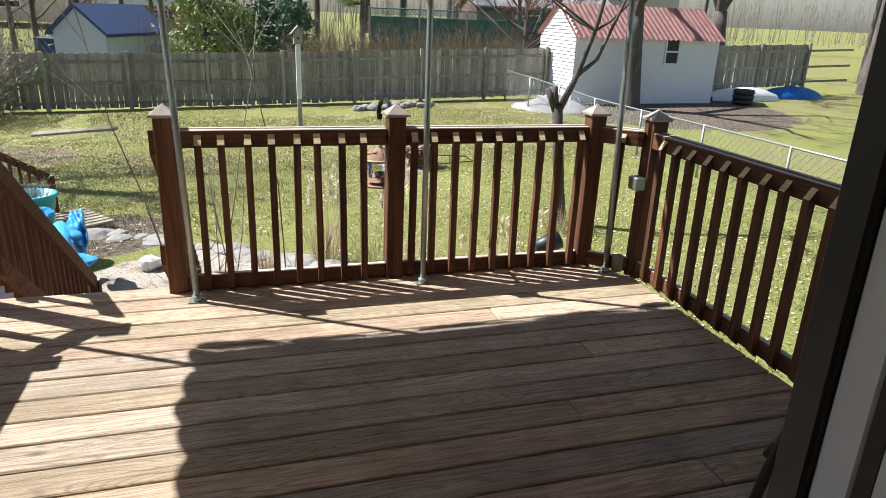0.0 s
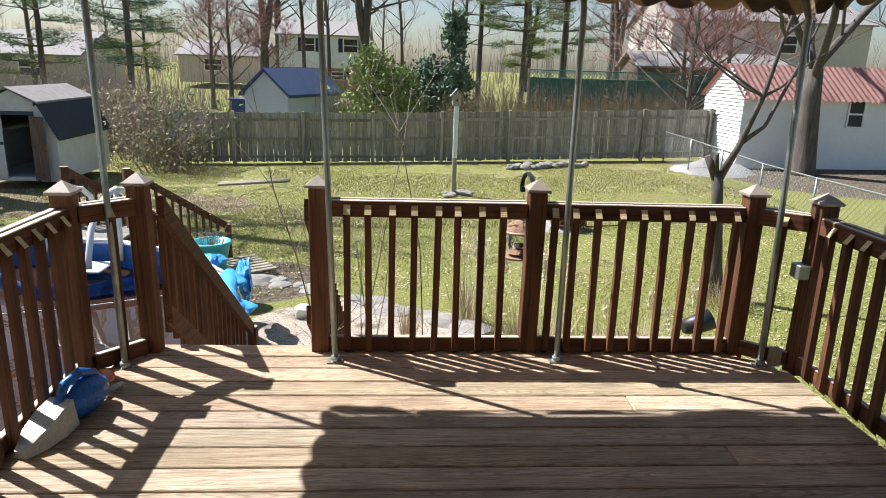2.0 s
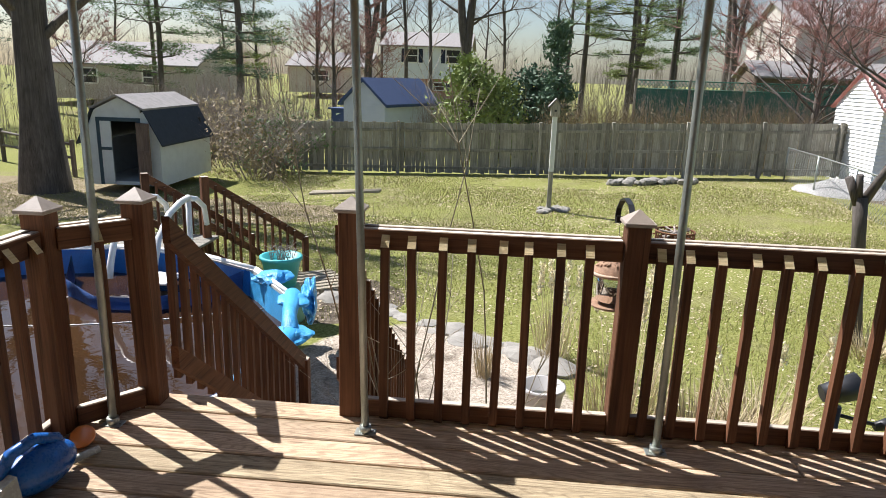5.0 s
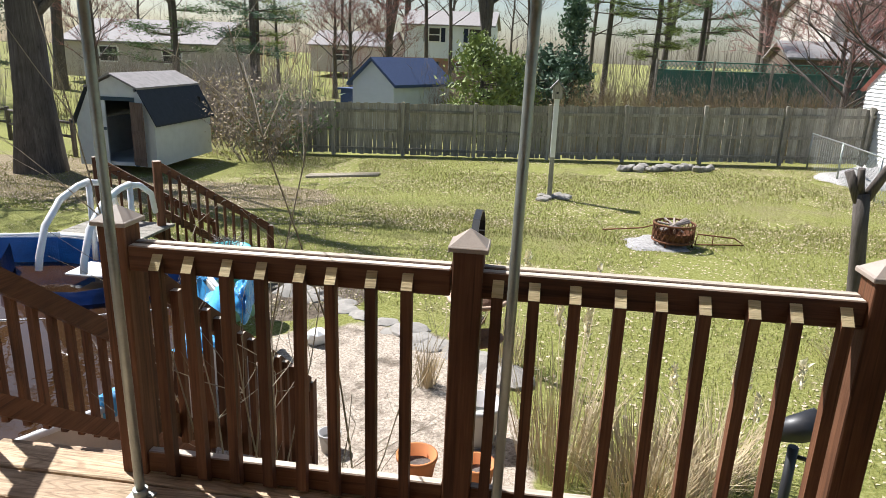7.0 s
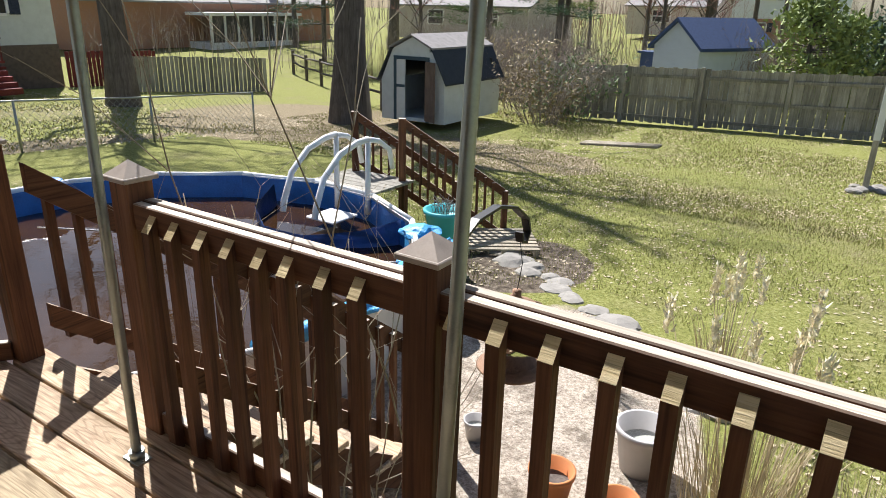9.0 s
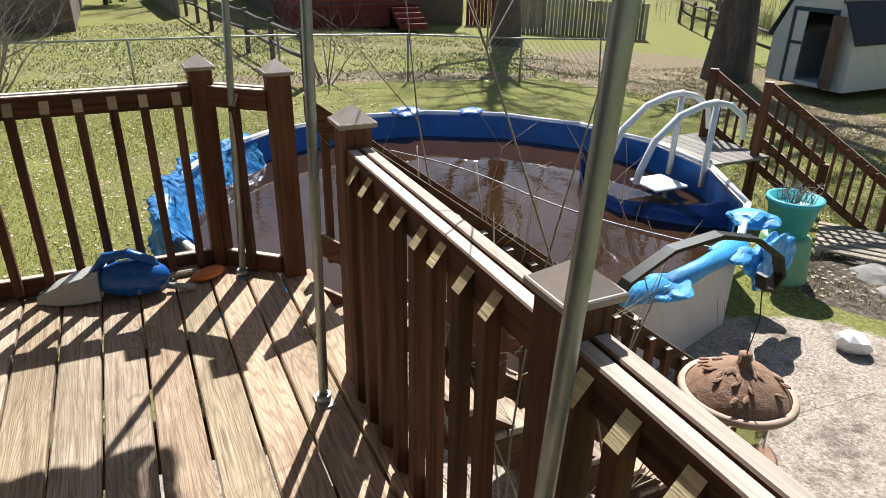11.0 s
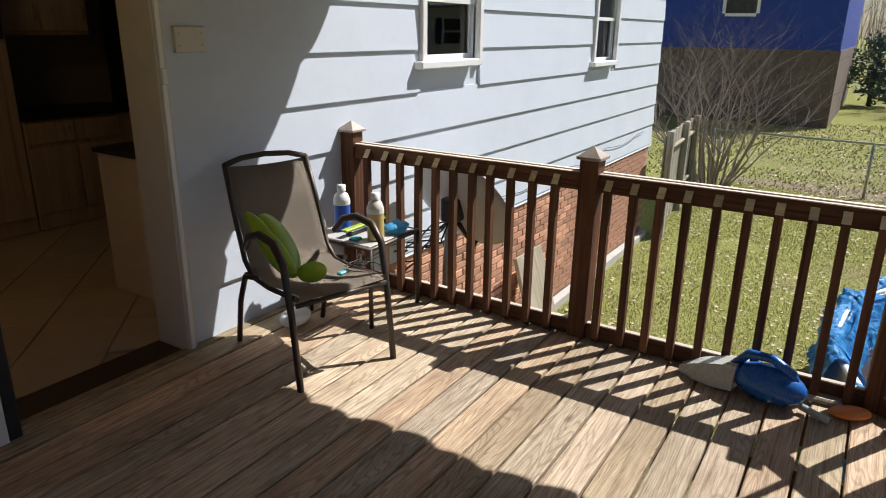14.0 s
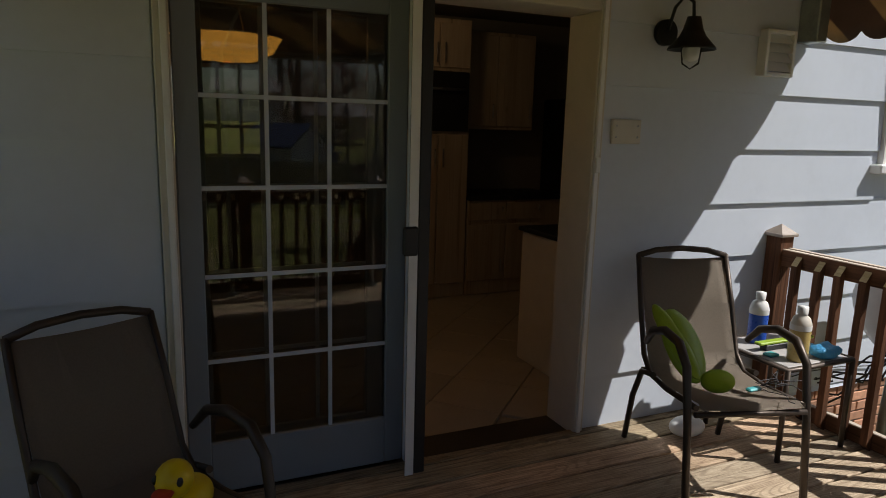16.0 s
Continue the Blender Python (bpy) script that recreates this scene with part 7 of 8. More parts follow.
    lathe(bm, [(0.001, -1.06), (0.17, -1.06), (0.24, -0.72), (0.26, -0.72), (0.26, -0.68), (0.225, -0.68), (0.2, -0.76), (0.001, -0.77)], px, py, 28)
    part("pot", bm, "turquoise", p, "turquoise plastic pot")
    bm = bmesh.new()
    lathe(bm, [(0.28, -1.56), (0.23, -1.08), (0.2, -1.061), (0.001, -1.061)], px, py, 28)
    part("tub", bm, "pale_green", p, "upturned pale green tub")
    bm = bmesh.new()
    rng = random.Random(6)
    for k in range(40):
        a, r = rng.uniform(0, 6.28), rng.uniform(0, 0.17)
        x, y = px + r * math.cos(a), py + r * math.sin(a)
        tube(bm, [(x, y, -0.78), (x + rng.uniform(-0.06, 0.06), y + rng.uniform(-0.06, 0.06), -0.62), (x + rng.uniform(-0.15, 0.15), y + rng.uniform(-0.15, 0.15), -0.55 + rng.uniform(-0.06, 0.05))], 0.004, 3, cap=False)
    part("stalks", bm, "twig", p, "dry brown stalks")
    pal = thing("wood_pallet", "grey slatted wooden pallet on the ground by the pool", "pallet", pose(-2.1, 6.45, ground_z(-2, 6.4), 0, 0, 35))
    for k in range(7):
        bm = bmesh.new()
        box(bm, -0.5, 0.5, -0.45 + k * 0.135, -0.45 + k * 0.135 + 0.09, 0.09, 0.11, 0.003)
        part("slat", bm, "pale_wood", pal)
    for x in (-0.48, 0.0, 0.42):
        bm = bmesh.new()
        box(bm, x, x + 0.06, -0.45, 0.45, 0.0, 0.089, 0.003)
        part("bearer", bm, "pale_wood", pal)
    # plant pots below the railing
    for x, y, r, h, mat, lab in ((0.72, 2.1, 0.15, 0.24, "terracotta", "orange terracotta pot with dry soil"), (1.16, 2.1, 0.13, 0.22, "terracotta", "small terracotta pot beside the railing"), (1.1, 2.75, 0.20, 0.34, "dish_grey", "white plastic bucket with rubbish inside"), (-0.02, 2.4, 0.09, 0.16, "dish_grey", "small grey paint can on the chippings")):
        z = ground_z(x, y)
        b = thing("plant_pot" if mat == "terracotta" else "bucket", lab, "pot" if mat == "terracotta" else "bucket")
        bm = bmesh.new()
        lathe(bm, [(0.001, z), (r * 0.72, z), (r * 0.95, z + h * 0.86), (r, z + h * 0.86), (r * 1.02, z + h), (r * 0.9, z + h), (r * 0.8, z + h * 0.6), (0.001, z + h * 0.58)], x, y, 24)
        part("wall", bm, mat, b)
        bm = bmesh.new()
        lathe(bm, [(0.001, z + h * 0.63), (r * 0.8, z + h * 0.61)], x, y, 20)
        part("soil", bm, "bark" if mat == "terracotta" else "clear_plastic", b)
    # flat stepping stones edging the bed
    st = thing("stone_edging", "rough flat stones edging the chippings and lawn", "stones")
    rng = random.Random(17)
    for k in range(26):
        t = k / 25
        x = -1.9 + 3.3 * t + rng.uniform(-0.1, 0.1)
        y = 6.2 - 2.2 * t + rng.uniform(-0.2, 0.2)
        bm = bmesh.new()
        rock(bm, (x, y, ground_z(x, y) - 0.01), rng.uniform(0.07, 0.27), rng, rng.uniform(0.15, 0.4))
        part("stone", bm, "stone", st)
    bm = bmesh.new()
    rock(bm, (-0.75, 4.35, ground_z(-0.7, 4.3) + 0.07), 0.13, random.Random(1), 0.8)
    solo("white_stone", bm, "white_plastic", "smooth white stone on the chippings", "stone")
    # blue tarpaulin heap between pool and stairs
    bm = bmesh.new()
    g = bmesh.ops.create_icosphere(bm, subdivisions=4, radius=0.34)
    for v in g["verts"]:
        k = 1 + 0.5 * noise.noise(v.co * 5)
        v.co = Vector((-1.36 + v.co.x * k * 0.26 - 0.3 * v.co.y, 3.95 + v.co.y * k * 0.95, -0.84 + v.co.z * k * 0.62))
    solo("blue_tarp", bm, "tarp", "crumpled bright blue tarpaulin hanging over the pool edge", "tarpaulin")
    # bare stems growing behind the first bay
    vs = thing("climbing_stems", "thin bare vine stems growing up behind the railing", "vine")
    rng = random.Random(23)
    for k in range(10):
        bm = bmesh.new()
        x, y = 0.25 + rng.uniform(-0.15, 0.35), 0.35 + rng.uniform(0, 0.5)
        p, pts = Vector((x, y, -1.5)), []
        d = Vector((rng.uniform(-0.12, 0.12), rng.uniform(-0.1, 0.1), 1))
        top = rng.uniform(1.6, 2.4) if k > 2 else rng.uniform(3.0, 3.4)
        for j in range(9):
            pts.append(p.copy())
            p = p + d.normalized() * top / 8
            d = d + Vector((rng.uniform(-0.14, 0.14), rng.uniform(-0.14, 0.14), 0))
        tube(bm, pts, [0.007 - 0.0006 * j for j in range(9)], 5)
        shoots = []
        for j in range(4):
            q = pts[rng.randrange(3, 8)]
            shoots.append((q, (rng.uniform(-1, 1), rng.uniform(-1, 1), 0.9)))
        stem = part("stem", bm, "pale_wood", vs)
        for q, d in shoots:
            bm = bmesh.new()
            limb(bm, q, d, 0.003, 0.4, 1, rng, 3)
            part("side_shoot", bm, "pale_wood", stem)


build_deck_extras()


def grass_clump(label, x, y, h, n, seed, spread, plume=False, lean=0.35):
    rng = random.Random(seed)
    g = thing("ornamental_grass", label, "grass", pose(x, y, ground_z(x, y)))
    vs, fs = [], []
    for k in range(n):
        a, r = rng.uniform(0, 6.28), spread * 0.3 * math.sqrt(rng.random())
        b = Vector((r * math.cos(a), r * math.sin(a), 0))
        d = Vector((math.cos(a) * rng.uniform(0, lean), math.sin(a) * rng.uniform(0, lean), 1)).normalized()
        side = Vector((-math.sin(a + rng.uniform(-1, 1)), math.cos(a), 0)) * 0.0035
        ln = h * rng.uniform(0.45, 1.05)
        bend = Vector((d.x, d.y, 0)) * ln * rng.uniform(0.0, 0.5)
        i = len(vs)
        mid, tip = b + d * ln * 0.6, b + d * ln + bend - Vector((0, 0, bend.length * 0.5))
        vs += [tuple(b - side), tuple(b + side), tuple(mid + side * 0.8), tuple(mid - side * 0.8), tuple(tip)]
        fs += [(i, i + 1, i + 2, i + 3), (i + 3, i + 2, i + 4)]
    raw_part("blades", vs, fs, "dry_grass", g, "dry straw-coloured blades")
    if plume:
        cs = []
        bm = bmesh.new()
        for k in range(plume):
            a, r = rng.uniform(0, 6.28), spread * rng.uniform(0.1, 0.6)
            top = Vector((r * math.cos(a), r * math.sin(a), h * rng.uniform(1.1, 1.5)))
            tube(bm, [(r * 0.3 * math.cos(a), r * 0.3 * math.sin(a), 0), top], 0.003, 3)
            for j in range(6):
                cs.append(tuple(top + Vector((0, 0, -0.035 * j))))
        part("plume_stalks", bm, "dry_grass", g)
        pv, pf = clumps(cs, 9, 0.024, 0.055, rng, 1.2)
        raw_part("plumes", pv, pf, "plume_pale", g, "feathery pale plumes")


grass_clump("tall dry ornamental grass with pale plumes", 1.75, 2.5, 1.05, 260, 1, 1.0, 10)
grass_clump("dry ornamental grass spilling over the chippings", 2.35, 2.2, 0.75, 700, 2, 1.3, 0, 0.8)
grass_clump("dry ornamental grass spilling over the chippings", 2.9, 2.6, 0.7, 420, 3, 0.9, 5, 0.9)
grass_clump("small dry grass tuft on the chippings", 0.55, 3.6, 0.5, 120, 4, 0.3)
grass_clump("dry grass tuft with pale plumes at the lawn edge", 1.3, 4.2, 0.8, 120, 5, 0.6, 9)
grass_clump("dry grass at the foot of the small tree", 5.0, 5.0, 0.45, 380, 6, 1.1, 0, 1.1)

# ---- neighbouring houses and distance ----
def gable_roof(bm, x0, x1, y0, y1, ze, zr, over=0.3, along="x"):
    if along == "x":
        ym = (y0 + y1) / 2
        for ya in (y0 - over, y1 + over):
            zz = ze - over * (zr - ze) / ((y1 - y0) / 2)
            prism(bm, [(ya, zz), (ym, zr), (ym, zr + 0.12), (ya, zz + 0.12)], x0 - over, x1 + over, "x")
    else:
        xm = (x0 + x1) / 2
        for xa in (x0 - over, x1 + over):
            zz = ze - over * (zr - ze) / ((x1 - x0) / 2)
            prism(bm, [(xa, zz), (xm, zr), (xm, zr + 0.12), (xa, zz + 0.12)], y0 - over, y1 + over, "y")


def house(label, x0, x1, y0, y1, zb, ze, zr, wall, roof, windows=(), base_h=0.0, base_mat="brick", shutters=False, side="y", along="x"):
    h = thing("neighbour_house", label, "house")
    bm = bmesh.new()
    box(bm, x0, x1, y0, y1, zb + base_h, ze)
    if along == "x":
        for x in (x0, x1 - 0.2):
            prism(bm, [(y0, ze), (y1, ze), ((y0 + y1) / 2, zr - 0.02)], x, x + 0.2, "x")
    else:
        for y in (y0, y1 - 0.2):
            prism(bm, [(x0, ze), (x1, ze), ((x0 + x1) / 2, zr - 0.02)], y, y + 0.2, "y")
    part("wall", bm, wall, h)
    if base_h:
        bm = bmesh.new()
        box(bm, x0 - 0.03, x1 + 0.03, y0 - 0.03, y1 + 0.03, zb - 0.5, zb + base_h)
        part("lower_wall", bm, base_mat, h)
    bm = bmesh.new()
    gable_roof(bm, x0, x1, y0, y1, ze, zr, along=along)
    part("roof", bm, roof, h)
    for u, z, w, hh in windows:
        bm = bmesh.new()
        f = 0.1

        def pl(a0, a1, d0, d1, q0, q1):
            if side == "y":
                box(bm, a0, a1, y0 - d1, y0 - d0, q0, q1)
            else:
                box(bm, x1 + d0, x1 + d1, a0, a1, q0, q1)
        for q in ((u - f, u, z, z + hh), (u + w, u + w + f, z, z + hh), (u, u + w, z - f, z), (u, u + w, z + hh, z + hh + f), (u, u + w, z + hh / 2 - 0.04, z + hh / 2 + 0.04)):
            pl(q[0], q[1], 0.0, 0.08, q[2], q[3])
        wd = part("window", bm, "white_paint", h)
        bm = bmesh.new()
        pl(u, u + w, 0.005, 0.03, z, z + hh)
        part("pane", bm, "dark_room", wd)
        if shutters:
            for a in (u - 0.5, u + w + 0.12):
                bm = bmesh.new()
                pl(a, a + 0.38, 0.0, 0.06, z - 0.05, z + hh + 0.05)
                part("shutter", bm, "navy_car", wd)
    return h


house("pale two-storey house with shuttered windows beyond the fence", -10.7, -2.9, 60, 68, -1.2, 4.0, 5.3, "house_white", "roof_grey", [(-8.5, 2.6, 0.95, 1.1), (-4.9, 2.6, 1.2, 1.1), (-9.2, 0.2, 1.2, 0.6), (-6.0, 0.2, 1.0, 0.6)], 2.35, "brick", True)
house("low beige house behind bare trees", -34, -22, 46, 54, -1.0, 1.6, 3.2, "house_beige", "roof_grey", [(-31, 0.2, 1.4, 1.0), (-26, 0.2, 1.4, 1.0)])
house("low pale house behind bare trees", -21.5, -13.5, 66, 74, -0.6, 2.0, 3.4, "house_beige", "roof_grey", [(-19, 0.6, 1.6, 1.0)])
house("large beige house with a brown roof beyond the green screen", 20.5, 36, 48, 58, -1.0, 5.6, 7.6, "house_beige", "roof_grey", [(23, 3.4, 1.2, 1.2), (29, 3.4, 1.2, 1.2), (26, 0.4, 1.6, 1.1)])
house("brown roofed house extension beyond the green screen", 16.5, 27, 43, 47, -1.0, 2.1, 3.0, "house_stone", "roof_grey", [(20, 0.6, 1.2, 0.9)])
house("white house with dark lower wall on the next street", -36, -26.2, 5.5, 13.4, -1.5, 2.6, 4.4, "shed_white", "roof_grey", [(7.5, 0.9, 0.9, 1.1), (10.8, 0.9, 0.9, 1.1)], 1.25, "house_stone", True, side="x", along="y")
house("bright blue house with a stone lower wall", -36, -24.2, -14.0, -1.9, -1.5, 4.2, 6.0, "house_blue", "roof_dark", [(-11, 2.0, 1.1, 1.3), (-5.6, 2.2, 1.0, 1.2)], 2.55, "house_stone", side="x", along="y")
house("brick house with a white sunroom across the lawns", -52, -40, 22, 44, -1.6, 1.4, 3.4, "brick", "roof_grey", (), side="x", along="y")


def build_sunroom():
    s = thing("sunroom", "white glazed sunroom with a flat roof", "sunroom")
    x = -39.9
    bm = bmesh.new()
    box(bm, x, x + 2.6, 29.5, 38.0, 0.55, 0.75)
    part("roof", bm, "white_paint", s)
    bm = bmesh.new()
    box(bm, x, x + 2.4, 29.7, 37.8, -1.7, -1.2)
    part("base", bm, "white_paint", s)
    for k in range(8):
        bm = bmesh.new()
        y = 29.7 + k * 1.14
        box(bm, x + 2.25, x + 2.4, y, y + 0.14, -1.2, 0.55)
        part("mullion", bm, "white_paint", s)
    bm = bmesh.new()
    box(bm, x + 2.3, x + 2.32, 29.8, 37.8, -1.2, 0.55)
    part("glazing", bm, "dark_room", s)


build_sunroom()


def board_panel_fence(label, p0, p1, h, mat, name="privacy_fence"):
    f = thing(name, label, "fence")
    a, b = Vector((*p0, 0)), Vector((*p1, 0))
    n = max(2, int((b - a).length / 0.16))
    ang = math.degrees(math.atan2(b.y - a.y, b.x - a.x))
    bm = bmesh.new()
    box(bm, -0.072, 0.072, -0.012, 0.012, 0, h)
    me = mesh("board", bm, mat)
    for k in range(n + 1):
        q = a.lerp(b, k / n)
        piece("board", me, f, pose(q.x, q.y, ground_z(q.x, q.y) - 0.1 + random.uniform(-0.02, 0.02), 0, 0, ang))
    return f


board_panel_fence("maroon board fence across the next lawn", (-26.0, 13.6), (-25.3, 17.0), 1.5, "red_wood")
board_panel_fence("grey weathered board fence across the next lawn", (-23.4, 14.2), (-19.9, 18.4), 1.45, "fence_wood")
board_panel_fence("dark weathered board fence beside the neighbouring lawn", (-27.5, 1.7), (-36, 1.2), 1.7, "fence_wood")


def build_red_deck():
    d = thing("red_deck", "dark red painted deck with railings behind a neighbouring house", "deck")
    x0, x1, y0, y1, z = -26.1, -23.6, 5.0, 10.2, -0.78
    bm = bmesh.new()
    box(bm, x0, x1, y0, y1, z - 0.08, z)
    part("platform", bm, "red_wood", d)
    bm = bmesh.new()
    box(bm, x0, x1 - 0.1, y0 + 0.1, y1 - 0.1, -1.6, z - 0.081)
    part("skirt", bm, "red_wood", d)
    for zz in (z + 0.9, z + 0.12):
        bm = bmesh.new()
        box(bm, x1 - 0.1, x1 - 0.02, y0, y1, zz, zz + 0.08)
        part("rail", bm, "red_wood", d)
    for k in range(40):
        bm = bmesh.new()
        y = y0 + 0.05 + k * 0.13
        box(bm, x1 - 0.08, x1 - 0.04, y, y + 0.04, z + 0.2, z + 0.9)
        part("baluster", bm, "red_wood", d)
    for k in range(4):
        bm = bmesh.new()
        box(bm, x1, x1 + 0.28 * (4 - k), y1 - 1.2, y1 - 0.1, -1.6, -1.4 + 0.17 * k)
        part("step", bm, "red_wood", d)


build_red_deck()


def build_truck():
    t = thing("pickup_truck", "dark pickup truck parked on the far street", "truck", pose(-41, 1.2, ground_z(-41, 1.2), 0, 0, 90))
    bm = bmesh.new()
    prism(bm, [(-2.5, 0.45), (2.5, 0.45), (2.5, 0.95), (1.2, 1.05), (0.7, 1.6), (-0.6, 1.65), (-0.75, 1.05), (-2.5, 1.05)], -0.9, 0.9, "y")
    part("body", bm, "navy_car", t)
    for x in (-1.6, 1.6):
        for y in (-0.92, 0.74):
            bm = bmesh.new()
            tube(bm, [(x, y, 0.36), (x, y + 0.18, 0.36)], 0.36, 18)
            w = part("wheel", bm, "rubber", t)
            bm = bmesh.new()
            tube(bm, [(x, y - 0.005, 0.36), (x, y + 0.185, 0.36)], 0.2, 14)
            part("rim", bm, "steel", w)
    bm = bmesh.new()
    prism(bm, [(0.62, 1.1), (0.55, 1.52), (-0.5, 1.55), (-0.6, 1.1)], -0.91, 0.91, "y")
    part("side_windows", bm, "dark_room", t)


build_truck()


def build_blue_roof_shed():
    s = thing("outbuilding", "small white outbuilding with a blue shingle roof behind the fence", "shed", pose(-6.15, 25.6, 0, 0, 0, -24))
    w, d, zb, ze, zr = 2.1, 4.2, -1.6, 0.33, 1.22
    bm = bmesh.new()
    box(bm, 0, w, 0, d, zb, ze)
    prism(bm, [(0, ze), (w, ze), (w / 2, zr)], 0, 0.1, "y")
    prism(bm, [(0, ze), (w, ze), (w / 2, zr)], d - 0.1, d, "y")
    part("wall_shell", bm, "house_pale", s)
    bm = bmesh.new()
    gable_roof(bm, 0, w, 0, d, ze, zr, 0.18, along="y")
    part("roof", bm, "roof_blue", s)
    bm = bmesh.new()
    box(bm, -0.9, -0.02, 0.3, 1.2, -0.6, -0.05)
    box(bm, -1.0, 0.0, 0.2, 1.3, -0.049, 0.03)
    part("lean_to", bm, "roof_blue", s)
    for k in range(16):
        bm = bmesh.new()
        box(bm, 0.02, w - 0.02, -0.012, -0.002, zb + 0.05 + k * 0.12, zb + 0.14 + k * 0.12)
        part("clapboard", bm, "house_pale", s)
    return s


_ob = build_blue_roof_shed()


def build_green_screen():
    g = thing("green_screen_fence", "tall green mesh screen fence with a lattice top", "fence")
    y, x0, x1 = 30.0, 6.6, 19.0
    bm = bmesh.new()
    box(bm, x0, x1, y, y + 0.03, -1.6, 1.2)
    part("screen", bm, "green_screen", g)
    bm = bmesh.new()
    k = x0
    while k < x1 - 0.4:
        for s in (0, 1):
            tube(bm, [(k + 0.35 * s, y, 1.22), (k + 0.35 * (1 - s), y, 1.6)], 0.015, 4)
        k += 0.18
    for z in (1.22, 1.6):
        tube(bm, [(x0, y, z), (x1, y, z)], 0.03, 5)
    part("lattice", bm, "green_screen", g)
    for k in range(6):
        bm = bmesh.new()
        x = x0 + k * 2.45
        box(bm, x - 0.05, x + 0.05, y - 0.06, y - 0.001, -1.6, 1.66)
        part("post", bm, "fence_wood", g)


build_green_screen()


def hedge_row(label, x0, x1, y, z0, h, n, seed, mat="hedge"):
    """A tangle of thin upright stems."""
    rng = random.Random(seed)
    vs, fs, idx = [], [], []
    for k in range(n):
        x, yy = rng.uniform(x0, x1), y + rng.uniform(-0.7, 0.7)
        zb = ground_z(x, yy)
        d = Vector((rng.uniform(-0.4, 0.4), rng.uniform(-0.3, 0.3), 1)).normalized()
        ln = (h + z0 - zb) * rng.uniform(0.6, 1.08)
        s = Vector((0.012, 0.004, 0))
        i = len(vs)
        p = Vector((x, yy, zb))
        t = p + d * ln
        vs += [tuple(p - s), tuple(p + s), tuple(t)]
        fs.append((i, i + 1, i + 2))
        for j in range(5):
            b = p + d * ln * rng.uniform(0.3, 0.95)
            e = b + Vector((rng.uniform(-0.3, 0.3), rng.uniform(-0.3, 0.3), rng.uniform(0.05, 0.35)))
            i = len(vs)
            vs += [tuple(b - s * 0.6), tuple(b + s * 0.6), tuple(e)]
            fs.append((i, i + 1, i + 2))
    return stuff_mesh("hedge", vs, fs, [mat], None, label, "hedge")


hedge_row("brown leafless hedge behind the board fence", 2.0, 11.5, 22.6, 0.0, 0.85, 1500, 71)
hedge_row("brown leafless hedge behind the board fence", 11.0, 22.0, 23.2, 0.4, 0.75, 900, 72, "twig")
hedge_row("tangled leafless brush along the far lawn edge", -16, -7.5, 24.0, 0.0, 1.4, 1100, 73, "twig")

hedge_row("grey leafless brush behind the board fence", -7.0, 2.4, 27.5, 0.0, 1.5, 900, 74, "twig")
hedge_row("grey leafless brush behind the board fence", 3.0, 22.0, 29.0, 0.2, 1.3, 1300, 75, "twig")

evergreen("bushy green evergreen behind the fence", -0.75, 24.6, 3.9, 1.35, 81, "needle_light", 90, 30, 0.24, kind="round")
evergreen("bushy green evergreen behind the fence", 0.35, 25.5, 3.2, 1.1, 82, "needle_light", 60, 30, 0.24, kind="round")
evergreen("tall dark pointed conifer behind the fence", 2.7, 26.5, 5.4, 1.15, 83, "needle_blue", 90, 34, 0.26)
evergreen("dark spreading conifer behind the fence", 1.7, 27.5, 3.6, 1.4, 84, "needle_blue", 70, 30, 0.28, kind="round")
pine("tall pine with open dark crown", -13.6, 33, 14.0, 3.4, 85, "needle_blue", 0.22)
pine("tall pine with open green crown", -19.0, 35, 13.0, 3.6, 86, "needle", 0.16)
pine("tall pine with open green crown", -16.3, 40, 15.0, 3.2, 185, "needle_light", 0.2)
pine("tall slim pine with sparse crown", 5.6, 44, 15.0, 2.6, 87, "needle", 0.3, 12)
pine("tall pine with open green crown", 8.3, 42, 14.0, 3.0, 88, "needle_light", 0.22)
pine("tall pine with open green crown", 11.6, 45, 15.0, 3.0, 188, "needle", 0.25)
evergreen("dark evergreen shrub beside the far driveway", -33.5, -0.9, 2.8, 1.2, 89, "needle_blue", 50, 26, 0.25, kind="round")
pine("tall pine with dark crown beyond the garden shed", -27.5, 30, 12.0, 3.6, 90, "needle_blue", 0.18)

# bare woodland beyond the gardens
_t1 = leader_tree("tall bare woodland tree with a forked stem", -2.1, 43, 0.36, 19, 101, 0.32, 0.36, 22, fork=True)
_t2 = leader_tree("tall slim bare woodland tree", -7.0, 50, 0.17, 17, 102, 0.3, 0.3, 18, lean=(-0.5, 0))
_t3 = leader_tree("tall bare woodland tree with spreading twigs", 5.2, 52, 0.16, 18, 103, 0.25, 0.32, 20, lean=(0.4, 0))
_t4 = leader_tree("bare tree with pinkish spring buds", -10.2, 40, 0.16, 8.5, 104, 0.22, 0.5, 20, twig="bud_red", twig_n=9)
for ob in (_t1, _t2, _t3):
    tagged(ob, group="woodland trees")
tagged(_t4, group="budding trees")
rngf = random.Random(7)
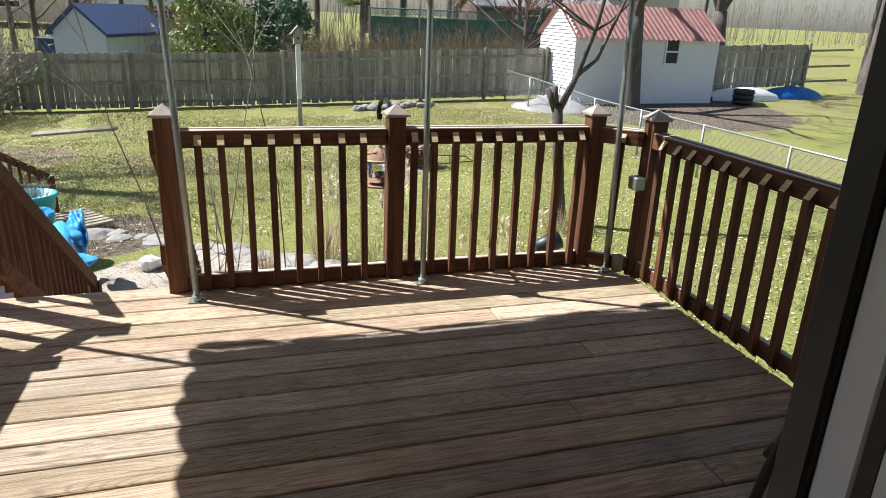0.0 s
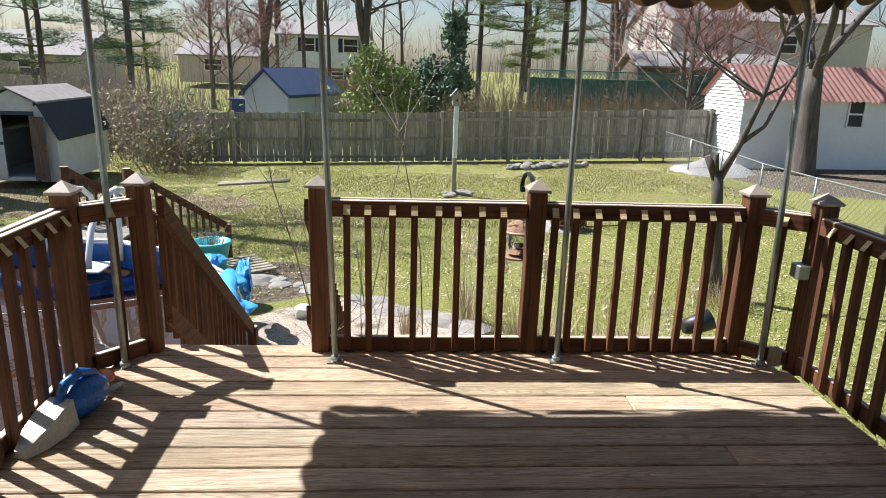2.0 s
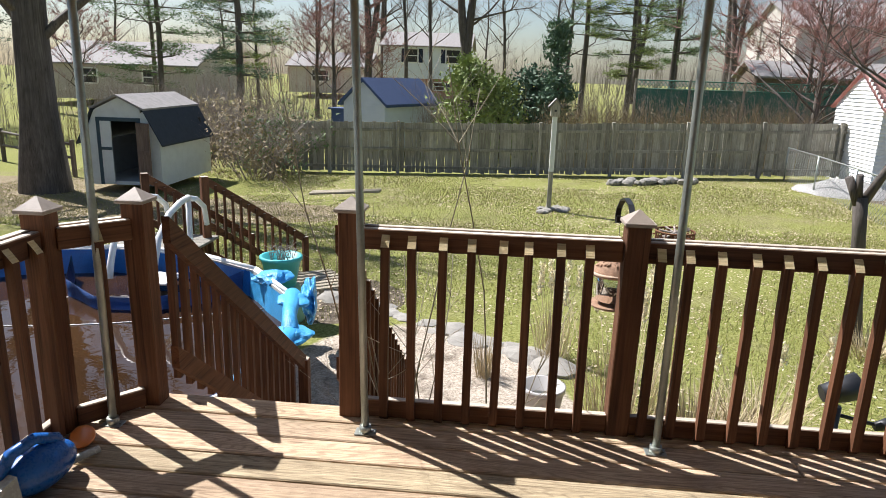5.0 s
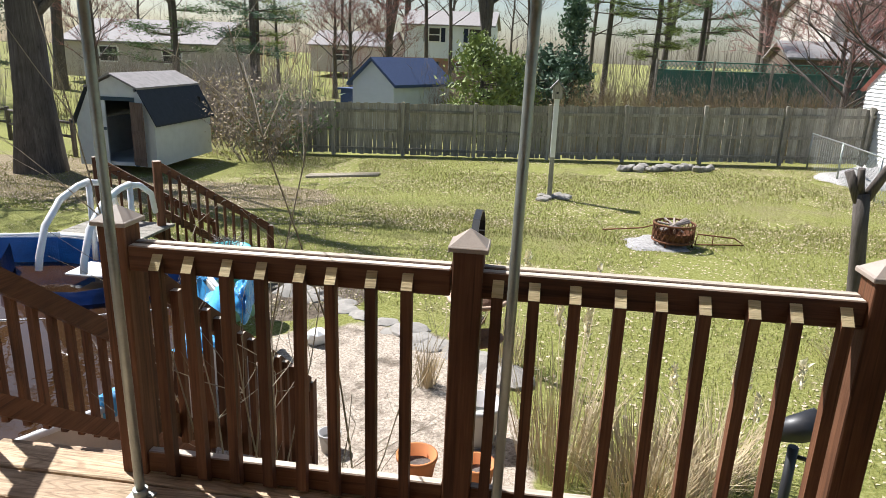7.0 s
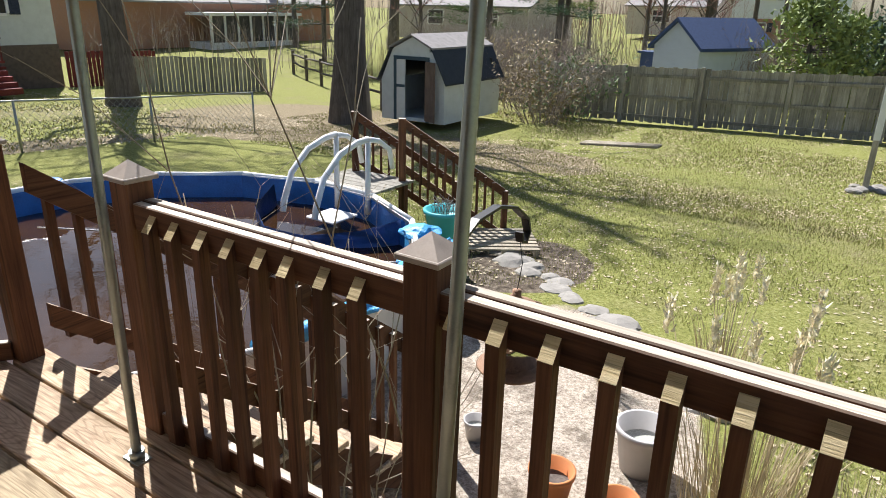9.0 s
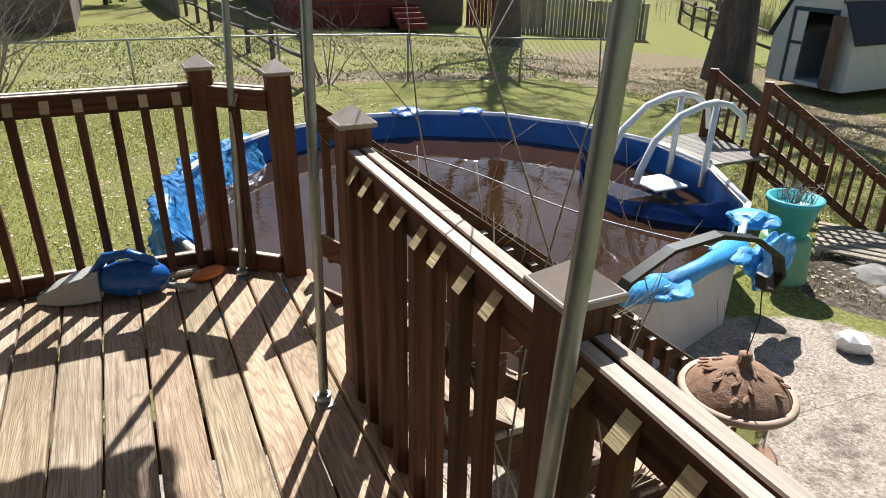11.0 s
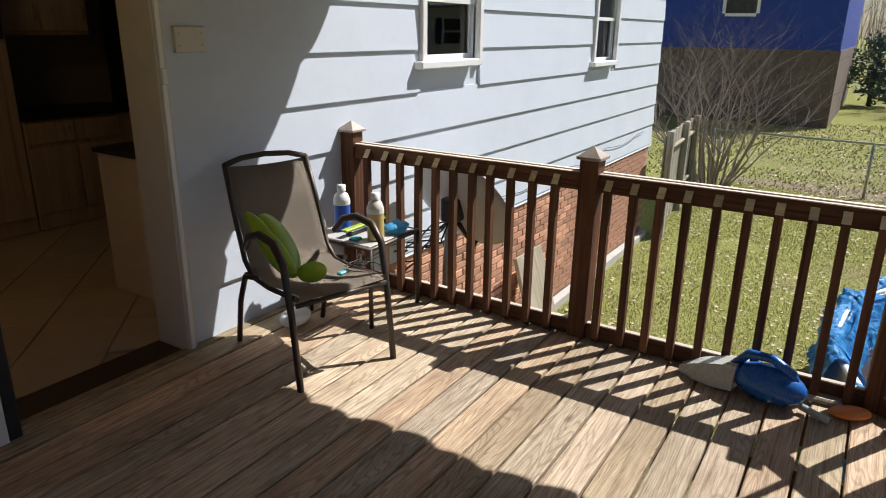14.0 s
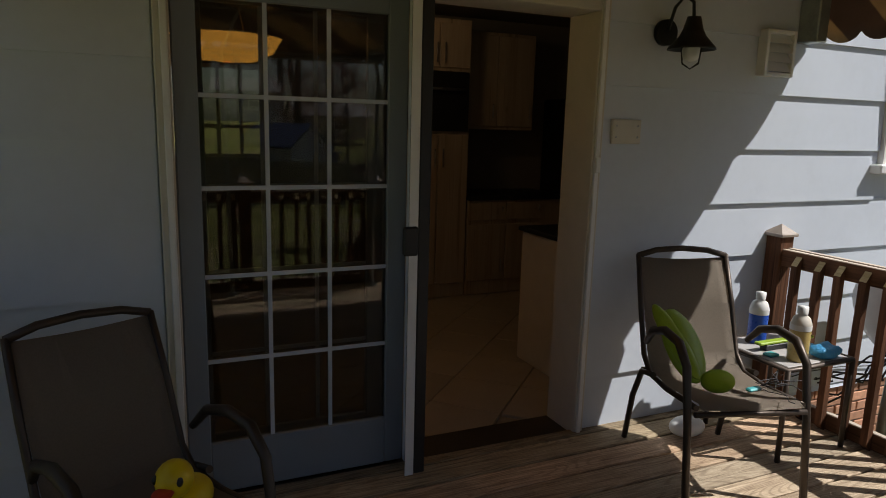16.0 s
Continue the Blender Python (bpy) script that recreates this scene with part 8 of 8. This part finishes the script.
for k, (x, y) in enumerate([(-4.8, 47), (-11, 54), (-19.5, 52), (-24, 44), (-30, 40), (-36, 36), (13.5, 52), (19, 56), (0.5, 60), (-8.5, 74), (-14, 78), (-2, 80), (6, 76), (14, 72), (-27, 64), (-20, 72), (22, 68), (31, 64), (40, 50), (-44, 40), (-34, 56),
                            (-50, 12), (-48, -4), (-46, -12), (-52, -20), (-40, 6), (26, 30), (33, 26), (28, 21)]):
    s = rngf.uniform(0.8, 1.15)
    copy_thing((_t1, _t2, _t3)[(k * 2 + 1) % 3], pose(x, y, ground_z(x, y) - 0.1, rngf.uniform(-3, 3), rngf.uniform(-3, 3), rngf.uniform(0, 360)) @ Matrix.Scale(s, 4))
for x, y, s in ((-8.3, 42, 0.9), (-12.4, 44, 1.0), (14.5, 30.5, 0.85), (17.5, 32, 0.95), (-22.5, 33, 0.9)):
    copy_thing(_t4, pose(x, y, ground_z(x, y) - 0.1, 0, 0, rngf.uniform(0, 360)) @ Matrix.Scale(s, 4))
leader_tree("bare low tree with wide twiggy branches over the back fence", 12.2, 24.0, 0.14, 6.2, 105, 0.2, 0.95, 26, twig="bud_red", twig_n=8)


def woodland(label, a0, a1, d0, d1, n, seed, mat, h, thick=0.06):
    """Distant thicket of fine branches, too far to count."""
    rng = random.Random(seed)
    vs, fs = [], []
    for k in range(n):
        a, d = radians(rng.uniform(a0, a1)), rng.uniform(d0, d1)
        x, y = d * math.sin(a), d * math.cos(a)
        z = ground_z(x, y)
        p = Vector((x, y, z))
        ln = h * rng.uniform(0.5, 1.1)
        w = thick * d / 60
        dd = Vector((rng.uniform(-0.15, 0.15), rng.uniform(-0.15, 0.15), 1))
        s = Vector((math.cos(a), -math.sin(a), 0)) * w
        i = len(vs)
        t = p + dd * ln
        vs += [tuple(p - s), tuple(p + s), tuple(t)]
        fs.append((i, i + 1, i + 2))
        for j in range(9):
            b = p + dd * ln * rng.uniform(0.25, 0.95)
            e = b + Vector((rng.uniform(-1, 1), rng.uniform(-1, 1), rng.uniform(0.1, 1.2))) * h * 0.22
            i = len(vs)
            vs += [tuple(b - s * 0.4), tuple(b + s * 0.4), tuple(e)]
            fs.append((i, i + 1, i + 2))
            for q in range(3):
                b2 = b.lerp(e, rng.uniform(0.4, 1))
                e2 = b2 + Vector((rng.uniform(-1, 1), rng.uniform(-1, 1), rng.uniform(-0.2, 1))) * h * 0.1
                i = len(vs)
                vs += [tuple(b2 - s * 0.2), tuple(b2 + s * 0.2), tuple(e2)]
                fs.append((i, i + 1, i + 2))
    return stuff_mesh("far_woodland", vs, fs, [mat], None, label, "trees")


woodland("hazy leafless woodland on the horizon", -75, 70, 85, 135, 1500, 91, "twig", 9, 0.018)
woodland("pinkish budding trees in the distance", -24, -6, 55, 80, 110, 92, "bud_red", 6, 0.022)
woodland("leafless brush between the far houses", -70, 45, 33, 58, 1000, 93, "twig", 3.0, 0.02)
woodland("dry brown brush beyond the back fence", -40, 38, 27, 36, 900, 95, "hedge", 1.7, 0.022)
woodland("leafless woodland beyond the far street", -125, -75, 55, 110, 500, 94, "twig", 11, 0.03)

# ---- grass blades and fallen leaves ----
def build_lawn():
    rng = np.random.default_rng(5)

    def patch(n, x0, x1, y0, y1, ln, wd, lo=0.35):
        x, y = rng.uniform(x0, x1, n), rng.uniform(y0, y1, n)
        return [(a, b, ln * rng.uniform(lo, 1.0), wd) for a, b in zip(x, y)]

    def keep(x, y):
        if ((x - PC[0]) / (PRX + 0.1)) ** 2 + ((y - PC[1]) / (PRY + 0.1)) ** 2 < 1:
            return False
        if DECK_X0 - 0.1 < x < DECK_X1 + 0.1 and WALL_Y - 8 < y < 0.1 or y < WALL_Y + 0.05 and x > HOUSE_X0:
            return False
        if ((x + 0.2) / 2.2) ** 2 + ((y - 1.6) / 4.1) ** 2 < 1 or ((x - 15) / 5) ** 2 + ((y - 17) / 4.5) ** 2 < 1:
            return False
        return not (-11.2 < x < -8.7 and 15 < y < 18.7)

    def blades(name, seeds, mat, label, flat=0.0):
        vs, fs = [], []
        for x, y, ln, wd in seeds:
            if not keep(x, y):
                continue
            k = noise.noise((x * 0.35, y * 0.35, 3.0)) + 0.5 * noise.noise((x * 1.3, y * 1.3, 7.0))
            if flat == 0 and k > 0.32 or flat and k < -0.35:
                continue
            z = ground_z(x, y) - 0.004
            a = random.uniform(0, 6.283)
            ca, sa = math.cos(a), math.sin(a)
            i = len(vs)
            if flat:
                t = random.uniform(0.0, 0.25)
                vs += [(x - ca * wd, y - sa * wd, z + 0.012), (x + sa * ln * 0.5, y - ca * ln * 0.5, z + 0.02 + t * wd), (x + ca * wd, y + sa * wd, z + 0.012), (x - sa * ln * 0.5, y + ca * ln * 0.5, z + 0.012)]
                fs.append((i, i + 1, i + 2, i + 3))
            else:
                lx, ly = random.uniform(-0.5, 0.5) * ln, random.uniform(-0.5, 0.5) * ln
                vs += [(x - ca * wd, y - sa * wd, z), (x + ca * wd, y + sa * wd, z), (x + lx, y + ly, z + ln)]
                fs.append((i, i + 1, i + 2))
        stuff_mesh(name, vs, fs, [mat], None, label, "grass" if flat == 0 else "leaves")

    blades("lawn_grass", patch(105000, -8, 9, 1, 12, 0.06, 0.0045) + patch(100000, -14, 10, 10, 20.4, 0.06, 0.008) + patch(48000, -13, -1.2, -3.2, 2, 0.05, 0.0045) + patch(8000, 2.7, 9, -4, 2, 0.07, 0.01) + patch(14000, -26, -13, -6, 12, 0.08, 0.02), "grass_blade", "short uneven spring grass")
    blades("straw_grass", patch(46000, -8, 9, 1, 12, 0.05, 0.0045) + patch(44000, -14, 10, 10, 20.4, 0.06, 0.007) + patch(16000, -13, -1.2, -3.2, 2, 0.05, 0.0045) + patch(6000, -26, -13, -6, 12, 0.08, 0.02), "dry_grass", "dead straw-coloured grass")
    blades("fallen_leaves", patch(11000, -8, 9, 1, 12, 0.06, 0.02) + patch(17000, -14, 10, 10, 20.4, 0.07, 0.026) + patch(3500, -13.5, -1.2, -3.2, 4, 0.06, 0.025) + patch(5000, -25, -12.5, -5, 14, 0.1, 0.04), "dry_leaf", "scattered dry fallen leaves", 1.0)


build_lawn()
